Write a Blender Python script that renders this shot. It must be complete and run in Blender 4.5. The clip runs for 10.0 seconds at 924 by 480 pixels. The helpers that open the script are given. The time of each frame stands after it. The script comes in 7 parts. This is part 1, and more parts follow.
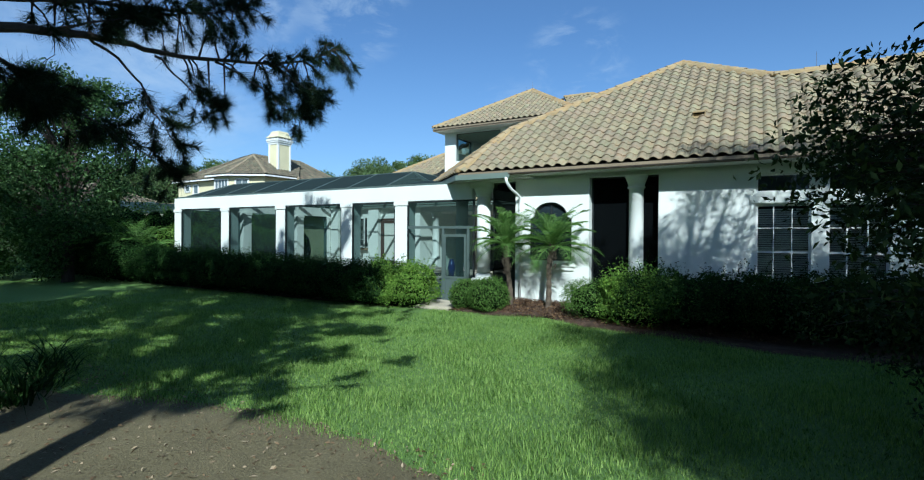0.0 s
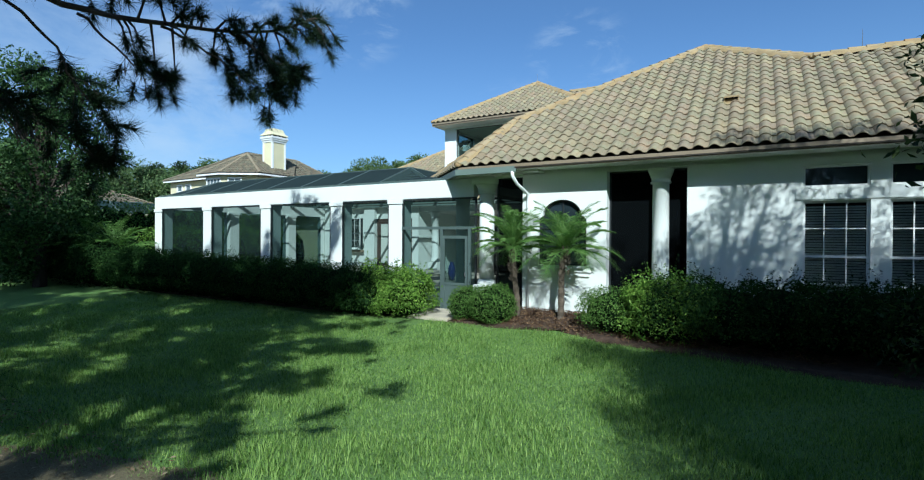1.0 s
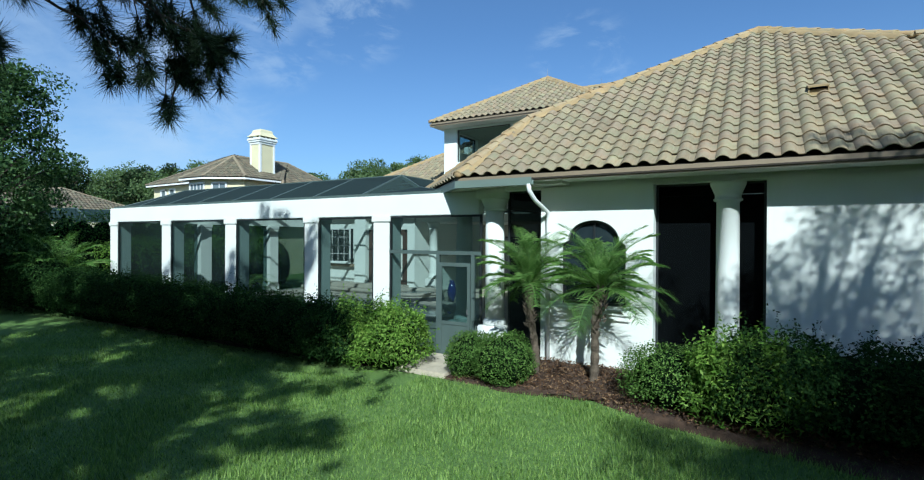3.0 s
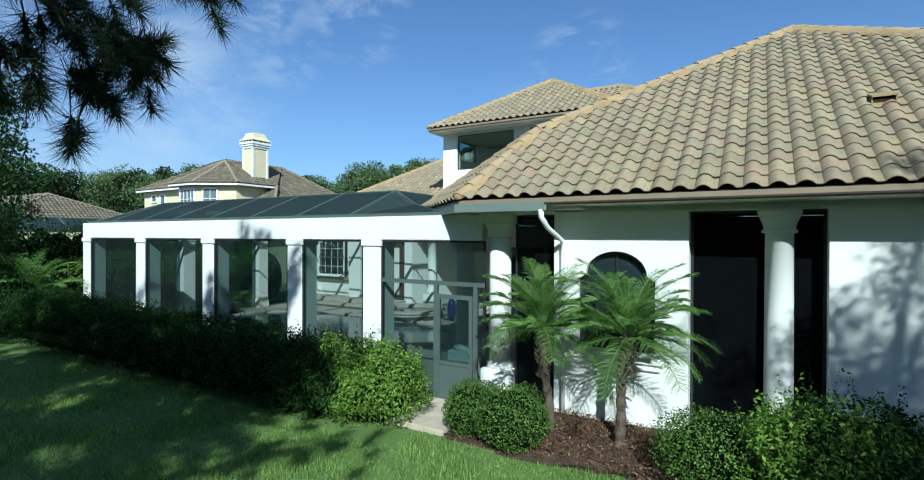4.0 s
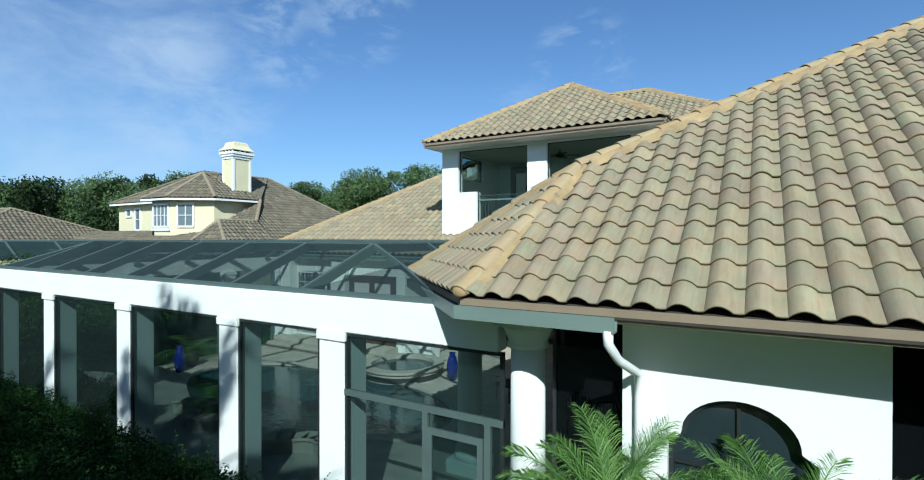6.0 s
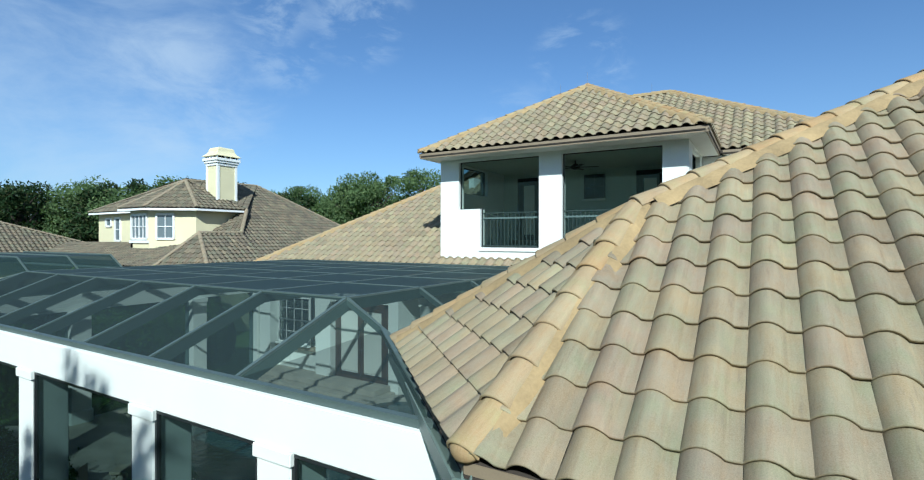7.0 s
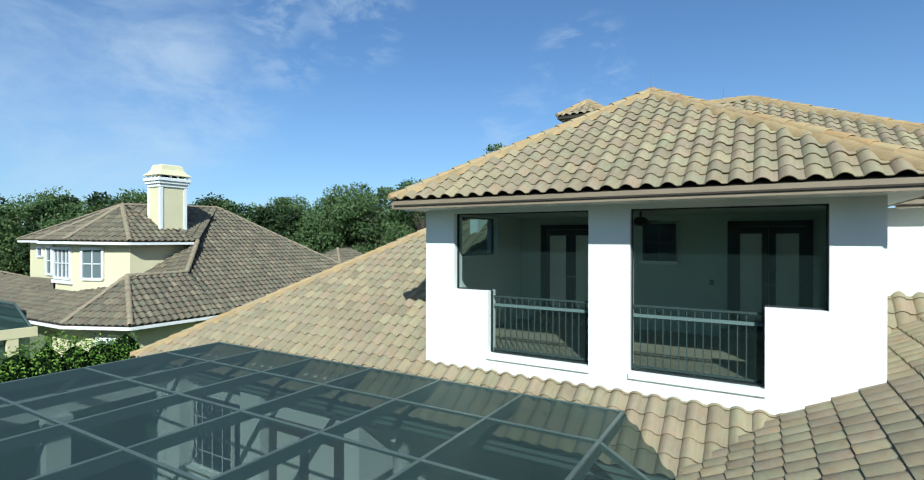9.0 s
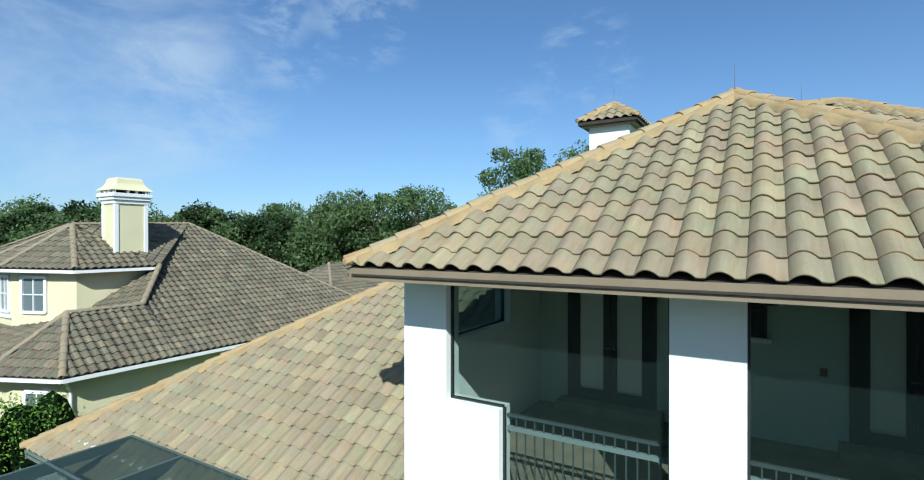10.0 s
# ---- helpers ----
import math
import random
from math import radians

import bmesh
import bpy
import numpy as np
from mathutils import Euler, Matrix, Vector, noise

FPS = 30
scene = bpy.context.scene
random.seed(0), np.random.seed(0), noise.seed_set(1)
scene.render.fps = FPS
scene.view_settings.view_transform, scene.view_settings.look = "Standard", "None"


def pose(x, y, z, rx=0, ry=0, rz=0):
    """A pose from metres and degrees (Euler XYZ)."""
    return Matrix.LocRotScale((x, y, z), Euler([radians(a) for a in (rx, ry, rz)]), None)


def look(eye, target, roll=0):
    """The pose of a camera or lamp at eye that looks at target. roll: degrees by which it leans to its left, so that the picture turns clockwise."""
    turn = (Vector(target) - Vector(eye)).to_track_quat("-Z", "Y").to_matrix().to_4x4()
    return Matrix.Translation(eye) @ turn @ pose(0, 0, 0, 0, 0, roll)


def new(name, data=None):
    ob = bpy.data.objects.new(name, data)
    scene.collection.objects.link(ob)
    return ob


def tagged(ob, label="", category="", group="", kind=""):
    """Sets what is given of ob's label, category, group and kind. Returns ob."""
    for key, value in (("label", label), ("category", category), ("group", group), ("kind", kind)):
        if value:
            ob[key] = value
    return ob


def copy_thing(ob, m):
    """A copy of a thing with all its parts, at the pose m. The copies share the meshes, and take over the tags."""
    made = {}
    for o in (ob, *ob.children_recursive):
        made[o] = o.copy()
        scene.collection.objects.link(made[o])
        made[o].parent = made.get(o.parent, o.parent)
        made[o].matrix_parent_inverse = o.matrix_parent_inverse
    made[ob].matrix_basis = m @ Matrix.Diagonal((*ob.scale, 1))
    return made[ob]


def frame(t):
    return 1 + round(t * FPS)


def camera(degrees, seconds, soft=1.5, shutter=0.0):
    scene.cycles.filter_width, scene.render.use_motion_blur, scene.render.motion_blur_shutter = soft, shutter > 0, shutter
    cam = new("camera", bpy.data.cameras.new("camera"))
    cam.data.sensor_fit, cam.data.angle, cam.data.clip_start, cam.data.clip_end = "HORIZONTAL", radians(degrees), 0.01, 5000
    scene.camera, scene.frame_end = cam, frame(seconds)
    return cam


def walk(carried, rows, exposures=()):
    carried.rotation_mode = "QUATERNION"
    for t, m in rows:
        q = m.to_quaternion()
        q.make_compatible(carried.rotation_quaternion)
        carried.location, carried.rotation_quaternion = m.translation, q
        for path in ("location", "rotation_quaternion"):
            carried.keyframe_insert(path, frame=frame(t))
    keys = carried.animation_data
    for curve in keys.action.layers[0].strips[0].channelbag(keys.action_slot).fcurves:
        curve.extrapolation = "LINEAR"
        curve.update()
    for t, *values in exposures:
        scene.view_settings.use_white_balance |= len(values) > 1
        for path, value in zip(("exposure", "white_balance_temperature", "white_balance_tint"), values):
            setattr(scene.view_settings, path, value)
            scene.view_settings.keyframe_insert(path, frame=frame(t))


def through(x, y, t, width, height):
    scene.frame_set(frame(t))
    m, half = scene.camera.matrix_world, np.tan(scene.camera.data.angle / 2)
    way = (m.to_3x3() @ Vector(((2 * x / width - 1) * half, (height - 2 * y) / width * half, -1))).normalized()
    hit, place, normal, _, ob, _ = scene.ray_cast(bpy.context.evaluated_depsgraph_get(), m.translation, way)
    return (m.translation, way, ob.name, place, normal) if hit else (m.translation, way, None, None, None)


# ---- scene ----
cam = camera(84.71, 10.0, soft=1.15)
# seconds, x, y, z, yaw, pitch, roll
ROWS = [
    (0, 4.626, -0.729, 2.159, 30.10, -0.49, 0.36),
    (0.5, 4.238, -0.042, 2.158, 30.15, -0.38, 0.32),
    (1, 3.870, 0.609, 2.178, 30.25, -0.39, 0.33),
    (1.5, 3.515, 1.225, 2.181, 30.28, -0.36, 0.32),
    (2, 3.162, 1.852, 2.230, 30.38, -0.34, 0.27),
    (2.5, 2.811, 2.439, 2.469, 30.40, -0.29, 0.30),
    (4, 1.774, 4.155, 3.303, 30.41, -0.35, 0.18),
    (4.5, 1.401, 4.785, 3.595, 30.41, -0.42, 0.07),
    (5, 0.991, 5.499, 3.905, 30.49, -0.41, 0.23),
    (6.5, -0.602, 8.102, 4.891, 30.69, -0.29, 0.01),
    (7, -1.208, 9.113, 5.244, 30.68, -0.18, 0.09),
    (7.5, -1.846, 10.253, 5.688, 30.78, -0.26, 0.01),
    (8, -2.554, 11.506, 6.144, 30.78, -0.30, -0.06),
    (8.5, -3.332, 12.819, 6.582, 30.78, -0.13, 0.07),
    (9, -4.145, 14.191, 7.117, 30.78, -0.11, 0.08),
    (9.5, -4.995, 15.722, 7.680, 30.95, -0.15, 0.07),
    (10, -5.838, 17.227, 8.201, 31.20, -0.22, -0.05),
]
walk(cam, [(t, pose(x, y, z, 90 + pitch, -roll, yaw)) for t, x, y, z, yaw, pitch, roll in ROWS], [(0.0, 0.27, 5340, 0), (2.5, 0.28, 5360, 0), (5.0, 0.28, 5420, 0), (7.0, 0.29, 5480, 0), (8.2, 0.34, 5640, 0), (10.0, 0.29, 5620, 0)])

# ---- world, sun ----
SUN = Vector((0.62, -1.0, 0.87)).normalized()
world = bpy.data.worlds.new("world")
scene.world = world
world.use_nodes = True


def link(tree, a, b):
    tree.links.new(a, b)


def sky_nodes():
    t = world.node_tree
    t.nodes.clear()
    out = t.nodes.new("ShaderNodeOutputWorld")
    bg = t.nodes.new("ShaderNodeBackground")
    sky = t.nodes.new("ShaderNodeTexSky")
    sky.sky_type = "NISHITA"
    sky.sun_disc = False
    sky.sun_elevation = math.asin(SUN.z)
    sky.sun_rotation = math.atan2(SUN.x, SUN.y)
    sky.air_density, sky.dust_density, sky.ozone_density = 1.0, 0.15, 3.0
    co = t.nodes.new("ShaderNodeTexCoord")
    tint = t.nodes.new("ShaderNodeMix")
    tint.data_type, tint.blend_type = "RGBA", "MULTIPLY"
    tint.inputs[0].default_value = 1.0
    tint.inputs[7].default_value = (0.86, 0.98, 1.15, 1)
    link(t, sky.outputs["Color"], tint.inputs[6])
    haze = t.nodes.new("ShaderNodeMix")
    haze.data_type = "RGBA"
    haze.inputs[7].default_value = (4.4, 6.0, 7.9, 1)
    sep, low = t.nodes.new("ShaderNodeSeparateXYZ"), t.nodes.new("ShaderNodeMapRange")
    low.interpolation_type = "SMOOTHSTEP"
    low.inputs[1].default_value, low.inputs[2].default_value = 0.0, 0.40
    low.inputs[3].default_value, low.inputs[4].default_value = 0.40, 0.09
    link(t, co.outputs["Generated"], sep.inputs[0])
    link(t, sep.outputs["Z"], low.inputs[0])
    link(t, low.outputs[0], haze.inputs[0])
    link(t, tint.outputs[2], haze.inputs[6])
    col = haze.outputs[2]
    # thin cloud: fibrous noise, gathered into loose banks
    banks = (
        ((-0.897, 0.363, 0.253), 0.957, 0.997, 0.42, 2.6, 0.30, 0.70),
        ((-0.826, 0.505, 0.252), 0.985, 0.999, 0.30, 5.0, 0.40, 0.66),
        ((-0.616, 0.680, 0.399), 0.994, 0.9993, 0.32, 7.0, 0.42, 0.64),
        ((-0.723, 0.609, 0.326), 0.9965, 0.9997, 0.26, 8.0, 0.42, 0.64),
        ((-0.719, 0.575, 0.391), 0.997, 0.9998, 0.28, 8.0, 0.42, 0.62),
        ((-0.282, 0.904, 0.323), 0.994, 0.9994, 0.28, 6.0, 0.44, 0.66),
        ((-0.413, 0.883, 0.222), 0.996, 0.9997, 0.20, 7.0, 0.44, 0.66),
        # bank behind the camera, out of view, added to light the shaded walls
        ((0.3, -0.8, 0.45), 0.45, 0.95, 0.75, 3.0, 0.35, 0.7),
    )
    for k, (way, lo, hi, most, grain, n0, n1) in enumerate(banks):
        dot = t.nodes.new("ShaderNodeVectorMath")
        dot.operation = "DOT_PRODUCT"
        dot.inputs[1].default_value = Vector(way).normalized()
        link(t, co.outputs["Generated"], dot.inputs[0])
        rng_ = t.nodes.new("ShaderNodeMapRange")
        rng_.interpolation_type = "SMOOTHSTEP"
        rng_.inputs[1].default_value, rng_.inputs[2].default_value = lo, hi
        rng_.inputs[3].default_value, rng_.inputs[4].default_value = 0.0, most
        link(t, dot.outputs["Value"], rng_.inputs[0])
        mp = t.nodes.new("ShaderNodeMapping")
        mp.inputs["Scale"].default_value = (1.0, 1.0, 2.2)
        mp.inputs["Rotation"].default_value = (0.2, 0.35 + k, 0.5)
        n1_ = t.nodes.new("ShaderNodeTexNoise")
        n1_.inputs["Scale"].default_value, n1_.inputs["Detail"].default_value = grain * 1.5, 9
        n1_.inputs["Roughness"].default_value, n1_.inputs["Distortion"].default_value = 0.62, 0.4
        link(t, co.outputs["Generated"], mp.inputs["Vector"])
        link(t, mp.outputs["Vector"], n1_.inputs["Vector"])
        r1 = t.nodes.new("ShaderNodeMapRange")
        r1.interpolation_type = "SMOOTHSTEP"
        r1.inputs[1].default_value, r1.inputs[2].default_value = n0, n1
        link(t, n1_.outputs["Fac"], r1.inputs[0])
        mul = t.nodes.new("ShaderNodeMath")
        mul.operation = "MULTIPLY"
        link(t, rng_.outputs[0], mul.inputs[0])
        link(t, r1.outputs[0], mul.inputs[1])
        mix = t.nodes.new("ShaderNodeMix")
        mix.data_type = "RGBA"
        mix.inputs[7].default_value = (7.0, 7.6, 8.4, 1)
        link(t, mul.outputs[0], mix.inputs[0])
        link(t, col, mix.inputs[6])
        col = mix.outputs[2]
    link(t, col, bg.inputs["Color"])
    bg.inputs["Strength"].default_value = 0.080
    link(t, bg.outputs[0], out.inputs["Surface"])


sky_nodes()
sun = new("sun", bpy.data.lights.new("sun", "SUN"))
sun.data.energy, sun.data.angle, sun.data.color = 5.0, radians(0.53), (1.0, 0.95, 0.87)
sun.matrix_world = look(SUN * 60, (0, 0, 0))
scene.view_settings.exposure = 0.0

# ---- materials ----
def mat_base(name):
    m = bpy.data.materials.new(name)
    m.use_nodes = True
    t = m.node_tree
    return m, t, t.nodes["Principled BSDF"]


def noise_at(t, scale, detail=4, rough=0.55, coord="pos"):
    n = t.nodes.new("ShaderNodeTexNoise")
    n.inputs["Scale"].default_value, n.inputs["Detail"].default_value, n.inputs["Roughness"].default_value = scale, detail, rough
    if coord == "pos":
        g = t.nodes.new("ShaderNodeNewGeometry")
        link(t, g.outputs["Position"], n.inputs["Vector"])
    elif coord is not None:
        link(t, coord, n.inputs["Vector"])
    return n.outputs["Fac"]


def ramp(t, fac, stops):
    r = t.nodes.new("ShaderNodeValToRGB")
    e = r.color_ramp.elements
    while len(e) < len(stops):
        e.new(0.5)
    for k, (p, c) in enumerate(stops):
        e[k].position, e[k].color = p, (*c, 1)
    link(t, fac, r.inputs["Fac"])
    return r.outputs["Color"]


def mixc(t, fac, a, b, how="MIX"):
    m = t.nodes.new("ShaderNodeMix")
    m.data_type, m.blend_type = "RGBA", how
    for sock, v in ((m.inputs[0], fac), (m.inputs[6], a), (m.inputs[7], b)):
        if isinstance(v, (int, float)):
            sock.default_value = v
        elif isinstance(v, tuple):
            sock.default_value = (*v, 1)
        else:
            link(t, v, sock)
    return m.outputs[2]


def bump(t, bsdf, fac, strength, dist):
    b = t.nodes.new("ShaderNodeBump")
    b.inputs["Strength"].default_value, b.inputs["Distance"].default_value = strength, dist
    link(t, fac, b.inputs["Height"])
    link(t, b.outputs["Normal"], bsdf.inputs["Normal"])


def plain(name, colour, rough=0.6, var=0.15, scale=3.0, fine=60.0, bumpy=0.0, metal=0.0, dist=0.004):
    """A surface with a broad and a fine variation of one colour."""
    m, t, b = mat_base(name)
    dark = tuple(c * (1 - var) for c in colour)
    light = tuple(min(1, c * (1 + var * 0.6)) for c in colour)
    broad = ramp(t, noise_at(t, scale), [(0.3, dark), (0.7, light)])
    grain = noise_at(t, fine, 3)
    col = mixc(t, 0.25, broad, ramp(t, grain, [(0.35, dark), (0.65, light)]))
    link(t, col, b.inputs["Base Color"])
    b.inputs["Roughness"].default_value, b.inputs["Metallic"].default_value = rough, metal
    if bumpy:
        bump(t, b, grain, bumpy, dist)
    return m


def tile_material(name, stops, joined, lichen=0.35):
    m, t, b = mat_base(name)
    if joined:
        g = t.nodes.new("ShaderNodeNewGeometry")
        rnd = g.outputs["Random Per Island"]
    else:
        g = t.nodes.new("ShaderNodeObjectInfo")
        rnd = g.outputs["Random"]
    own = ramp(t, rnd, stops)
    streak = ramp(t, noise_at(t, 2.2, 5), [(0.3, (0.80, 0.76, 0.70)), (0.7, (1.08, 1.06, 1.0))])
    col = mixc(t, 0.85, own, streak, "MULTIPLY")
    # streaks that run down each tile
    if joined:
        fibre = noise_at(t, 9.0, 4, 0.6)
    else:
        tc, mp = t.nodes.new("ShaderNodeTexCoord"), t.nodes.new("ShaderNodeMapping")
        mp.inputs["Scale"].default_value = (26.0, 2.6, 2.0)
        link(t, tc.outputs["Object"], mp.inputs["Vector"])
        sh = t.nodes.new("ShaderNodeCombineXYZ")
        mu = t.nodes.new("ShaderNodeMath")
        mu.operation = "MULTIPLY"
        mu.inputs[1].default_value = 90.0
        link(t, rnd, mu.inputs[0])
        link(t, mu.outputs[0], sh.inputs["Z"])
        link(t, sh.outputs[0], mp.inputs["Location"])
        fibre = noise_at(t, 1.0, 4, 0.6, mp.outputs["Vector"])
    col = mixc(t, 0.8, col, ramp(t, fibre, [(0.28, (0.72, 0.66, 0.62)), (0.42, (1.0, 0.91, 0.80)), (0.55, (1.0, 1.0, 0.96)), (0.72, (1.2, 1.16, 1.08))]), "MULTIPLY")
    drift = ramp(t, noise_at(t, 4.5, 3), [(0.35, (1.06, 0.97, 0.84)), (0.5, (1.0, 1.0, 1.0)), (0.65, (0.90, 1.02, 0.92))])
    col = mixc(t, 0.75, col, drift, "MULTIPLY")
    patch = ramp(t, noise_at(t, 1.1, 6, 0.65), [(0.52, (0, 0, 0)), (0.74, (1, 1, 1))])
    scale = t.nodes.new("ShaderNodeMath")
    scale.operation = "MULTIPLY"
    scale.inputs[1].default_value = lichen
    link(t, patch, scale.inputs[0])
    col = mixc(t, scale.outputs[0], col, (0.30, 0.20, 0.10))
    grain = noise_at(t, 140, 3, 0.7)
    col = mixc(t, 0.12, col, ramp(t, grain, [(0.3, (0.1, 0.09, 0.07)), (0.7, (0.75, 0.68, 0.55))]))
    link(t, col, b.inputs["Base Color"])
    b.inputs["Roughness"].default_value = 0.82
    bump(t, b, noise_at(t, 55, 4, 0.7), 0.35, 0.006)
    return m


TILE_STOPS = [(0.0, (0.197, 0.164, 0.109)), (0.2, (0.277, 0.235, 0.147)), (0.4, (0.231, 0.210, 0.134)), (0.55, (0.294, 0.231, 0.160)), (0.7, (0.227, 0.185, 0.130)), (0.85, (0.256, 0.231, 0.151)), (1.0, (0.328, 0.281, 0.176))]
HIP_STOPS = [(0.0, (0.370, 0.238, 0.097)), (0.5, (0.396, 0.290, 0.145)), (1.0, (0.343, 0.273, 0.167))]
FAR_STOPS = [(0.0, (0.048, 0.041, 0.028)), (0.25, (0.14, 0.112, 0.075)), (0.45, (0.075, 0.073, 0.048)), (0.65, (0.135, 0.13, 0.088)), (0.8, (0.10, 0.078, 0.053)), (1.0, (0.185, 0.16, 0.108))]
M_TILE = tile_material("roof_tile_piece", TILE_STOPS, False)
M_TILES = tile_material("roof_tiles", TILE_STOPS, True)
M_HIP = tile_material("hip_tile", HIP_STOPS, False, 0.5)
M_FARTILES = tile_material("brown_roof_tiles", FAR_STOPS, True, 0.15)
M_FARHIP = tile_material("brown_hip_tile", [(0.0, (0.20, 0.168, 0.118)), (1.0, (0.28, 0.232, 0.165))], True, 0.2)
M_UNDER = plain("roof_underlay", (0.045, 0.035, 0.026), 0.9, 0.3, 4, 30)
M_MORTAR = plain("hip_mortar", (0.35, 0.25, 0.12), 0.9, 0.35, 3, 40, 0.5)
M_STUCCO = plain("white_stucco", (0.80, 0.825, 0.765), 0.85, 0.05, 0.8, 130, 0.35, dist=0.003)
M_CREAM = plain("cream_stucco", (0.68, 0.615, 0.39), 0.85, 0.06, 0.8, 120, 0.3)
M_TRIMW = plain("white_trim", (0.80, 0.80, 0.77), 0.5, 0.05, 2, 60)
M_FASCIA = plain("tan_fascia", (0.25, 0.195, 0.125), 0.6, 0.15, 3, 60)
M_GUTTER = plain("grey_gutter", (0.165, 0.215, 0.185), 0.45, 0.1, 2, 50)
M_SOFFIT = plain("soffit", (0.66, 0.65, 0.60), 0.8, 0.06, 2, 60)
M_ALU = plain("bronze_aluminium", (0.082, 0.113, 0.103), 0.5, 0.15, 3, 60, metal=0.0)
M_ALUD = plain("dark_aluminium", (0.02, 0.024, 0.025), 0.45, 0.2, 3, 60)
# near-black for tyres, and for shade painted onto walls, slots and gaps
M_DARK = plain("black_and_shade", (0.014, 0.014, 0.015), 0.9, 0.2, 1, 20)
M_WOOD = plain("dark_door_wood", (0.075, 0.04, 0.028), 0.5, 0.3, 4, 40)
M_EBONY = plain("ebony_door_paint", (0.016, 0.016, 0.016), 0.45, 0.2, 4, 40)
M_FLOOR = plain("balcony_floor_tile", (0.24, 0.205, 0.145), 0.7, 0.2, 3, 40)
M_DECK = plain("pool_deck_stone", (0.42, 0.39, 0.32), 0.85, 0.22, 2.2, 40, 0.2)
M_BLIND = plain("window_blind", (0.80, 0.81, 0.76), 0.6, 0.06, 3, 50)
M_MULCH = plain("red_mulch", (0.092, 0.055, 0.034), 0.95, 0.6, 6, 55, 1.0, dist=0.04)
M_CONC = plain("concrete_pad", (0.50, 0.44, 0.33), 0.9, 0.25, 5, 50, 0.5)
M_BARK = plain("bark", (0.07, 0.052, 0.04), 0.95, 0.4, 6, 50, 1.0, dist=0.03)
M_PALMBARK = plain("palm_bark", (0.13, 0.10, 0.07), 0.95, 0.5, 12, 60, 1.0, dist=0.02)
M_VASE = plain("blue_glaze", (0.01, 0.02, 0.16), 0.15, 0.2, 4, 30)
M_POT = plain("dark_pot", (0.03, 0.03, 0.032), 0.5, 0.2, 4, 30)
M_CANE = plain("dark_metal_furniture", (0.025, 0.022, 0.02), 0.5, 0.2, 4, 30)
M_ASPHALT = plain("asphalt", (0.07, 0.07, 0.072), 0.9, 0.2, 1, 40)
M_STEEL = plain("thin_steel", (0.25, 0.25, 0.25), 0.4, 0.1, 3, 40, metal=0.6)


def glass_material(name, tint=(0.02, 0.03, 0.035), rough=0.03):
    m, t, b = mat_base(name)
    b.inputs["Base Color"].default_value = (*tint, 1)
    b.inputs["Roughness"].default_value = rough
    b.inputs["IOR"].default_value = 1.5
    b.inputs["Specular IOR Level"].default_value = 0.6
    return m


def pane_material(name):
    """Clear glass, thin."""
    m, t, b = mat_base(name)
    tr = t.nodes.new("ShaderNodeBsdfTransparent")
    tr.inputs["Color"].default_value = (0.88, 0.93, 0.92, 1)
    gl = t.nodes.new("ShaderNodeBsdfGlossy")
    gl.inputs["Roughness"].default_value = 0.04
    fr = t.nodes.new("ShaderNodeFresnel")
    fr.inputs["IOR"].default_value = 1.5
    mx = t.nodes.new("ShaderNodeMixShader")
    link(t, fr.outputs[0], mx.inputs[0])
    link(t, tr.outputs[0], mx.inputs[1])
    link(t, gl.outputs[0], mx.inputs[2])
    link(t, mx.outputs[0], t.nodes["Material Output"].inputs["Surface"])
    return m


def screen_material(name, cover, colour, gloss=0.25):
    """Insect screen: fine dark mesh, partly see-through, with a sheen at a glancing angle."""
    m, t, b = mat_base(name)
    tr = t.nodes.new("ShaderNodeBsdfTransparent")
    tr.inputs["Color"].default_value = (0.76, 0.93, 0.92, 1)
    df = t.nodes.new("ShaderNodeBsdfDiffuse")
    weave = noise_at(t, 900, 1)
    link(t, ramp(t, weave, [(0.3, tuple(c * 0.8 for c in colour)), (0.7, tuple(c * 1.2 for c in colour))]), df.inputs["Color"])
    mx = t.nodes.new("ShaderNodeMixShader")
    mx.inputs[0].default_value = cover
    link(t, tr.outputs[0], mx.inputs[1])
    link(t, df.outputs[0], mx.inputs[2])
    gl = t.nodes.new("ShaderNodeBsdfGlossy")
    gl.inputs["Color"].default_value = (gloss, gloss * 1.28, gloss * 1.26, 1)
    gl.inputs["Roughness"].default_value = 0.6
    fr = t.nodes.new("ShaderNodeLayerWeight")
    fr.inputs["Blend"].default_value = 0.34
    m2 = t.nodes.new("ShaderNodeMixShader")
    link(t, fr.outputs["Facing"], m2.inputs[0])
    link(t, mx.outputs[0], m2.inputs[1])
    link(t, gl.outputs[0], m2.inputs[2])
    link(t, m2.outputs[0], t.nodes["Material Output"].inputs["Surface"])
    return m


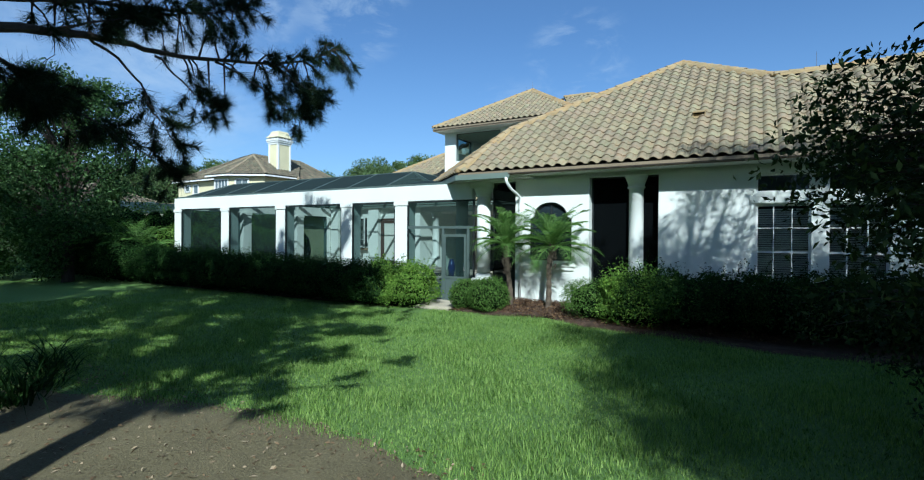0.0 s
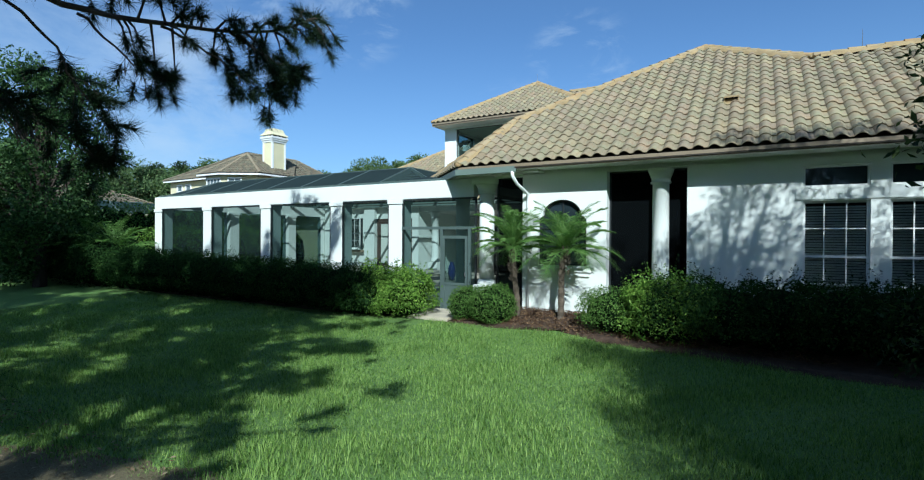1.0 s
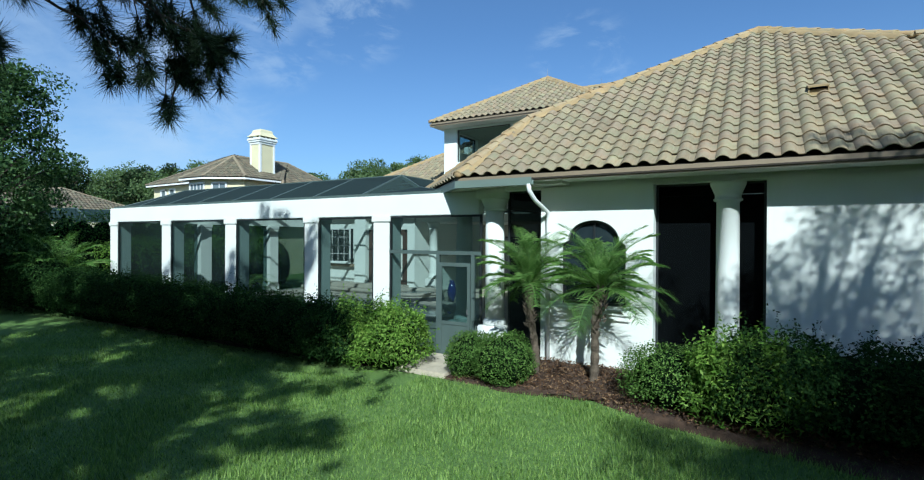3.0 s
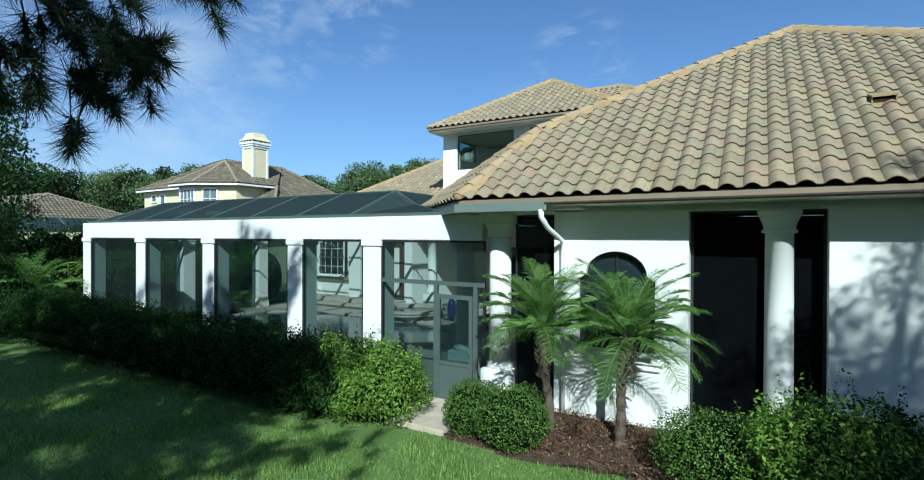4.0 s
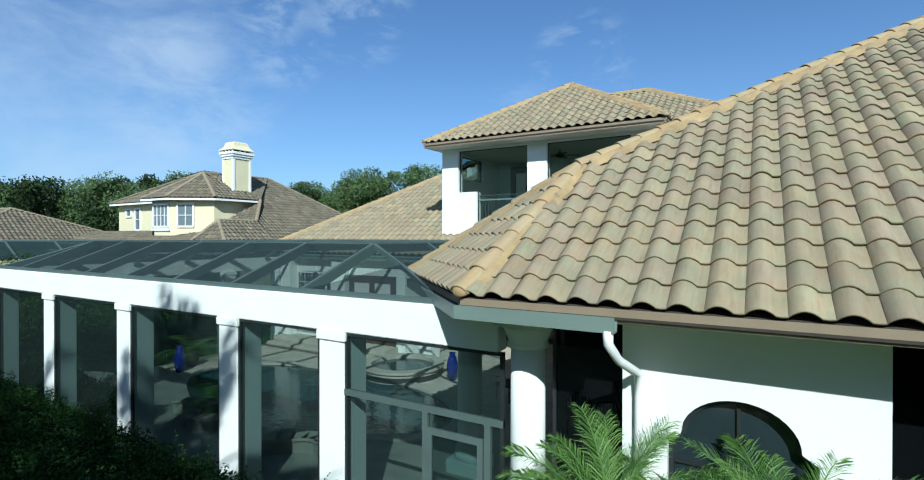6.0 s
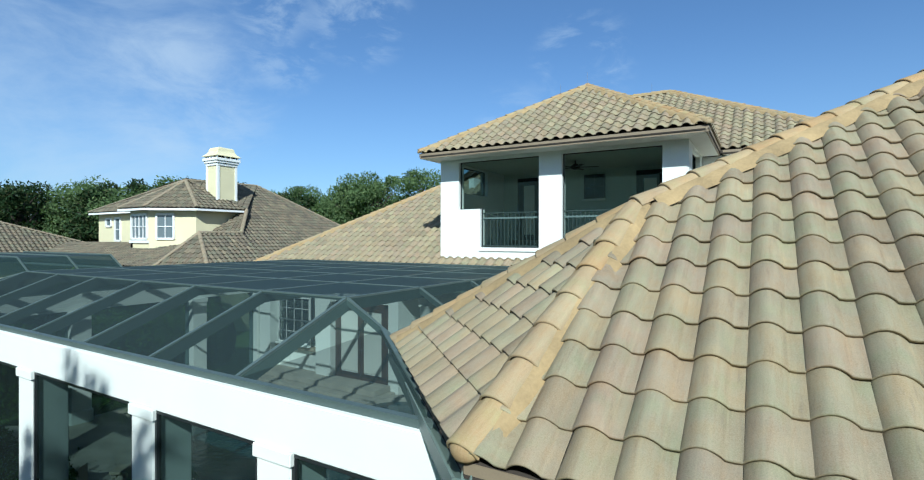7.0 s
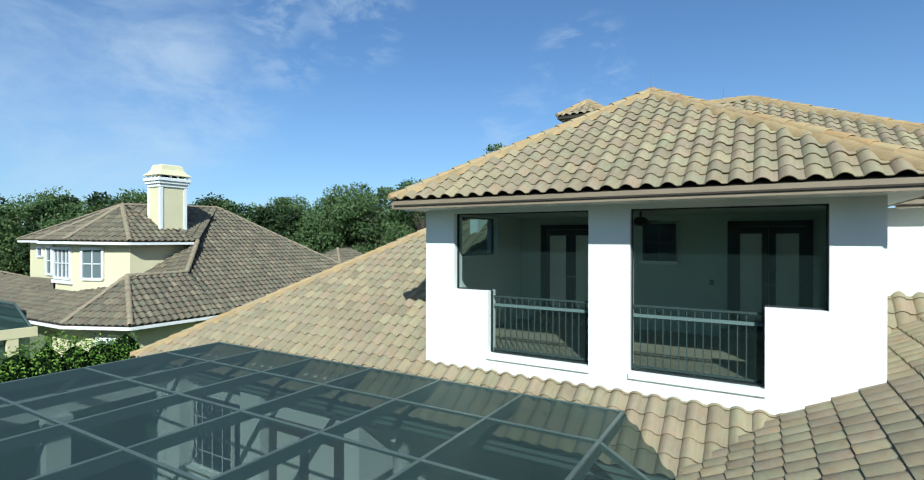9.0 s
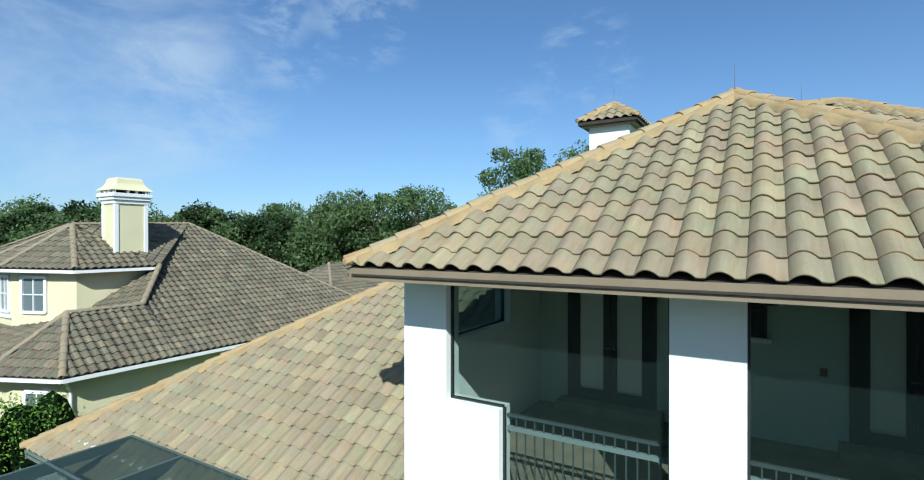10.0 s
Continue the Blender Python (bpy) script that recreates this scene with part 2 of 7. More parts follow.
M_GLASS = glass_material("dark_window_glass")
# pale tint stands in for the sky reflected in the panes
M_NGLASS = glass_material("sky_toned_window_glass", (0.13, 0.16, 0.17), 0.06)
M_PANE = pane_material("clear_glass")
M_SCREEN = screen_material("insect_screen", 0.42, (0.018, 0.030, 0.027), 0.045)
M_SCREENR = screen_material("roof_insect_screen", 0.66, (0.030, 0.058, 0.052), 0.11)
M_SCREENB = screen_material("balcony_insect_screen", 0.34, (0.018, 0.031, 0.028), 0.045)
M_SCREENS = screen_material("slope_insect_screen", 0.50, (0.046, 0.070, 0.064), 0.07)
# nearly opaque: the shade behind the mesh is put into its colour
M_SCREEND = screen_material("shade_toned_screen", 0.88, (0.004, 0.005, 0.0055), 0.03)


def leaf_material(name, stops, gloss=0.45, through=0.25, spec=0.12):
    m, t, b = mat_base(name)
    g = t.nodes.new("ShaderNodeNewGeometry")
    col = ramp(t, g.outputs["Random Per Island"], stops)
    col = mixc(t, 0.5, col, ramp(t, noise_at(t, 1.7, 3), [(0.3, (0.55, 0.6, 0.5)), (0.7, (1.15, 1.1, 1.0))]), "MULTIPLY")
    link(t, col, b.inputs["Base Color"])
    b.inputs["Roughness"].default_value = gloss
    b.inputs["Specular IOR Level"].default_value = spec
    tl = t.nodes.new("ShaderNodeBsdfTranslucent")
    link(t, mixc(t, 1.0, col, (1.0, 1.15, 0.5), "MULTIPLY"), tl.inputs["Color"])
    mx = t.nodes.new("ShaderNodeMixShader")
    mx.inputs[0].default_value = through
    link(t, b.outputs[0], mx.inputs[1])
    link(t, tl.outputs[0], mx.inputs[2])
    link(t, mx.outputs[0], t.nodes["Material Output"].inputs["Surface"])
    return m


M_HEDGE = leaf_material("hedge_leaf", [(0.0, (0.012, 0.032, 0.009)), (0.6, (0.022, 0.052, 0.014)), (1.0, (0.055, 0.11, 0.028))], 0.65, 0.2, 0.03)
M_BRIGHT = leaf_material("bright_leaf", [(0.0, (0.07, 0.14, 0.02)), (0.6, (0.15, 0.27, 0.04)), (1.0, (0.27, 0.40, 0.08))], 0.5)
M_BOX = leaf_material("boxwood_leaf", [(0.0, (0.05, 0.105, 0.022)), (0.6, (0.11, 0.20, 0.045)), (1.0, (0.20, 0.31, 0.08))], 0.6, 0.25, 0.05)
M_PALM = leaf_material("palm_leaflet", [(0.0, (0.08, 0.17, 0.04)), (0.7, (0.18, 0.32, 0.08)), (1.0, (0.34, 0.46, 0.18))], 0.36, 0.35)
M_NEEDLE = leaf_material("pine_needle", [(0.0, (0.015, 0.03, 0.015)), (1.0, (0.035, 0.06, 0.03))], 0.5, 0.1)
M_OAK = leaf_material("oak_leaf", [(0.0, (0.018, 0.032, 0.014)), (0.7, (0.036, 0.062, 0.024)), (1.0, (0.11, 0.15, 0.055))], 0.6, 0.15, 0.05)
# brighter copy of the oak leaf, with sunlight put into its colour
M_OAKLIT = leaf_material("sunlit_oak_leaf", [(0.0, (0.022, 0.045, 0.018)), (0.6, (0.070, 0.130, 0.052)), (1.0, (0.17, 0.27, 0.11))], 0.6, 0.35, 0.05)
# paler than the near leaves: distance haze put into the colour
M_FARLEAF = leaf_material("hazed_far_leaf", [(0.0, (0.085, 0.13, 0.06)), (0.6, (0.13, 0.195, 0.085)), (1.0, (0.21, 0.275, 0.125))], 0.7, 0.38, 0.05)
M_MAGNOLIA = leaf_material("magnolia_leaf", [(0.0, (0.018, 0.038, 0.016)), (0.7, (0.036, 0.066, 0.026)), (1.0, (0.08, 0.085, 0.04))], 0.45, 0.2, 0.08)
# near-black and without gloss: the shade between leaves put into a core
M_CORE = plain("foliage_shade_core", (0.008, 0.016, 0.006), 1.0, 0.4, 5, 30)
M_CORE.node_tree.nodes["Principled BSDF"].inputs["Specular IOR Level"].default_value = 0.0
M_GRASS = leaf_material("grass_blade", [(0.0, (0.075, 0.145, 0.030)), (0.5, (0.235, 0.37, 0.092)), (1.0, (0.37, 0.49, 0.155))], 0.5, 0.35)


def lawn_material():
    m, t, b = mat_base("lawn")
    broad = ramp(t, noise_at(t, 0.35, 5), [(0.3, (0.14, 0.235, 0.05)), (0.7, (0.215, 0.335, 0.075))])
    fine = noise_at(t, 26, 5, 0.7)
    col = mixc(t, 0.55, broad, ramp(t, fine, [(0.3, (0.035, 0.075, 0.018)), (0.55, (0.115, 0.225, 0.045)), (0.8, (0.25, 0.37, 0.10))]))
    link(t, col, b.inputs["Base Color"])
    b.inputs["Roughness"].default_value = 0.8
    bump(t, b, fine, 1.0, 0.05)
    return m


def soil_material():
    m, t, b = mat_base("bare_soil")
    broad = ramp(t, noise_at(t, 1.3, 6), [(0.3, (0.125, 0.105, 0.045)), (0.7, (0.235, 0.20, 0.10))])
    fine = noise_at(t, 40, 5, 0.75)
    col = mixc(t, 0.5, broad, ramp(t, fine, [(0.35, (0.08, 0.06, 0.028)), (0.6, (0.225, 0.19, 0.10)), (0.85, (0.44, 0.39, 0.24))]))
    link(t, col, b.inputs["Base Color"])
    b.inputs["Roughness"].default_value = 0.95
    bump(t, b, fine, 1.0, 0.03)
    return m


def water_material():
    m, t, b = mat_base("pool_water")
    b.inputs["Base Color"].default_value = (0.02, 0.055, 0.065, 1)
    b.inputs["Roughness"].default_value = 0.04
    b.inputs["IOR"].default_value = 1.33
    bump(t, b, noise_at(t, 5, 3), 0.25, 0.03)
    return m


M_LAWN, M_SOIL, M_WATER = lawn_material(), soil_material(), water_material()

# ---- building helpers ----
def mesh_object(name, verts, faces, material, parent=None, label="", smooth=False):
    me = bpy.data.meshes.new(name)
    me.from_pydata([tuple(v) for v in verts], [], [tuple(f) for f in faces])
    me.materials.append(material)
    if smooth:
        me.shade_smooth()
    ob = new(name, me)
    if parent is not None:
        ob.parent = parent
    if label:
        ob["label"] = label
    return ob


def part(name, bm, material, parent, label="", smooth=False):
    """Links a bmesh as one mesh object under a thing or a part."""
    me = bpy.data.meshes.new(name)
    bm.to_mesh(me)
    bm.free()
    me.materials.append(material)
    if smooth:
        me.shade_smooth()
    ob = new(name, me)
    if parent is not None:
        ob.parent = parent
    if label:
        ob["label"] = label
    return ob


def thing(name, label, category, at=(0, 0, 0), group="", kind=""):
    ob = new(name)
    ob.location = at
    ob.empty_display_size = 0.2
    return tagged(ob, label, category, group, kind)


def box(bm, x0, x1, y0, y1, z0, z1, bevel=0.0):
    r = bmesh.ops.create_cube(bm, size=1.0)
    m = Matrix.Translation(((x0 + x1) / 2, (y0 + y1) / 2, (z0 + z1) / 2)) @ Matrix.Diagonal((abs(x1 - x0), abs(y1 - y0), abs(z1 - z0), 1))
    bmesh.ops.transform(bm, matrix=m, verts=r["verts"])
    if bevel:
        bmesh.ops.bevel(bm, geom=list({e for v in r["verts"] for e in v.link_edges}), offset=bevel, segments=2, affect="EDGES")
    return bm


def bar(bm, a, b, wide, high, up=(0, 0, 1)):
    """A straight bar of rectangular section from a to b."""
    a, b = Vector(a), Vector(b)
    d = (b - a).normalized()
    s = d.cross(Vector(up)).normalized()
    u = s.cross(d).normalized()
    vs = [bm.verts.new(p + s * i * wide / 2 + u * j * high / 2) for p in (a, b) for i, j in ((-1, -1), (1, -1), (1, 1), (-1, 1))]
    for f in ((3, 2, 1, 0), (4, 5, 6, 7), (0, 1, 5, 4), (1, 2, 6, 5), (2, 3, 7, 6), (3, 0, 4, 7)):
        bm.faces.new([vs[i] for i in f])
    return bm


def tube(bm, points, radii, n=8):
    """A round tapered tube through the points."""
    rings = []
    for k, p in enumerate(points):
        p = Vector(p)
        d = (Vector(points[min(k + 1, len(points) - 1)]) - Vector(points[max(k - 1, 0)])).normalized()
        s = d.cross(Vector((0.13, 0.31, 0.94)))
        s = s.normalized() if s.length > 1e-4 else Vector((1, 0, 0))
        u = d.cross(s)
        rings.append([bm.verts.new(p + (s * math.cos(a) + u * math.sin(a)) * radii[k]) for a in (2 * math.pi * i / n for i in range(n))])
    for a, b in zip(rings, rings[1:]):
        for i in range(n):
            bm.faces.new((a[i], a[(i + 1) % n], b[(i + 1) % n], b[i]))
    bm.faces.new(rings[0][::-1])
    bm.faces.new(rings[-1])
    return bm


def lathe(bm, profile, centre, n=24):
    """A turned shape: profile of (radius, height)."""
    x, y, z = centre
    rings = [[bm.verts.new((x + r * math.cos(2 * math.pi * i / n), y + r * math.sin(2 * math.pi * i / n), z + h)) for i in range(n)] for r, h in profile]
    for a, b in zip(rings, rings[1:]):
        for i in range(n):
            bm.faces.new((a[i], a[(i + 1) % n], b[(i + 1) % n], b[i]))
    bm.faces.new(rings[0][::-1])
    bm.faces.new(rings[-1])
    return bm


def sheet(bm, *pts):
    bm.faces.new([bm.verts.new(p) for p in pts])
    return bm


def slab(bm, pts, depth):
    """A plate of that depth below the flat outline pts."""
    down = Vector((0, 0, -depth))
    top = [bm.verts.new(p) for p in pts]
    low = [bm.verts.new(Vector(p) + down) for p in pts]
    bm.faces.new(top)
    bm.faces.new(low[::-1])
    n = len(pts)
    for i in range(n):
        bm.faces.new((top[i], low[i], low[(i + 1) % n], top[(i + 1) % n]))
    return bm


# ---- ground ----
def ground_z(x, y):
    """The lawn's height: level in front, rising a little towards the beds at the house."""
    k = min(1, max(0, (y - 7.5) / 3.5))
    k = k * k * (3 - 2 * k)
    bed = min(1, max(0, (y - 10.6) / 1.4)) * min(1, max(0, (x + 2.4) / 1.2))
    z = 0.12 * k + 0.22 * bed
    if -40 < x < 25 and -25 < y < 14:
        z += 0.03 * noise.noise((x * 0.35, y * 0.35, 0.0))
    return z


def build_ground():
    xs = np.concatenate(([-900, -400, -200, -120, -80, -60, -45], np.arange(-36, 22, 0.6), [25, 30, 40, 60, 100, 200, 400, 900]))
    ys = np.concatenate(([-900, -400, -150, -60, -30, -15], np.arange(-8, 16, 0.6), [18, 21, 25, 30, 40, 60, 90, 150, 300, 900]))
    verts = [(x, y, ground_z(x, y)) for y in ys for x in xs]
    n = len(xs)
    faces = [(j * n + i, j * n + i + 1, (j + 1) * n + i + 1, (j + 1) * n + i) for j in range(len(ys) - 1) for i in range(n - 1)]
    tagged(mesh_object("ground", verts, faces, M_LAWN, smooth=True), "mown green lawn with patches of tree shade", "lawn", kind="structure")


def outline_sheet(name, outline, material, lift, label, category, step=0.3, wave=0.02):
    """A thin uneven layer on the ground within a closed outline (x, y)."""
    bm = bmesh.new()
    cx, cy = sum(p[0] for p in outline) / len(outline), sum(p[1] for p in outline) / len(outline)
    rings = []
    for k in range(7):
        f = 1 - k / 7
        ring = []
        for i, (x, y) in enumerate(outline):
            px, py = cx + (x - cx) * f, cy + (y - cy) * f
            h = lift * (0 if k == 0 else 1) + wave * noise.noise((px * 2.1, py * 2.1, 3.0)) * (k > 0)
            ring.append(bm.verts.new((px, py, ground_z(px, py) + h + (0.004 if k else -0.01))))
        rings.append(ring)
    mid = bm.verts.new((cx, cy, ground_z(cx, cy) + lift))
    m = len(outline)
    for a, b in zip(rings, rings[1:]):
        for i in range(m):
            bm.faces.new((a[i], a[(i + 1) % m], b[(i + 1) % m], b[i]))
    for i in range(m):
        bm.faces.new((rings[-1][i], rings[-1][(i + 1) % m], mid))
    return tagged(part(name, bm, material, None, smooth=True), label, category, kind="structure")


def ragged(pts, n=10, amp=0.08, seed=1):
    """A closed outline with wavering edges through the corner points."""
    out = []
    for k, (a, b) in enumerate(zip(pts, pts[1:] + pts[:1])):
        for i in range(n):
            f = i / n
            x, y = a[0] + (b[0] - a[0]) * f, a[1] + (b[1] - a[1]) * f
            out.append((x + amp * noise.noise((x * 2, y * 2, seed)), y + amp * noise.noise((x * 2, y * 2, seed + 7.7))))
    return out


build_ground()
outline_sheet("soil_patch", ragged([(-3.6, 2.6), (-2.3, 3.2), (-0.4, 3.5), (1.2, 3.45), (2.6, 3.1), (4.4, 2.2), (6.5, 0.5), (6, -5), (-6, -5), (-7.5, -1), (-5.6, 1.5)], 12, 0.22), M_SOIL, 0.02, "bare brown soil littered with dry leaves", "soil")
outline_sheet("mulch_bed", ragged([(-3.0, 10.95), (-1.6, 10.75), (0.2, 10.9), (1.6, 10.45), (4, 10.0), (9.5, 9.6), (9.5, 12.45), (-1.0, 12.45), (-2.6, 12.2)], 8, 0.12, 4), M_MULCH, 0.06, "reddish brown bark mulch in the planting bed", "mulch", wave=0.06)
outline_sheet("mulch_strip", ragged([(-17.6, 10.8), (-12, 10.75), (-8, 10.7), (-4.2, 10.9), (-4.0, 12.05), (-17.6, 12.1)], 10, 0.1, 9), M_MULCH, 0.03, "dark bark mulch under the long hedge", "mulch", wave=0.03)


# ---- roofs ----
TW, TC = 0.287, 0.335


def tile_template(lip=0.0):
    """A clay S-tile: barrel, pan and front lip, in tile axes (across, up the slope, out)."""
    s = np.array([0.0, 0.03, 0.08, 0.16, 0.26, 0.36, 0.46, 0.56, 0.64, 0.69, 0.72, 0.745, 0.86, 1.0])
    z = np.where(s < 0.72, 0.072 * np.sin(np.pi * np.clip(s / 0.72, 0, 1)) ** 0.82, -0.005 * np.sin(np.pi * np.clip((s - 0.72) / 0.28, 0, 1)))
    v, f = [], []
    n = len(s)
    # lower edge, a row just behind it, upper edge, front of the lip, underside; the lip is thicker in the pan than on the crown
    for along, grow, lift, pan in ((0.0, 1.0, 0.033 + lip, 0.009), (0.008, 1.0, 0.0375 + lip, 0.009), (TC + 0.03, 0.98, 0.012, 0.0), (0.004, 1.0, 0.017, 0.007), (0.11, 0.98, 0.010, 0.005)):
        v += [(a * TW, along, h * grow + lift + pan * (1 - max(h, 0) / 0.072)) for a, h in zip(s, z)]
    for i in range(n - 1):
        f.append((i, i + 1, n + i + 1, n + i))
        f.append((n + i, n + i + 1, 2 * n + i + 1, 2 * n + i))
        f.append((3 * n + i, 3 * n + i + 1, i + 1, i))
        f.append((4 * n + i, 4 * n + i + 1, 3 * n + i + 1, 3 * n + i))
    return np.array(v), f


TILE_V, TILE_F = tile_template()
FAR_V = tile_template(0.022)[0]
TILE_MESH = bpy.data.meshes.new("roof_tile")
TILE_MESH.from_pydata([tuple(v) for v in TILE_V], [], TILE_F)
TILE_MESH.materials.append(M_TILE)
TILE_MESH.shade_smooth()


def inside(poly, a, b, pad=0.0):
    """How far (a, b) lies inside a convex outline that turns to the left."""
    d = 1e9
    for (x0, y0), (x1, y1) in zip(poly, poly[1:] + poly[:1]):
        l = math.hypot(x1 - x0, y1 - y0)
        d = min(d, ((x1 - x0) * (b - y0) - (y1 - y0) * (a - x0)) / l)
    return d - pad


def tiled_face(roof, corners, single=None, joined=M_TILES, name="tiles"):
    """Tiles on one flat roof face. corners: first two along the eave (left to right from outside), the rest up and round to the left.
    single(x, y): where tiles are parts of their own."""
    tile_v = FAR_V if joined is M_FARTILES else TILE_V
    c = [Vector(p) for p in corners]
    u = (c[1] - c[0]).normalized()
    nrm = Vector((0, 0, 0))
    for p, q in zip(c, c[1:] + c[:1]):
        nrm += p.cross(q)
    nrm.normalize()
    if nrm.z < 0:
        nrm = -nrm
    v = nrm.cross(u)
    poly = [((p - c[0]).dot(u), (p - c[0]).dot(v)) for p in c]
    basis = np.array([u, v, nrm])
    a0, a1 = min(p[0] for p in poly), max(p[0] for p in poly)
    b1 = max(p[1] for p in poly)
    whole, edge = [], []
    rows = int(b1 / TC) + 1
    for r in range(rows):
        for k in range(int(math.floor(a0 / TW)) - 1, int(a1 / TW) + 1):
            a, b = k * TW, r * TC
            d = [inside(poly, a + i * TW, b + j * TC) for i in (0.02, 0.98) for j in (0.04, 0.98)]
            if min(d) > -0.03:
                whole.append((a, b))
            elif max(d) > 0.0:
                edge.append((a, b))
    rng = random.Random(len(whole))
    piece, rest = [], []
    for a, b in whole:
        p = c[0] + u * a + v * b
        (piece if single and single(p.x, p.y) and len(piece) < 300 else rest).append((a, b, p))
    for a, b, p in piece:
        ob = new("roof_tile", TILE_MESH)
        ob.parent = roof
        tilt = Matrix((u, v, nrm)).transposed().to_4x4() @ pose(0, 0, 0, rng.uniform(-0.4, 0.4), rng.uniform(-0.5, 0.5), rng.uniform(-0.5, 0.5))
        ob.matrix_basis = Matrix.Translation(p + nrm * rng.uniform(-0.003, 0.004)) @ tilt
    vs, fs = [], []
    for a, b, p in rest:
        k = len(vs) * len(tile_v)
        vs.append((tile_v + np.array([a, b, rng.uniform(-0.003, 0.004)])) @ basis + np.array(c[0]))
        fs.extend(tuple(i + k for i in f) for f in TILE_F)
    if vs:
        tagged(mesh_object(name, np.concatenate(vs), fs, joined, roof, smooth=True), kind="stuff")
    if edge:
        bm = bmesh.new()
        for a, b in edge:
            q = [bm.verts.new((tile_v[i] + np.array([a, b, 0])) @ basis + np.array(c[0])) for i in range(len(tile_v))]
            for f in TILE_F:
                bm.faces.new([q[i] for i in f])
        n = len(c)
        for i in range(1, n):
            p, q = c[i], c[(i + 1) % n]
            out = (q - p).cross(nrm).normalized()
            bmesh.ops.bisect_plane(bm, geom=bm.verts[:] + bm.edges[:] + bm.faces[:], plane_co=p, plane_no=out, clear_outer=True)
        tagged(part(name, bm, joined, roof, smooth=True), kind="stuff")
    bm = bmesh.new()
    slab(bm, [p - nrm * 0.012 for p in c], 0.09)
    part("underlay", bm, M_UNDER, roof)


def cap_template(r=0.105, length=0.40):
    """A round cap tile, wider at its lower end, with a thick lip."""
    v, f, n = [], [], 11
    for y, rr, dz in ((0.0, r * 1.11, 0.018), (0.010, r * 1.13, 0.02), (length, r * 0.92, 0.0), (0.0, r * 0.95, 0.02)):
        for i in range(n):
            a = math.pi * (i / (n - 1))
            v.append((-rr * math.cos(a) * 1.05, y, rr * math.sin(a) * 0.85 + dz))
    for i in range(n - 1):
        f.append((i, i + 1, n + i + 1, n + i))
        f.append((n + i, n + i + 1, 2 * n + i + 1, 2 * n + i))
        f.append((3 * n + i, 3 * n + i + 1, i + 1, i))
    return v, f


def cap_mesh(material, name="hip_tile"):
    v, f = cap_template()
    me = bpy.data.meshes.new(name)
    me.from_pydata(v, [], f)
    me.materials.append(material)
    me.shade_smooth()
    return me


CAP_MESH, FARCAP_MESH = cap_mesh(M_HIP), cap_mesh(M_FARHIP)


def cap_line(roof, a, b, mesh=CAP_MESH, mortar=M_MORTAR, lift=0.035, name="hip_tile"):
    """Round cap tiles over a hip or ridge, from its low end a to b, on a bed of mortar."""
    a, b = Vector(a), Vector(b)
    d = b - a
    n = max(1, int(d.length / 0.335))
    turn = d.to_track_quat("Y", "Z").to_matrix().to_4x4()
    rng = random.Random(n)
    for i in range(n):
        ob = new(name, mesh)
        ob.parent = roof
        ob.matrix_basis = Matrix.Translation(a + d * (i / n) + Vector((0, 0, lift + rng.uniform(-0.004, 0.006)))) @ turn @ pose(0, 0, 0, 1.6, rng.uniform(-1.5, 1.5), rng.uniform(-0.8, 0.8))
    if mortar is not None:
        bm = bmesh.new()
        s = a + d.normalized() * 0.14
        side, up = turn.to_3x3() @ Vector((1, 0, 0)), turn.to_3x3() @ Vector((0, 0, 1))
        prof = ((-0.20, -0.07), (-0.17, -0.005), (-0.115, 0.045), (0.0, 0.075), (0.115, 0.045), (0.17, -0.005), (0.20, -0.07))
        rings = []
        steps = max(2, int((b - s).length / 0.12))
        for k in range(steps + 1):
            m = s.lerp(b, k / steps) + Vector((0, 0, lift))
            rings.append([bm.verts.new(m + side * x * (1 + 0.12 * noise.noise((k * 0.4, x * 9, n))) + up * (z + 0.012 * noise.noise((k * 0.7, x * 5, 3)))) for x, z in prof])
        for p, q in zip(rings, rings[1:]):
            for k in range(len(prof) - 1):
                bm.faces.new((p[k], p[k + 1], q[k + 1], q[k]))
        part("mortar_bed", bm, mortar, roof, smooth=True)
        bm = bmesh.new()
        bmesh.ops.create_icosphere(bm, subdivisions=3, radius=1.0)
        for v in bm.verts:
            v.co = Vector((v.co.x * 0.112, v.co.y * 0.10, max(-0.2, v.co.z) * 0.10))
        bm.transform(Matrix.Translation(a + d.normalized() * 0.045 + Vector((0, 0, lift + 0.012))) @ turn)
        part("hip_starter", bm, M_HIP, roof, smooth=True)


# ---- the house ----
house = thing("house", "white stucco house with tan clay tile roofs and screened balcony", "house", (4, 14, 0))
house_at = Matrix.Translation((-4, -14, 0))


def hpart(name, bm, material, label="", parent=None, smooth=False):
    ob = part(name, bm, material, parent or house, label, smooth)
    if parent is None:
        ob.matrix_parent_inverse = house_at
    return ob


def hgroup(name, label=""):
    """A part of the house that holds pieces of its own."""
    ob = new(name)
    ob.parent = house
    ob.matrix_parent_inverse = house_at
    if label:
        ob["label"] = label
    return ob


FY = 12.344
EAVE = 3.93


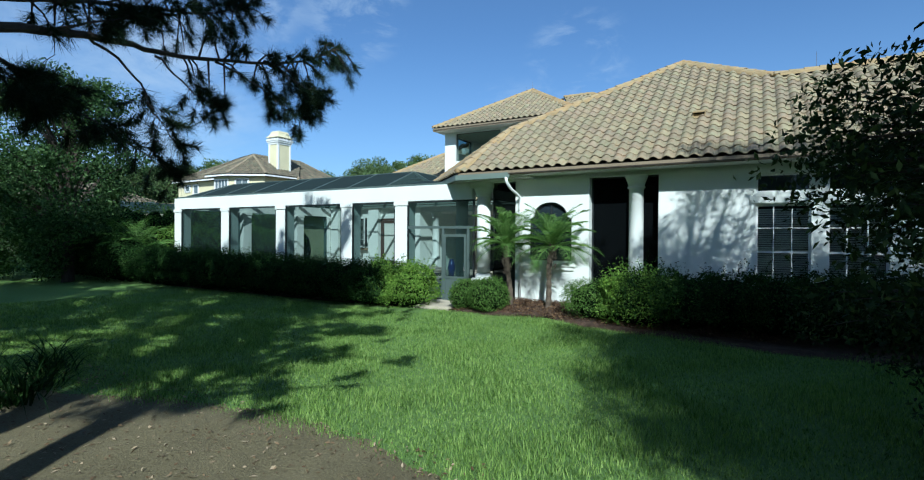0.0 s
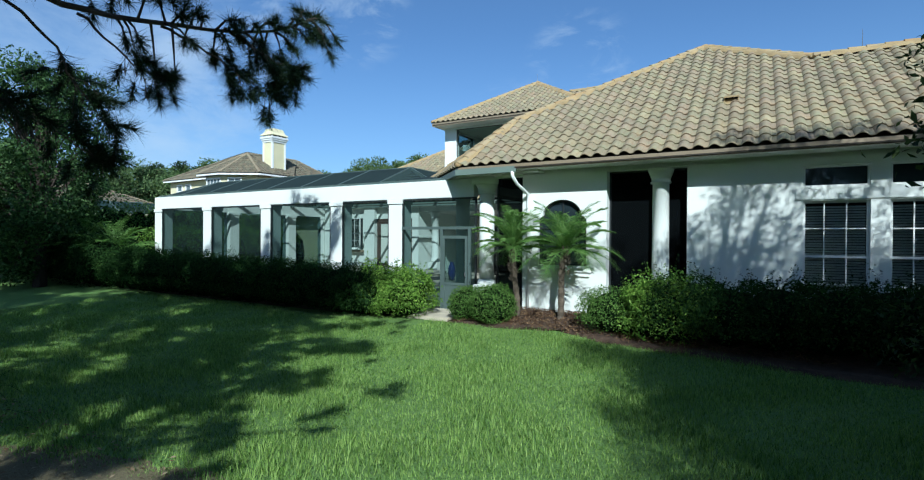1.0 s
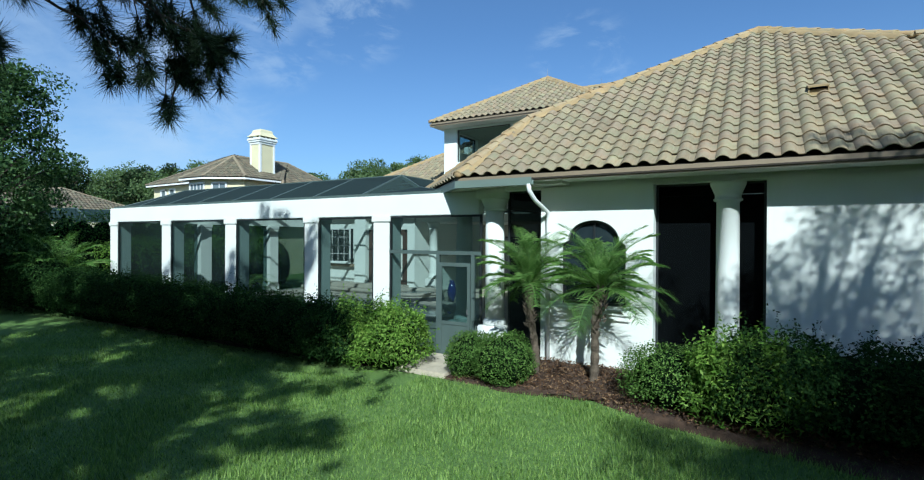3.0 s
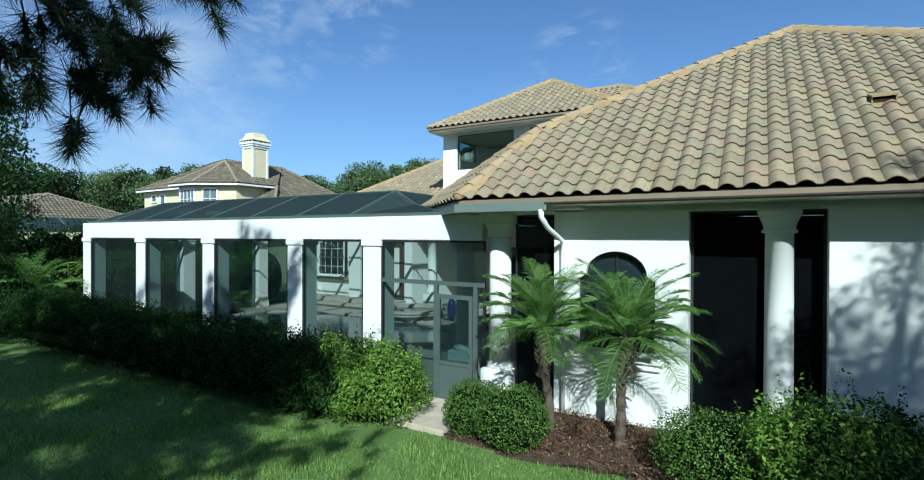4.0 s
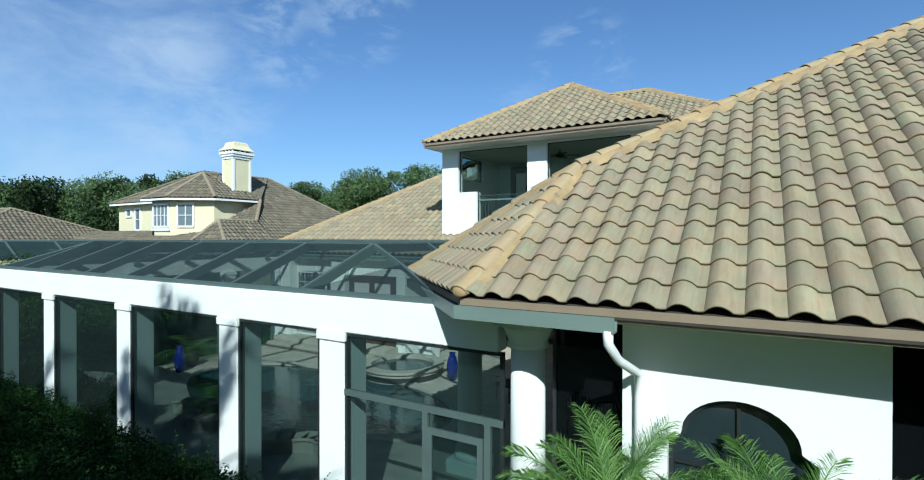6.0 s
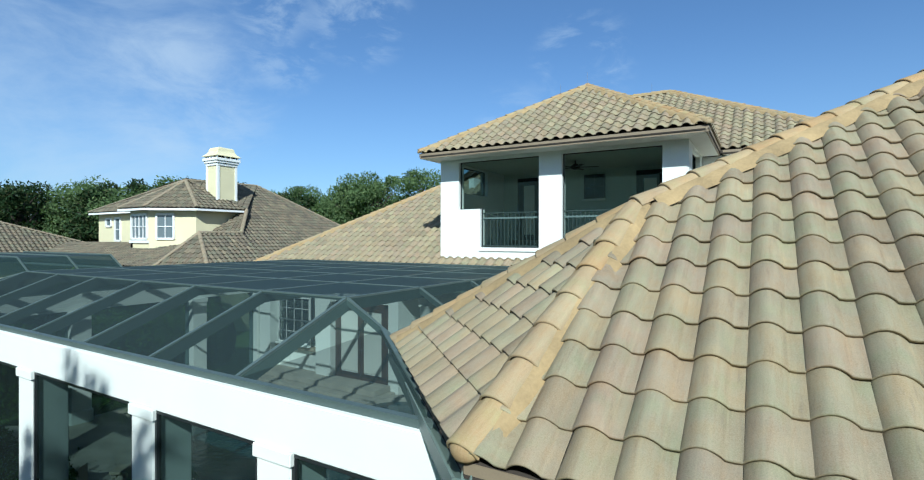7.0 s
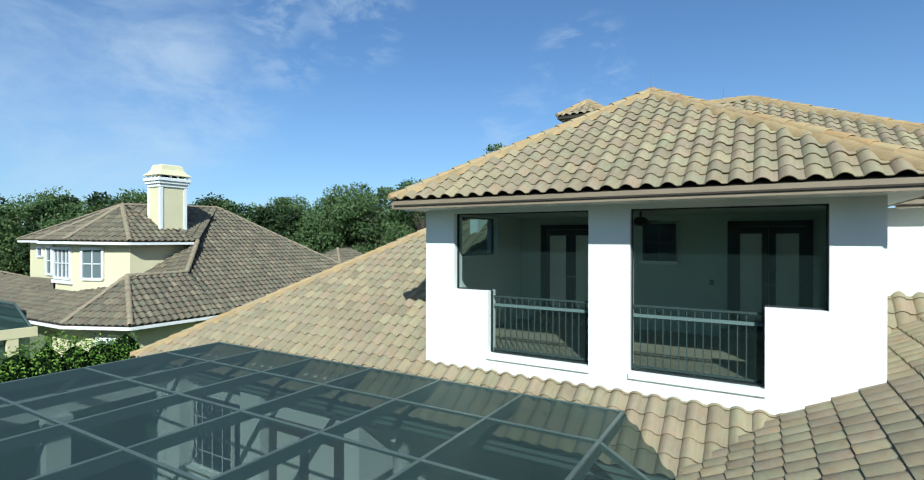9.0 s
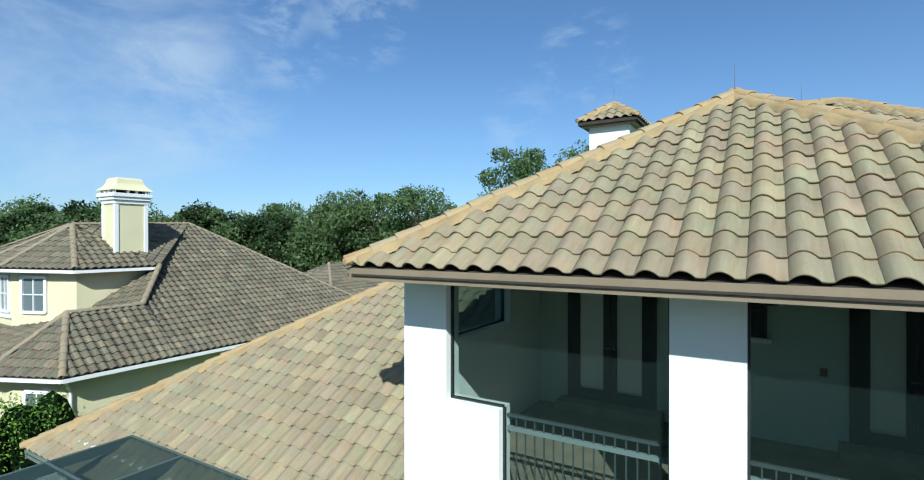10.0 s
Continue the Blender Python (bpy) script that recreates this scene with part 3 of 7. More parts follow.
def wall_with_holes(name, x0, x1, z0, z1, y, thick, holes, material=M_STUCCO, label=""):
    """A wall along x, front face at y, with openings (x0, x1, z0, z1) through it."""
    bm = bmesh.new()
    xs = sorted({x0, x1, *[h[0] for h in holes], *[h[1] for h in holes]})
    for a, b in zip(xs, xs[1:]):
        cut = sorted((h[2], h[3]) for h in holes if h[0] <= a + 1e-6 and h[1] >= b - 1e-6)
        z = z0
        for lo, hi in cut:
            if lo > z + 1e-4:
                box(bm, a, b, y, y + thick, z, lo)
            z = hi
        if z1 > z + 1e-4:
            box(bm, a, b, y, y + thick, z, z1)
    bmesh.ops.remove_doubles(bm, verts=bm.verts[:], dist=0.0005)
    return hpart(name, bm, material, label)


def arch_outline(x0, x1, z0, spring, crown, n=18):
    """Arched window with small shoulders beside a raised round head."""
    mid, half = (x0 + x1) / 2, (x1 - x0) / 2
    pts = [(x0, z0), (x1, z0), (x1, spring)]
    r = half * 0.80
    for i in range(n + 1):
        a = math.pi * i / n
        pts.append((mid + r * math.cos(a), spring + 0.08 + (crown - spring - 0.08) * math.sin(a)))
    pts.append((x0, spring))
    return pts


def extrude_outline(bm, pts, y0, y1):
    f = [bm.verts.new((x, y0, z)) for x, z in pts]
    b = [bm.verts.new((x, y1, z)) for x, z in pts]
    bm.faces.new(f)
    bm.faces.new(b[::-1])
    n = len(pts)
    for i in range(n):
        bm.faces.new((f[i], b[i], b[(i + 1) % n], f[(i + 1) % n]))
    return bm


def ring_outline(bm, outer, inner, y0, y1):
    """A frame between two outlines with as many points each."""
    n = len(outer)
    o0, i0 = [bm.verts.new((x, y0, z)) for x, z in outer], [bm.verts.new((x, y0, z)) for x, z in inner]
    o1, i1 = [bm.verts.new((x, y1, z)) for x, z in outer], [bm.verts.new((x, y1, z)) for x, z in inner]
    for k in range(n):
        j = (k + 1) % n
        bm.faces.new((o0[k], o0[j], i0[j], i0[k]))
        bm.faces.new((i0[k], i0[j], i1[j], i1[k]))
        bm.faces.new((o1[j], o1[k], i1[k], i1[j]))
        bm.faces.new((o0[j], o0[k], o1[k], o1[j]))
    return bm


def scaled(pts, dx, dz, cx, cz):
    return [(x + dx * (1 if x > cx else -1) * (abs(x - cx) > 0.02), z + dz * (1 if z > cz else -1)) for x, z in pts]


# front wall of the right wing, from the corner opening to far right
AX0, AX1 = -0.80, 0.40
wall_with_holes("front_wall", -1.22, 9.6, 0.0, 3.72, FY, 0.28, [(0.87, 2.57, 0.30, 3.70), (AX0 - 0.02, AX1 + 0.02, 1.46, 3.12), (4.62, 5.65, 0.78, 2.90), (4.62, 5.65, 3.16, 3.57), (5.93, 6.96, 0.78, 2.90), (5.93, 6.96, 3.16, 3.57)], label="white stucco front wall")


def arched_window():
    win = hgroup("arched_window", "arched window with dark glass and a stucco sill")
    out = arch_outline(AX0, AX1, 1.5, 2.62, 3.08)
    # spandrel that closes the square hole round the arch
    bm = bmesh.new()
    sq = []
    for x, z in out:
        sq.append((min(max((x + 0.2) * 9 - 0.2, AX0 - 0.02), AX1 + 0.02), 3.12 if z > 2.7 else (z if z > 1.6 else 1.46)))
    ring_outline(bm, sq, out, FY + 0.001, FY + 0.2)
    part("surround", bm, M_STUCCO, win)
    bm = bmesh.new()
    extrude_outline(bm, [(x * 1.0, z) for x, z in out], FY + 0.13, FY + 0.15)
    part("pane", bm, M_GLASS, win, "dark glass")
    bm = bmesh.new()
    inner = arch_outline(AX0 + 0.05, AX1 - 0.05, 1.55, 2.60, 3.03)
    ring_outline(bm, out, inner, FY + 0.09, FY + 0.14)
    box(bm, -0.215, -0.185, FY + 0.1, FY + 0.135, 1.55, 3.03)
    box(bm, AX0 + 0.05, AX1 - 0.05, FY + 0.1, FY + 0.135, 2.38, 2.41)
    part("window_frame", bm, M_ALUD, win)
    bm = bmesh.new()
    box(bm, AX0 - 0.14, AX1 + 0.14, FY - 0.09, FY + 0.03, 1.34, 1.45, 0.02)
    box(bm, AX0 - 0.09, AX1 + 0.09, FY - 0.05, FY + 0.03, 1.24, 1.34, 0.015)
    part("window_sill", bm, M_STUCCO, win)


arched_window()


def hung_window(x0, x1, z0, z1, y, cols=3, rows=2, material=M_TRIMW, blind=True, name="window"):
    """A sash window with glazing bars, blinds behind it and a sill."""
    win = hgroup(name, "white sash window with closed blinds" if blind else "white sash window")
    bm = bmesh.new()
    f = 0.045
    for a, b, c, d in ((x0, x0 + f, z0, z1), (x1 - f, x1, z0, z1), (x0 + f, x1 - f, z0, z0 + f), (x0 + f, x1 - f, z1 - f, z1)):
        box(bm, a, b, y + 0.07, y + 0.14, c, d)
    mid = (z0 + z1) / 2
    box(bm, x0 + f, x1 - f, y + 0.08, y + 0.13, mid - 0.025, mid + 0.025)
    part("window_frame", bm, material, win)
    for k in range(1, cols):
        x = x0 + (x1 - x0) * k / cols
        bm = bmesh.new()
        box(bm, x - 0.011, x + 0.011, y + 0.09, y + 0.115, z0 + f, mid - 0.025)
        box(bm, x - 0.011, x + 0.011, y + 0.09, y + 0.115, mid + 0.025, z1 - f)
        part("glazing_bar", bm, material, win)
    for half in ((z0, mid), (mid, z1)):
        for k in range(1, rows):
            z = half[0] + (half[1] - half[0]) * k / rows
            bm = bmesh.new()
            box(bm, x0 + f, x1 - f, y + 0.092, y + 0.112, z - 0.011, z + 0.011)
            part("glazing_bar", bm, material, win)
    for a, b in ((z0 + f, mid - 0.025), (mid + 0.025, z1 - f)):
        bm = bmesh.new()
        if blind:
            sheet(bm, (x0 + f, y + 0.10, a), (x1 - f, y + 0.10, a), (x1 - f, y + 0.10, b), (x0 + f, y + 0.10, b))
        else:
            box(bm, x0 + f, x1 - f, y + 0.10, y + 0.106, a, b)
        part("pane", bm, M_PANE if blind else M_GLASS, win)
    if blind:
        n = int((z1 - z0 - 0.1) / 0.05)
        for k in range(n):
            z = z0 + 0.05 + k * 0.05
            bm = bmesh.new()
            bar(bm, (x0 + 0.05, y + 0.17, z), (x1 - 0.05, y + 0.17, z), 0.044, 0.003, (0, 1.0, -0.75))
            part("slat", bm, M_BLIND, win)
        # near-black sheet stands in for the unlit room behind the blind
        bm = bmesh.new()
        box(bm, x0, x1, y + 0.30, y + 0.32, z0, z1)
        part("unlit_room_sheet", bm, M_DARK, win)
    bm = bmesh.new()
    box(bm, x0 - 0.06, x1 + 0.06, y - 0.05, y + 0.09, z0 - 0.07, z0, 0.012)
    part("window_sill", bm, M_STUCCO, win)
    return win


def transom(x0, x1, z0, z1, y):
    win = hgroup("transom_window", "small fixed window above the sash window")
    bm = bmesh.new()
    f = 0.04
    for a, b, c, d in ((x0, x0 + f, z0, z1), (x1 - f, x1, z0, z1), (x0 + f, x1 - f, z0, z0 + f), (x0 + f, x1 - f, z1 - f, z1)):
        box(bm, a, b, y + 0.07, y + 0.13, c, d)
    part("window_frame", bm, M_TRIMW, win)
    bm = bmesh.new()
    box(bm, x0 + f, x1 - f, y + 0.1, y + 0.106, z0 + f, z1 - f)
    part("pane", bm, M_GLASS, win)


for wx in (4.62, 5.93):
    hung_window(wx, wx + 1.03, 0.78, 2.90, FY)
    transom(wx, wx + 1.03, 3.16, 3.57, FY)
bm = bmesh.new()
box(bm, 4.5, 7.1, FY - 0.025, FY + 0.001, 2.92, 3.14, 0.008)
hpart("window_band", bm, M_STUCCO)


# stucco darkened: the covered lanai's shade is in its colour
M_LANAI = plain("shaded_lanai_stucco", (0.42, 0.42, 0.36), 0.8, 0.06, 1, 60)


# other walls: porch room behind the openings, side and back
def plain_wall(name, x0, x1, y0, y1, z0, z1, material=M_STUCCO):
    bm = bmesh.new()
    box(bm, x0, x1, y0, y1, z0, z1)
    return hpart(name, bm, material)


plain_wall("porch_divider", -1.22, -1.0, FY + 0.28, 16.2, 0.0, 3.72)
# near-black back, side and ceiling put the porch's shade into their colour
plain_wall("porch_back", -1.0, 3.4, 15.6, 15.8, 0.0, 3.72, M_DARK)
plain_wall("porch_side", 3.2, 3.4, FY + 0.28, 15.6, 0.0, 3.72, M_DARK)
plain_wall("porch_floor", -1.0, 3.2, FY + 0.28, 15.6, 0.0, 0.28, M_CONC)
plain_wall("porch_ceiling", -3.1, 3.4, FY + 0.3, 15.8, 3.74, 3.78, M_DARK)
plain_wall("side_wall", 9.32, 9.6, FY + 0.28, 30.0, 0.0, 3.72)
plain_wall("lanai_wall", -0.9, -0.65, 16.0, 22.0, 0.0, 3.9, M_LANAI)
plain_wall("lanai_back", -17.5, -11.1, 21.85, 22.1, 0.0, 4.2)
plain_wall("lanai_lintel", -11.1, -0.65, 21.95, 22.2, 3.45, 4.2)
plain_wall("lanai_return", -11.35, -11.1, 22.1, 27.2, 0.0, 3.5)
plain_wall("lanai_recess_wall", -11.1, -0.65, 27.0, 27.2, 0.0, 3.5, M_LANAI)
plain_wall("lanai_recess_ceiling", -11.1, -0.65, 22.2, 27.0, 3.42, 3.5, M_SOFFIT)
plain_wall("lanai_recess_floor", -11.1, -0.65, 22.0, 27.0, -0.05, 0.15, M_DECK)
plain_wall("lanai_end", -17.5, -17.25, 22.1, 32.0, 0.0, 4.0)
plain_wall("rear_wall", -17.5, 9.6, 37.0, 37.25, 0.0, 7.6)

# tall dark glass doors added to the lanai wall to stand in for shade
for y0 in (16.4, 18.2, 20.0):
    slider = hgroup("sliding_door", "dark glass sliding door, added to darken the covered lanai")
    bm = bmesh.new()
    for q in ((y0, y0 + 0.07, 0.16, 2.7), (y0 + 1.65, y0 + 1.72, 0.16, 2.7), (y0 + 0.07, y0 + 1.65, 2.62, 2.7), (y0 + 0.07, y0 + 1.65, 0.16, 0.26)):
        box(bm, -0.96, -0.902, q[0], q[1], q[2], q[3])
    part("door_frame", bm, M_ALUD, slider)
    bm = bmesh.new()
    box(bm, -0.93, -0.915, y0 + 0.07, y0 + 1.65, 0.26, 2.62)
    part("pane", bm, M_GLASS, slider)

# the same in the recess wall, made up to darken it
for x0 in (-9.6, -6.9, -4.2):
    slider = hgroup("sliding_door", "dark glass sliding door, added to darken the covered lanai")
    bm = bmesh.new()
    for q in ((x0, x0 + 0.08, 0.16, 2.8), (x0 + 2.42, x0 + 2.5, 0.16, 2.8), (x0 + 1.21, x0 + 1.29, 0.26, 2.7), (x0 + 0.08, x0 + 2.42, 2.7, 2.8), (x0 + 0.08, x0 + 2.42, 0.16, 0.26)):
        box(bm, q[0], q[1], 26.93, 26.998, q[2], q[3])
    part("door_frame", bm, M_ALUD, slider)
    for px in (x0 + 0.08, x0 + 1.29):
        bm = bmesh.new()
        box(bm, px, px + 1.13, 26.95, 26.97, 0.26, 2.7)
        part("pane", bm, M_GLASS, slider)

# covered lanai ceiling under the side slope
bm = bmesh.new()
slab(bm, [(-2.9, 11.95, 3.80), (-0.66, 11.95, 3.80), (-0.66, 21.85, 3.80), (-4.95, 21.85, 3.80), (-4.95, 14.15, 3.80)], 0.05)
hpart("lanai_ceiling", bm, M_SOFFIT)


def column_round(name, x, y, z0, z1, r, square_base=0.0, parent=None, label=""):
    """A smooth round column with a turned base and a flaring capital."""
    bm = bmesh.new()
    h = z1 - z0
    prof = [(r * 1.28, 0.0), (r * 1.28, 0.10), (r * 1.18, 0.13), (r * 1.2, 0.17), (r * 1.05, 0.21), (r * 1.03, 0.26), (r, h * 0.5), (r * 0.97, h - 0.34), (r * 1.24, h - 0.32), (r * 1.24, h - 0.29), (r * 1.1, h - 0.28), (r * 1.12, h - 0.22), (r * 1.4, h - 0.1), (r * 1.52, h - 0.05), (r * 1.52, h)]
    lathe(bm, prof, (x, y, z0), 32)
    if square_base:
        b2 = bmesh.new()
        box(b2, x - r * 1.45, x + r * 1.45, y - r * 1.45, y + r * 1.45, z0 - square_base, z0, 0.01)
        hpart("column_plinth", b2, M_STUCCO)
    return hpart(name, bm, M_STUCCO, label, parent, True)


column_round("porch_column", 2.015, 12.52, 0.30, 3.70, 0.178, label="round white column in the porch opening")
column_round("lanai_column", -4.78, 15.5, 0.40, 3.76, 0.23, 0.25, label="round white lanai column on a square plinth")
column_round("lanai_column", -10.36, 22.3, 0.86, 3.42, 0.19, 0.7, label="round white lanai column on a square plinth")

# corner column with square base
bm = bmesh.new()
lathe(bm, [(0.20, 1.05), (0.20, 2.2), (0.195, 3.32)], (-2.33, 12.55, 0), 32)
lathe(bm, [(0.24, 0.92), (0.25, 0.97), (0.235, 1.02), (0.205, 1.06)], (-2.33, 12.55, 0), 32)
box(bm, -2.60, -2.06, 12.28, 12.82, 0.0, 0.92, 0.015)
lathe(bm, [(0.24, 3.31), (0.24, 3.35), (0.22, 3.37), (0.28, 3.52), (0.30, 3.56)], (-2.33, 12.55, 0), 32)
box(bm, -2.64, -2.02, 12.26, 12.84, 3.555, 3.745, 0.01)
hpart("corner_column", bm, M_STUCCO, "round white column on a square plinth at the house corner", None, True)
bm = bmesh.new()
box(bm, -2.02, -1.22, FY + 0.02, FY + 0.28, 3.70, 3.80)
box(bm, -2.9, -2.02, FY + 0.02, FY + 0.28, 3.745, 3.80)
hpart("header_beam", bm, M_STUCCO)

plain_wall("wall_plate", -1.2, 9.3, FY + 0.06, FY + 0.24, 3.722, 3.90)
# porch screens, near-black to stand in for the shade behind them
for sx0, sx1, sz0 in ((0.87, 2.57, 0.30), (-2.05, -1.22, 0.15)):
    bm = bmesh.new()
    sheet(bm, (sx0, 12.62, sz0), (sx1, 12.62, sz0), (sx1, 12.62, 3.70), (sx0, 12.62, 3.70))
    hpart("porch_screen", bm, M_SCREEND, "insect screen with the porch's shade in its near-black tone")
    bm = bmesh.new()
    for a, b, c, d in ((sx0, sx0 + 0.04, sz0, 3.7), (sx1 - 0.04, sx1, sz0, 3.7), (sx0, sx1, 3.66, 3.7), (sx0, sx1, sz0, sz0 + 0.04)):
        box(bm, a, b, 12.60, 12.64, c, d)
    hpart("screen_frame", bm, M_ALUD)

# main roof of the right wing
E1, E2, JN, AP = (-2.72, 11.68, EAVE), (-5.08, 14.06, EAVE), (-2.25, 14.13, EAVE + 0.64 * 2.45), (2.4, 18.2, EAVE + 0.64 * 6.52)
FR = 0.64
ZR = EAVE + FR * 4.25
k5 = -2.72 + 27 * TW
VX = k5
main_roof = hgroup("main_roof", "hipped roof of tan and pinkish clay S-tiles")
main_roof.matrix_parent_inverse = house_at


def near_main(x, y):
    return x < 1.5


tiled_face(main_roof, [E1, (k5, 11.68, EAVE), (k5, 15.93, ZR), AP, JN], near_main)
tiled_face(main_roof, [(k5, 11.68, EAVE), (13.0, 11.68, EAVE), (13.0, 15.93, ZR), (k5, 15.93, ZR)])
tiled_face(main_roof, [E2, E1, JN], lambda x, y: True)
tiled_face(main_roof, [(-5.08, 25.4, EAVE), E2, JN, AP, (2.4, 25.4, AP[2])], lambda x, y: x < -2.6 and y < 19.5)
tiled_face(main_roof, [(13.0, 20.18, EAVE), (k5, 20.18, EAVE), (k5, 15.93, ZR), (13.0, 15.93, ZR)])
cap_line(main_roof, E1, JN)
cap_line(main_roof, E2, JN)
cap_line(main_roof, JN, AP)
cap_line(main_roof, (VX, 15.93, ZR), AP)
cap_line(main_roof, (VX, 15.93, ZR), (13.0, 15.93, ZR))
cap_line(main_roof, AP, (2.4, 25.4, AP[2]))
# right face of the tall part
bm = bmesh.new()
slab(bm, [(VX, 15.93, ZR), (9.6, 22.0, EAVE), (9.6, 25.4, EAVE), (2.4, 25.4, AP[2]), AP], 0.1)
part("right_slope", bm, M_TILES, main_roof)


def eave_trim(pts, fascia=M_FASCIA, drop=0.19, inset=0.05, parent=None, soffit=0.66, soffit_material=M_SOFFIT, top=0.005):
    """Fascia boards and soffit strips under an eave line (outside on the right hand as one walks along pts)."""
    for k, (a, b) in enumerate(zip(pts, pts[1:])):
        a, b = Vector(a), Vector(b)
        d = (b - a).normalized()
        inn = Vector((0, 0, 1)).cross(d)
        bm = bmesh.new()
        bar(bm, a + inn * inset - Vector((0, 0, top + drop / 2)), b + inn * inset - Vector((0, 0, top + drop / 2)), 0.035, drop)
        bar(bm, a + inn * (inset - 0.03) - Vector((0, 0, top + 0.035)), b + inn * (inset - 0.03) - Vector((0, 0, top + 0.035)), 0.03, 0.07)
        hpart("fascia_board", bm, fascia)
        if soffit:
            bm = bmesh.new()
            z = Vector((0, 0, top + drop - 0.02 - 0.005 * k))
            e = d * 0.075
            slab(bm, [a + e + inn * (inset + 0.02) - z, b - e + inn * (inset + 0.02) - z, b - e + inn * soffit - z, a + e + inn * soffit - z], 0.02)
            hpart("soffit", bm, soffit_material)


eave_trim([E1, (13.0, 11.68, EAVE)], drop=0.12)
eave_trim([(-5.08, 21.8, EAVE), E2, E1], soffit=0.5)

# gutter round the chamfered corner, and its downspout
gut = hgroup("gutter", "grey-green metal gutter round the roof corner")
G0, G1, G2, G3 = Vector((-1.12, 11.60, 3.86)), Vector((-2.75, 11.60, 3.86)), Vector((-5.16, 14.02, 3.86)), Vector((-5.16, 21.6, 3.86))
for a, b in ((G0, G1), (G1, G2), (G2, G3)):
    bm = bmesh.new()
    d = (b - a).normalized()
    out = d.cross(Vector((0, 0, 1))) * -1
    sec = [(0.0, 0.0), (0.0, -0.14), (0.09, -0.14), (0.12, -0.05), (0.13, 0.0), (0.115, 0.0), (0.08, -0.125), (0.012, -0.125), (0.012, 0.0)]
    ra = [bm.verts.new(a - out * s + Vector((0, 0, z))) for s, z in sec]
    rb = [bm.verts.new(b - out * s + Vector((0, 0, z))) for s, z in sec]
    for i in range(len(sec)):
        j = (i + 1) % len(sec)
        bm.faces.new((ra[i], ra[j], rb[j], rb[i]))
    bm.faces.new(ra[::-1])
    bm.faces.new(rb)
    part("gutter_run", bm, M_GUTTER, gut)
bm = bmesh.new()
tube(bm, [(-1.18, 11.63, 3.74), (-1.18, 11.64, 3.62), (-1.13, 11.80, 3.45), (-1.06, 12.10, 3.30), (-1.05, 12.27, 3.24), (-1.05, 12.29, 3.0), (-1.05, 12.29, 0.35)], [0.045, 0.045, 0.042, 0.042, 0.042, 0.042, 0.042], 10)
part("downspout", bm, M_TRIMW, gut, "white downspout with an elbow", True)

# roof vent and lightning rod on the main roof
vz = EAVE + FR * (13.80 - 11.68)
vent = hgroup("roof_vent", "small tan roof vent with a dark slot")
bm = bmesh.new()
slab(bm, [(3.18, 13.58, vz + 0.10), (3.48, 13.58, vz + 0.10), (3.48, 14.05, vz + 0.24), (3.18, 14.05, vz + 0.24)], 0.025)
part("vent_hood", bm, M_MORTAR, vent)
bm = bmesh.new()
for vx in (3.18, 3.46):
    box(bm, vx, vx + 0.02, 13.62, 14.03, vz - 0.08, vz + 0.10)
part("vent_cheek", bm, M_MORTAR, vent)
# near-black plate painted as the shade inside the hood
bm = bmesh.new()
box(bm, 3.20, 3.46, 13.72, 13.76, vz - 0.08, vz + 0.11)
part("slot_shade", bm, M_DARK, vent)
bm = bmesh.new()
box(bm, 3.20, 3.46, 13.66, 13.70, vz - 0.09, vz + 0.055)
part("vent_sill", bm, M_MORTAR, vent)


def lightning_rod(x, y, z, h=0.45):
    bm = bmesh.new()
    tube(bm, [(x, y, z), (x, y, z + h)], [0.008, 0.004], 6)
    lathe(bm, [(0.04, 0.0), (0.035, 0.03), (0.01, 0.05)], (x, y, z), 10)
    hpart("lightning_rod", bm, M_STEEL)


lightning_rod(6.0, 15.93, ZR + 0.1)

# ---- balcony tower ----
TY = 22.636
tower = hgroup("balcony_tower", "white stucco upper storey with screened balcony openings")


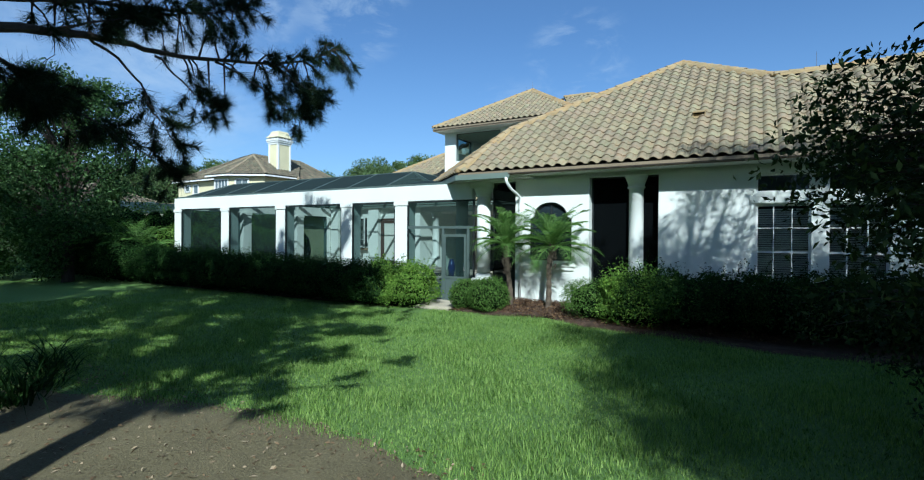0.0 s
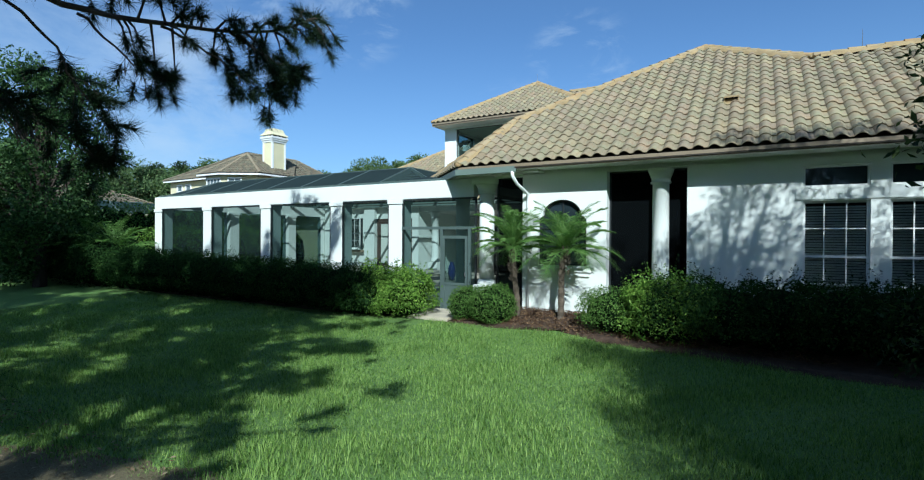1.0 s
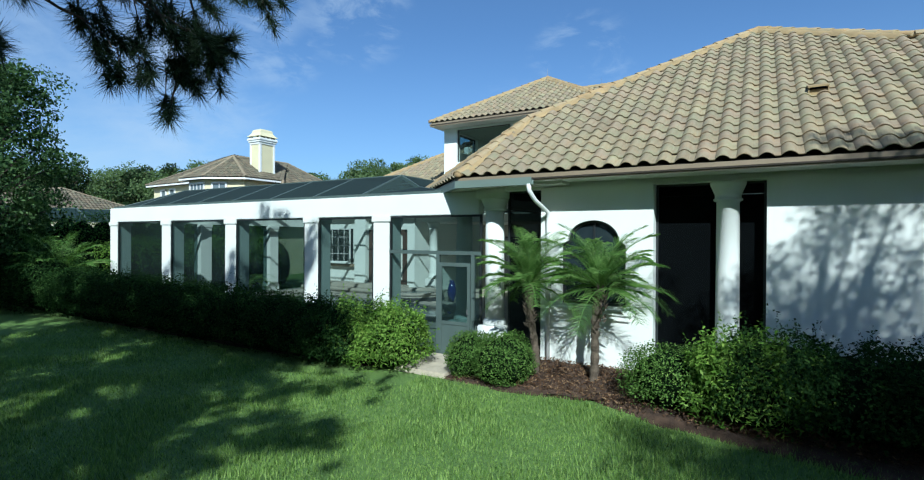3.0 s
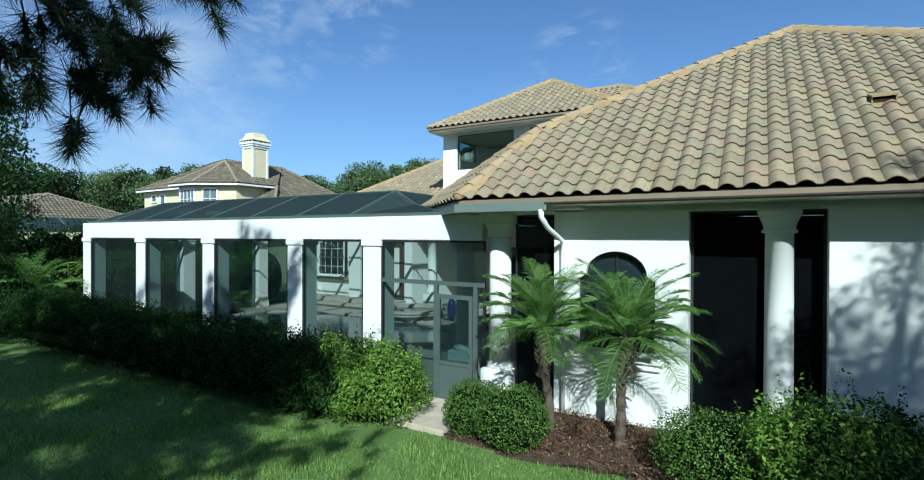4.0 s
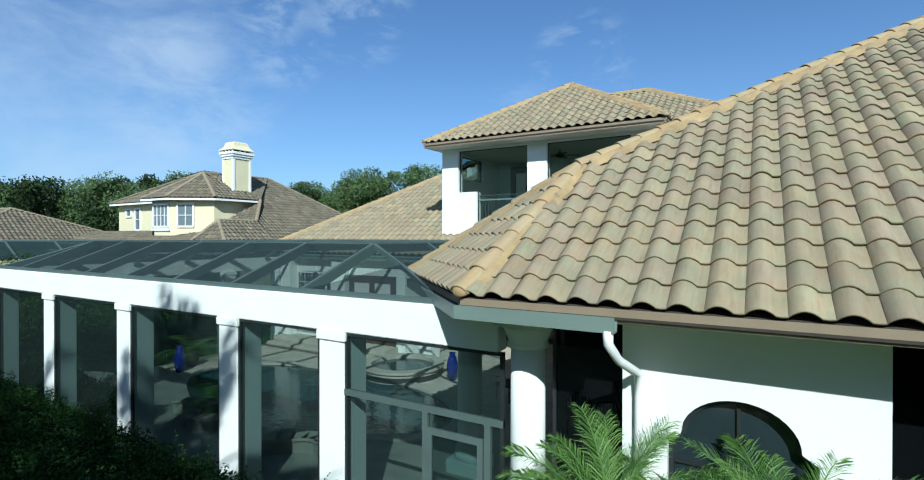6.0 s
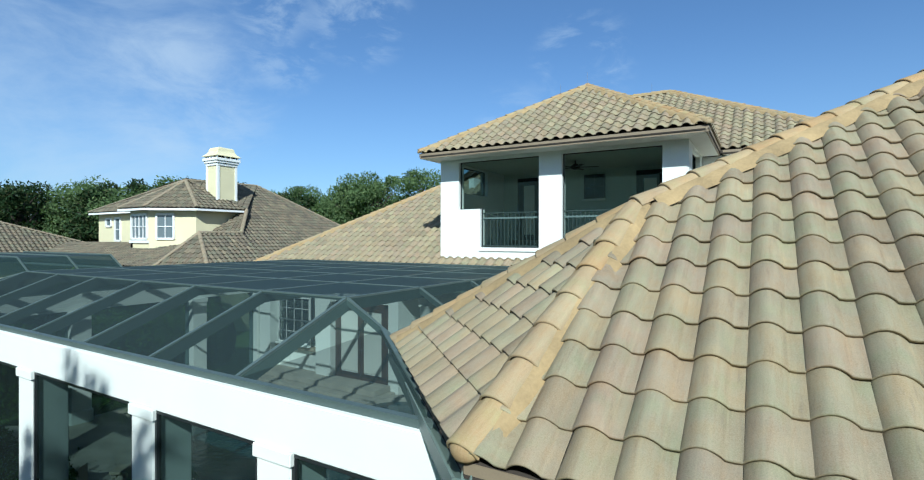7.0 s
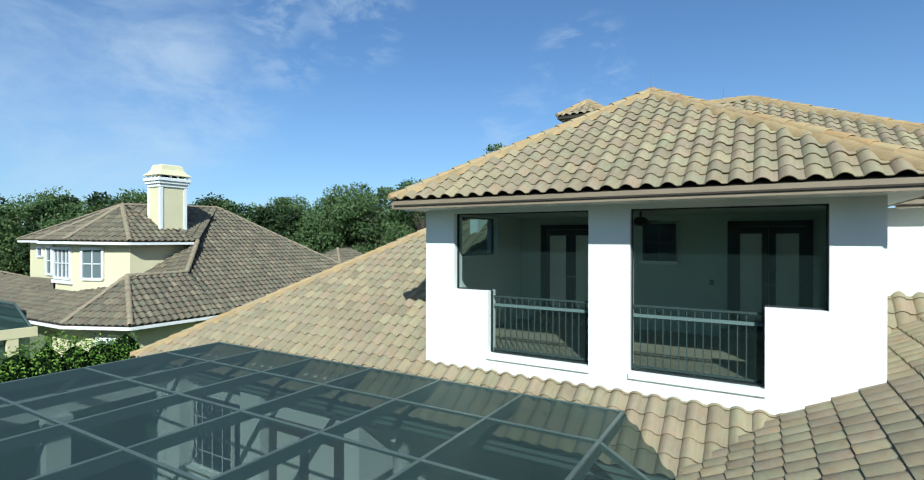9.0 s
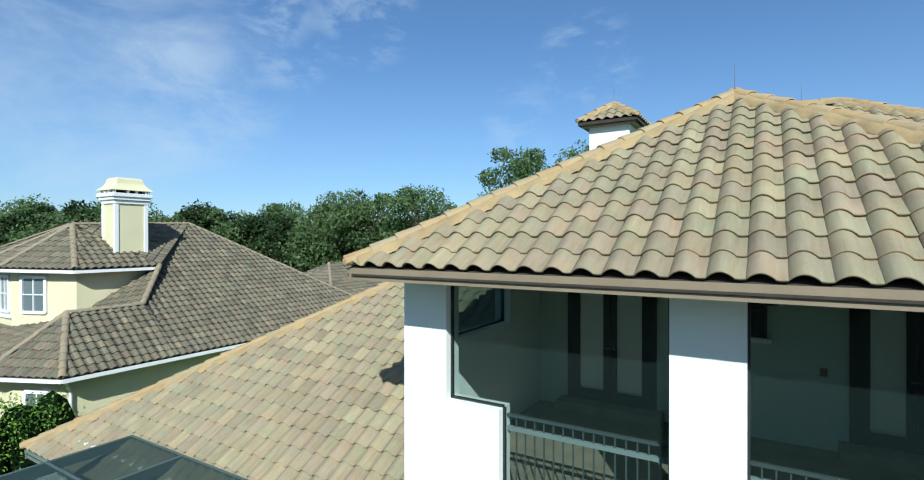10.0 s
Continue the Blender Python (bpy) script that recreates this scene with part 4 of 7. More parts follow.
def tower_wall():
    bm = bmesh.new()
    # stepped openings: low part from the sill, wider part above the shoulder
    cols = [(-10.02, -9.35, []), (-9.35, -8.60, [(6.14, 7.61)]), (-8.60, -6.69, [(4.97, 7.61)]), (-6.69, -6.01, []), (-6.01, -4.13, [(4.97, 7.61)]), (-4.13, -3.38, [(6.14, 7.61)]), (-3.38, -2.77, [])]
    for a, b, holes in cols:
        z = 4.0
        for lo, hi in holes:
            box(bm, a, b, TY, TY + 0.3, z, lo)
            z = hi
        box(bm, a, b, TY, TY + 0.3, z, 7.72)
    bmesh.ops.remove_doubles(bm, verts=bm.verts[:], dist=0.0005)
    part("tower_wall", bm, M_STUCCO, tower)
    # side walls with a screened opening each, back wall and floor
    for x in (-10.02, -3.07):
        bm = bmesh.new()
        box(bm, x, x + 0.3, TY + 0.3, TY + 0.75, 4.0, 7.72)
        box(bm, x, x + 0.3, TY + 0.75, 25.27, 4.0, 6.74)
        box(bm, x, x + 0.3, TY + 0.75, 25.27, 7.61, 7.72)
        box(bm, x, x + 0.3, 25.27, 26.8, 4.0, 7.72)
        part("tower_side_wall", bm, M_STUCCO, tower)
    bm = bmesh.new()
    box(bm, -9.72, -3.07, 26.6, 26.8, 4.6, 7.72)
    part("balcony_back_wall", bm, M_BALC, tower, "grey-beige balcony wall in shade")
    bm = bmesh.new()
    box(bm, -9.72, -3.07, TY + 0.3, 26.6, 4.86, 5.0)
    part("balcony_floor", bm, M_FLOOR, tower)
    for x0, x1 in ((-9.25, -7.4), (-4.95, -3.15)):
        bm = bmesh.new()
        box(bm, x0, x1, 26.2, 26.6, 5.0, 5.18, 0.01)
        part("door_step", bm, M_FLOOR, tower)
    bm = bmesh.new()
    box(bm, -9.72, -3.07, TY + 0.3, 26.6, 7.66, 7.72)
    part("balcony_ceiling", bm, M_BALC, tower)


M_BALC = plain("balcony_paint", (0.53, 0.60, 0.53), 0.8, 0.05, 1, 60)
tower_wall()
for sx0, sx1, sz in ((-8.62, -6.67, 4.90), (-6.03, -4.11, 4.90)):
    bm = bmesh.new()
    box(bm, sx0, sx1, TY - 0.04, TY + 0.001, sz - 0.04, sz + 0.065, 0.008)
    part("balcony_sill", bm, M_STUCCO, tower)


def balcony_screen(x0, x1, step, side):
    """Screen of a stepped opening with its dark frame."""
    y = TY + 0.16
    bm = bmesh.new()
    if side < 0:
        out = [(x0, 6.14), (step, 6.14), (step, 4.97), (x1, 4.97), (x1, 7.61), (x0, 7.61)]
    else:
        out = [(x0, 4.97), (step, 4.97), (step, 6.14), (x1, 6.14), (x1, 7.61), (x0, 7.61)]
    sheet(bm, *[(x, y, z) for x, z in out])
    part("balcony_screen", bm, M_SCREENB, tower, "fine insect screen").visible_shadow = False
    bm = bmesh.new()
    for (ax, az), (bx, bz) in zip(out, out[1:] + out[:1]):
        bar(bm, (ax, y - 0.03, az), (bx, y - 0.03, bz), 0.05, 0.05, (0, 1, 0))
    part("screen_frame", bm, M_ALUD, tower)


balcony_screen(-9.35, -6.69, -8.60, -1)
balcony_screen(-6.01, -3.38, -4.13, 1)
for sx in (-9.87, -2.92):
    bm = bmesh.new()
    sheet(bm, (sx, TY + 0.75, 6.74), (sx, 25.27, 6.74), (sx, 25.27, 7.61), (sx, TY + 0.75, 7.61))
    part("balcony_screen", bm, M_SCREENB, tower, "fine insect screen").visible_shadow = False
    bm = bmesh.new()
    q = [(sx, TY + 0.75, 6.74), (sx, 25.27, 6.74), (sx, 25.27, 7.61), (sx, TY + 0.75, 7.61)]
    for a, b in zip(q, q[1:] + q[:1]):
        bar(bm, a, b, 0.05, 0.05, (1, 0, 0))
    part("screen_frame", bm, M_ALUD, tower)


def balcony_rail(x0, x1):
    rail = hgroup("balcony_railing", "grey metal balcony railing with thin balusters")
    y = TY + 0.24
    for z, h in ((5.86, 0.05), (5.02, 0.03), (6.02, 0.03)):
        bm = bmesh.new()
        box(bm, x0, x1, y - 0.025, y + 0.025, z - h / 2, z + h / 2)
        part("rail", bm, M_RAIL if h > 0.04 else M_BALUSTER, rail)
    n = int((x1 - x0) / 0.115)
    for k in range(1, n):
        x = x0 + (x1 - x0) * k / n
        bm = bmesh.new()
        box(bm, x - 0.008, x + 0.008, y - 0.008, y + 0.008, 5.03, 6.02)
        part("baluster", bm, M_BALUSTER, rail)


M_RAIL = plain("railing_paint", (0.27, 0.31, 0.30), 0.5, 0.1, 3, 40)
M_BALUSTER = plain("baluster_paint", (0.075, 0.09, 0.088), 0.5, 0.1, 3, 40)
balcony_rail(-8.60, -6.69)
balcony_rail(-6.01, -4.13)


def french_doors(x0, x1, z0, z1, y, parent_name="french_door", wood=M_EBONY):
    d = hgroup(parent_name, "dark wooden double doors with tall glass panes")
    bm = bmesh.new()
    w = 0.12
    box(bm, x0, x0 + w, y - 0.06, y, z0, z1)
    box(bm, x1 - w, x1, y - 0.06, y, z0, z1)
    box(bm, x0, x1, y - 0.06, y, z1 - 0.12, z1)
    part("door_frame", bm, wood, d)
    mid = (x0 + x1) / 2
    for a, b in ((x0 + w, mid - 0.005), (mid + 0.005, x1 - w)):
        bm = bmesh.new()
        s = 0.12
        box(bm, a, a + s, y - 0.05, y - 0.005, z0, z1 - 0.13)
        box(bm, b - s, b, y - 0.05, y - 0.005, z0, z1 - 0.13)
        box(bm, a + s, b - s, y - 0.05, y - 0.005, z1 - 0.27, z1 - 0.13)
        box(bm, a + s, b - s, y - 0.05, y - 0.005, z0, z0 + 0.2)
        leaf = part("door_leaf", bm, wood, d)
        bm = bmesh.new()
        box(bm, a + s, b - s, y - 0.03, y - 0.025, z0 + 0.25, z1 - 0.27)
        part("pane", bm, M_DOORGLASS, leaf)
        bm = bmesh.new()
        hx = b - 0.06 if b < mid + 0.1 else a + 0.06
        tube(bm, [(hx, y - 0.06, z0 + 1.0), (hx, y - 0.10, z0 + 1.0), (hx + 0.09, y - 0.10, z0 + 1.0)], [0.012, 0.012, 0.01], 8)
        part("handle", bm, M_STEEL, leaf)


M_DOORGLASS = plain("curtained_glass", (0.78, 0.78, 0.70), 0.25, 0.06, 2, 40)
french_doors(-4.82, -3.29, 5.18, 7.51, 26.6)
french_doors(-9.12, -7.52, 5.18, 7.48, 26.6)
win = hung_window(-6.58, -5.86, 6.62, 7.47, 26.46, 2, 1, M_ALUD, False, name="balcony_window")

# outlet and switch plates on the balcony wall
for px, pz in ((-5.13, 6.17), (-6.25, 5.37)):
    bm = bmesh.new()
    box(bm, px - 0.045, px + 0.045, 26.57, 26.599, pz - 0.06, pz + 0.06, 0.006)
    part("switch_plate", bm, M_FLOOR, tower)

# ceiling fan
fan = hgroup("ceiling_fan", "dark ceiling fan under the balcony roof")
bm = bmesh.new()
tube(bm, [(-6.2, 24.4, 7.66), (-6.2, 24.4, 7.54)], [0.02, 0.02], 8)
lathe(bm, [(0.06, 7.38), (0.14, 7.41), (0.15, 7.49), (0.07, 7.55)], (-6.2, 24.4, 0), 16)
part("fan_motor", bm, M_CANE, fan)
for k in range(5):
    bm = bmesh.new()
    a = 2 * math.pi * k / 5 + 0.3
    bar(bm, (-6.2 + 0.13 * math.cos(a), 24.4 + 0.13 * math.sin(a), 7.45), (-6.2 + 0.7 * math.cos(a), 24.4 + 0.7 * math.sin(a), 7.45), 0.13, 0.01)
    part("fan_blade", bm, M_CANE, fan)

# tower roof: a pyramid joined to the back block's ridge
TE = 7.84
SX0, SX1, SY0 = -10.30, -2.26, 21.85
AP2 = (-6.28, SY0 + 4.02, TE + 0.612 * 4.02)
tower_roof = hgroup("tower_roof", "hipped tile roof over the balcony")
tiled_face(tower_roof, [(SX0, SY0, TE), (SX1, SY0, TE), AP2], lambda x, y: True)
RB = (-6.28, 31.0, AP2[2])
tiled_face(tower_roof, [(SX1, SY0, TE), (SX1, 31.0, TE), RB, AP2])
tiled_face(tower_roof, [(SX0, 31.0, TE), (SX0, SY0, TE), AP2, RB])
cap_line(tower_roof, (SX0, SY0, TE), AP2)
cap_line(tower_roof, (SX1, SY0, TE), AP2)
cap_line(tower_roof, AP2, RB)
eave_trim([(SX0, 27.0, TE), (SX0, SY0, TE), (SX1, SY0, TE), (SX1, 25.84, TE)], drop=0.15, soffit=0.78)
lightning_rod(AP2[0], AP2[1], AP2[2] + 0.1, 0.42)

# back block of the upper storey
back_roof = hgroup("back_roof", "long hipped tile roof of the upper storey")
BE, BY, BX1 = 7.80, 25.45, 1.4
AP3 = (-4.5, 31.35, BE + 0.58 * 5.9)
tiled_face(back_roof, [(-3.2, BY, BE), (BX1, BY, BE), (-4.46, 31.35, AP3[2]), (-6.3, 31.35, AP3[2])])
tiled_face(back_roof, [(BX1, BY, BE), (BX1, 37.25, BE), (-4.46, 31.35, AP3[2])])
tiled_face(back_roof, [(-12.2, 37.25, BE), (-12.2, BY + 2, BE), (-6.3, 31.35, AP3[2])])
cap_line(back_roof, (BX1, BY, BE), AP3)
cap_line(back_roof, (-6.3, 31.35, AP3[2]), AP3)
eave_trim([(-2.2, BY, BE), (BX1, BY, BE), (BX1, 37.0, BE)], drop=0.13, soffit=0.5)
for q in ((-2.77, BX1 - 0.35, 25.85, 26.1, 4.0, 7.68), (BX1 - 0.6, BX1 - 0.35, 26.1, 37.0, 4.0, 7.68), (-11.5, -11.25, 27.0, 37.0, 3.5, 7.68)):
    bm = bmesh.new()
    box(bm, *q)
    hpart("back_block_wall", bm, M_STUCCO)
lightning_rod(-5.2, 31.35, AP3[2] + 0.1, 0.42)

# tiled cupola on the rear roof
cup = hgroup("cupola", "small white cupola with a tiled cap")
bm = bmesh.new()
box(bm, -10.95, -9.65, 33.85, 35.15, 9.0, 11.95)
part("cupola_wall", bm, M_STUCCO, cup)
bm = bmesh.new()
box(bm, -11.15, -9.45, 33.65, 35.35, 11.85, 11.98)
part("cupola_trim", bm, M_FASCIA, cup)
for cs in ([(-11.25, 33.55), (-9.35, 33.55)], [(-9.35, 33.55), (-9.35, 35.45)], [(-9.35, 35.45), (-11.25, 35.45)], [(-11.25, 35.45), (-11.25, 33.55)]):
    tiled_face(cup, [(*cs[0], 12.0), (*cs[1], 12.0), (-10.3, 34.5, 12.68)])
for q in ((-11.25, 33.55), (-9.35, 33.55), (-9.35, 35.45), (-11.25, 35.45)):
    cap_line(cup, (*q, 12.0), (-10.3, 34.5, 12.68))
bm = bmesh.new()
tube(bm, [(-10.3, 34.5, 12.7), (-10.3, 34.5, 13.3)], [0.01, 0.005], 6)
part("lightning_rod", bm, M_STEEL, cup)

# low roof left of the tower and in front of it
low_roof = hgroup("low_roof", "single-storey tile roof beside the balcony tower")
LS = 0.6
LZ = lambda y: 4.60 + LS * (y - TY)
LY0 = 21.45
tiled_face(low_roof, [(-18.9, LY0, LZ(LY0)), (-10.02, LY0, LZ(LY0)), (-10.02, 30.33, LZ(30.33)), ], lambda x, y: x > -17.0)
k6 = -10.02
tiled_face(low_roof, [(k6, LY0, LZ(LY0)), (-5.08, LY0, LZ(LY0)), (-3.9, TY, LZ(TY)), (k6, TY, LZ(TY))], lambda x, y: True)
tiled_face(low_roof, [(-18.9, 37, LZ(LY0)), (-18.9, LY0, LZ(LY0)), (-10.02, 30.33, LZ(30.33)), (-10.02, 37, LZ(30.33))])
cap_line(low_roof, (-18.9, LY0, LZ(LY0)), (-10.02, 30.33, LZ(30.33)))
eave_trim([(-18.9, 30, LZ(LY0)), (-18.9, LY0, LZ(LY0)), (-5.1, LY0, LZ(LY0))], M_GUTTER, soffit=0.5)
# tiles between the side slope and the back block
tiled_face(low_roof, [(-2.77, 24.6, 4.9), (3.5, 24.6, 4.9), (3.5, 26.15, 6.35), (-2.77, 26.15, 6.35)])


# ---- pool enclosure ----
BYF = 12.357
cage = thing("pool_enclosure", "pool enclosure with white stucco columns and grey metal screen roof", "pool enclosure", (-10, 15, 0))
cage_at = Matrix.Translation((10, -15, 0))


def cpart(name, bm, material, label="", smooth=False):
    ob = part(name, bm, material, cage, label, smooth)
    ob.matrix_parent_inverse = cage_at
    return ob


bm = bmesh.new()
box(bm, -17.75, -2.62, BYF, BYF + 0.24, 3.235, 3.72, 0.012)
cpart("front_beam", bm, M_STUCCO, "white stucco beam")
bm = bmesh.new()
box(bm, -17.75, -17.45, BYF + 0.24, 21.8, 3.235, 3.72)
cpart("side_beam", bm, M_STUCCO, "white stucco beam")


def stucco_column(x0, x1, y0, y1, z0, z1):
    bm = bmesh.new()
    box(bm, x0, x1, y0, y1, z0, z1 - 0.13, 0.012)
    box(bm, x0 - 0.03, x1 + 0.03, y0 - 0.03, y1 + 0.03, z1 - 0.135, z1, 0.01)
    box(bm, x0 - 0.03, x1 + 0.03, y0 - 0.03, y1 + 0.03, z0, z0 + 0.5, 0.01)
    cpart("column", bm, M_STUCCO)


COLX = [-17.75, -14.45, -11.13, -7.81, -5.48]
for x in COLX:
    stucco_column(x, x + 0.48, BYF + 0.004, BYF + 0.476, 0.0, 3.24)
for y in (15.75, 19.15, 21.6):
    stucco_column(-17.746, -17.274, y - 0.24, y + 0.24, 0.0, 3.24)

# wall screens in their dark frames
SY = BYF + 0.05
for a, b in zip([x + 0.48 for x in COLX], COLX[1:] + [-2.56]):
    bm = bmesh.new()
    sheet(bm, (a, SY, 0.2), (b, SY, 0.2), (b, SY, 3.235), (a, SY, 3.235))
    cpart("wall_screen", bm, M_SCREEN, "fine insect screen")
    bm = bmesh.new()
    for q in ((a, a + 0.045, 0.2, 3.235), (b - 0.045, b, 0.2, 3.235), (a + 0.045, b - 0.045, 3.19, 3.235), (a + 0.045, b - 0.045, 0.2, 0.25)):
        box(bm, q[0], q[1], SY - 0.025, SY + 0.025, q[2], q[3])
    cpart("screen_frame", bm, M_ALUD)
for a, b in ((BYF + 0.48, 15.51), (15.99, 18.91), (19.39, 21.36)):
    bm = bmesh.new()
    sheet(bm, (-17.5, a, 0.2), (-17.5, b, 0.2), (-17.5, b, 3.235), (-17.5, a, 3.235))
    cpart("wall_screen", bm, M_SCREEN, "fine insect screen")

# rail and screen door in the last bay
bm = bmesh.new()
box(bm, -5.0, -2.56, SY - 0.04, SY + 0.02, 2.37, 2.45)
cpart("chair_rail", bm, M_ALU)
for px in (-3.68, -2.80):
    bm = bmesh.new()
    box(bm, px, px + 0.08, SY - 0.045, SY + 0.02, 0.2, 2.37)
    cpart("door_post", bm, M_ALU)
door = new("screen_door")
door.parent, door.matrix_parent_inverse = cage, cage_at
door["label"] = "grey aluminium screen door with a solid kick plate"
bm = bmesh.new()
for q in ((-3.59, -3.52, 0.2, 2.2), (-2.88, -2.81, 0.2, 2.2), (-3.52, -2.88, 2.12, 2.2), (-3.52, -2.88, 0.2, 0.28), (-3.52, -2.88, 0.86, 0.93)):
    box(bm, q[0], q[1], SY - 0.07, SY - 0.035, q[2], q[3])
part("door_frame", bm, M_ALU, door)
bm = bmesh.new()
box(bm, -3.52, -2.88, SY - 0.055, SY - 0.045, 0.28, 0.86)
part("kick_plate", bm, M_ALU, door)
bm = bmesh.new()
sheet(bm, (-3.52, SY - 0.05, 0.93), (-2.88, SY - 0.05, 0.93), (-2.88, SY - 0.05, 2.12), (-3.52, SY - 0.05, 2.12))
part("door_screen", bm, M_SCREEN, door)
bm = bmesh.new()
tube(bm, [(-2.85, SY - 0.075, 1.12), (-2.85, SY - 0.12, 1.12), (-2.85, SY - 0.12, 1.22)], [0.012, 0.012, 0.012], 8)
part("handle", bm, M_STEEL, door)

# metal frame of the screen roof
CT, CY0, CY1, CXR, CXL = 4.455, 14.175, 22.2, -6.01, -16.2
FZ, FYE = 3.735, BYF + 0.10
xs = [CXR - 1.698 * k for k in range(7)]
ysn = [CY0 + 1.672 * k for k in range(5)] + [CY1]


def metal(name, a, b, wide, high, drop=None):
    bm = bmesh.new()
    o = Vector((0, 0, -(high / 2 if drop is None else drop)))
    bar(bm, Vector(a) + o, Vector(b) + o, wide, high)
    cpart(name, bm, M_ALU)


for x in xs:
    metal("rafter", (x, FYE, FZ + 0.02), (x, CY0, CT), 0.05, 0.18)
    metal("roof_beam", (x, CY0, CT), (x, CY1, CT), 0.05, 0.18)
for y in ysn:
    metal("purlin", (CXR, y, CT + 0.003), (CXL, y, CT + 0.003), 0.04, 0.05)
for y in (CY0, 15.85, 17.52, 19.19, 20.86):
    metal("side_rafter", (CXR, y, CT), (-5.02, y, 3.88), 0.05, 0.09)
    metal("side_rafter", (CXL, y, CT), (-17.55, y, FZ), 0.05, 0.16)
metal("corner_rafter", (CXL, CY0, CT), (-17.6, FYE, FZ), 0.05, 0.16)
metal("edge_rail", (-5.36, 14.14, 4.10), (-3.42, FYE + 0.02, FZ + 0.03), 0.05, 0.08)
metal("eave_rail", (-17.6, FYE, FZ + 0.055), (-3.42, FYE, FZ + 0.055), 0.08, 0.07)
metal("side_eave_rail", (-17.55, FYE, FZ + 0.055), (-17.55, 21.8, FZ + 0.055), 0.08, 0.07)


def roof_screen(*pts, material=M_SCREENS):
    bm = bmesh.new()
    sheet(bm, *[Vector(p) - Vector((0, 0, 0.012)) for p in pts])
    cpart("roof_screen", bm, material).visible_shadow = False


for a, b in zip(xs, xs[1:]):
    roof_screen((b, FYE, FZ + 0.02), (a, FYE, FZ + 0.02), (a, CY0, CT), (b, CY0, CT))
    for c, d in zip(ysn, ysn[1:]):
        roof_screen((b, c, CT), (a, c, CT), (a, d, CT), (b, d, CT), material=M_SCREENR)
roof_screen((CXR, FYE, FZ + 0.02), (-3.42, FYE, FZ + 0.02), (-5.36, 14.14, 4.1), (CXR, CY0, CT))
roof_screen((CXL, CY0, CT), (CXL, FYE, FZ), (-17.6, FYE, FZ))
roof_screen((CXL, CY0, CT), (-17.55, FYE, FZ), (-17.55, 21.8, FZ), (CXL, 21.8, CT))
for c, d in zip((CY0, 15.85, 17.52, 19.19, 20.86), (15.85, 17.52, 19.19, 20.86, CY1)):
    roof_screen((CXR, c, CT), (-5.02, c, 3.88), (-5.02, d, 3.88), (CXR, d, CT))

# ---- pool deck, pool and furnishings inside the enclosure ----
bm = bmesh.new()
box(bm, -17.7, -0.9, BYF + 0.05, 22.0, -0.1, 0.16)
deck_base = tagged(part("pool_deck", bm, M_DECK, None), "pale stone paving round the pool", "deck", kind="structure")


def pool_outline(cx, cy, ax, ay, n=40, wob=0.14):
    return [(cx + ax * math.cos(t) * (1 + wob * math.cos(2 * t + 0.6)), cy + ay * math.sin(t) * (1 + wob * math.sin(3 * t))) for t in (2 * math.pi * i / n for i in range(n))]


POOL = pool_outline(-11.0, 17.1, 4.5, 2.3, wob=0.07)
pool = thing("pool", "freeform swimming pool with dark blue-green water", "pool", (-11.0, 17.1, 0.17))
bm = bmesh.new()
sheet(bm, *[(x + 11.0, y - 17.1, 0.012) for x, y in POOL])
part("water", bm, M_WATER, pool)
bm = bmesh.new()
n = len(POOL)
o0 = [bm.verts.new(((x + 11.0) * 1.07, (y - 17.1) * 1.15, 0.0)) for x, y in POOL]
o1 = [bm.verts.new(((x + 11.0) * 1.07, (y - 17.1) * 1.15, 0.07)) for x, y in POOL]
i1 = [bm.verts.new((x + 11.0, y - 17.1, 0.07)) for x, y in POOL]
i0 = [bm.verts.new((x + 11.0, y - 17.1, 0.0)) for x, y in POOL]
for k in range(n):
    j = (k + 1) % n
    for a, b in ((o0, o1), (o1, i1), (i1, i0)):
        bm.faces.new((a[k], a[j], b[j], b[k]))
part("coping", bm, M_DECK, pool, "pale stone coping")
# raised spa
spa = thing("spa", "round raised spa with pale stone edge", "spa", (-9.9, 20.15, 0.16))
bm = bmesh.new()
lathe(bm, [(1.25, 0.0), (1.25, 0.30), (1.32, 0.31), (1.32, 0.38), (1.0, 0.38), (1.0, 0.24)], (0, 0, 0), 36)
part("spa_wall", bm, M_DECK, spa)
bm = bmesh.new()
lathe(bm, [(1.0, 0.27), (0.6, 0.28), (0.01, 0.28)], (0, 0, 0), 36)
part("water", bm, M_WATER, spa)
bm = bmesh.new()
lathe(bm, [(1.254, 0.04), (1.258, 0.045), (1.258, 0.2), (1.254, 0.205)], (0, 0, 0), 36)
part("tile_band", bm, M_POT, spa, "dark glazed tile band")
# raised terrace by the wall
bm = bmesh.new()
box(bm, -17.2, -11.2, 20.7, 21.85, 0.16, 0.36, 0.02)
box(bm, -17.2, -11.4, 21.05, 21.85, 0.36, 0.55, 0.02)
tagged(part("terrace_step", bm, M_DECK, None), "pale stone steps along the house wall", "step", kind="structure")
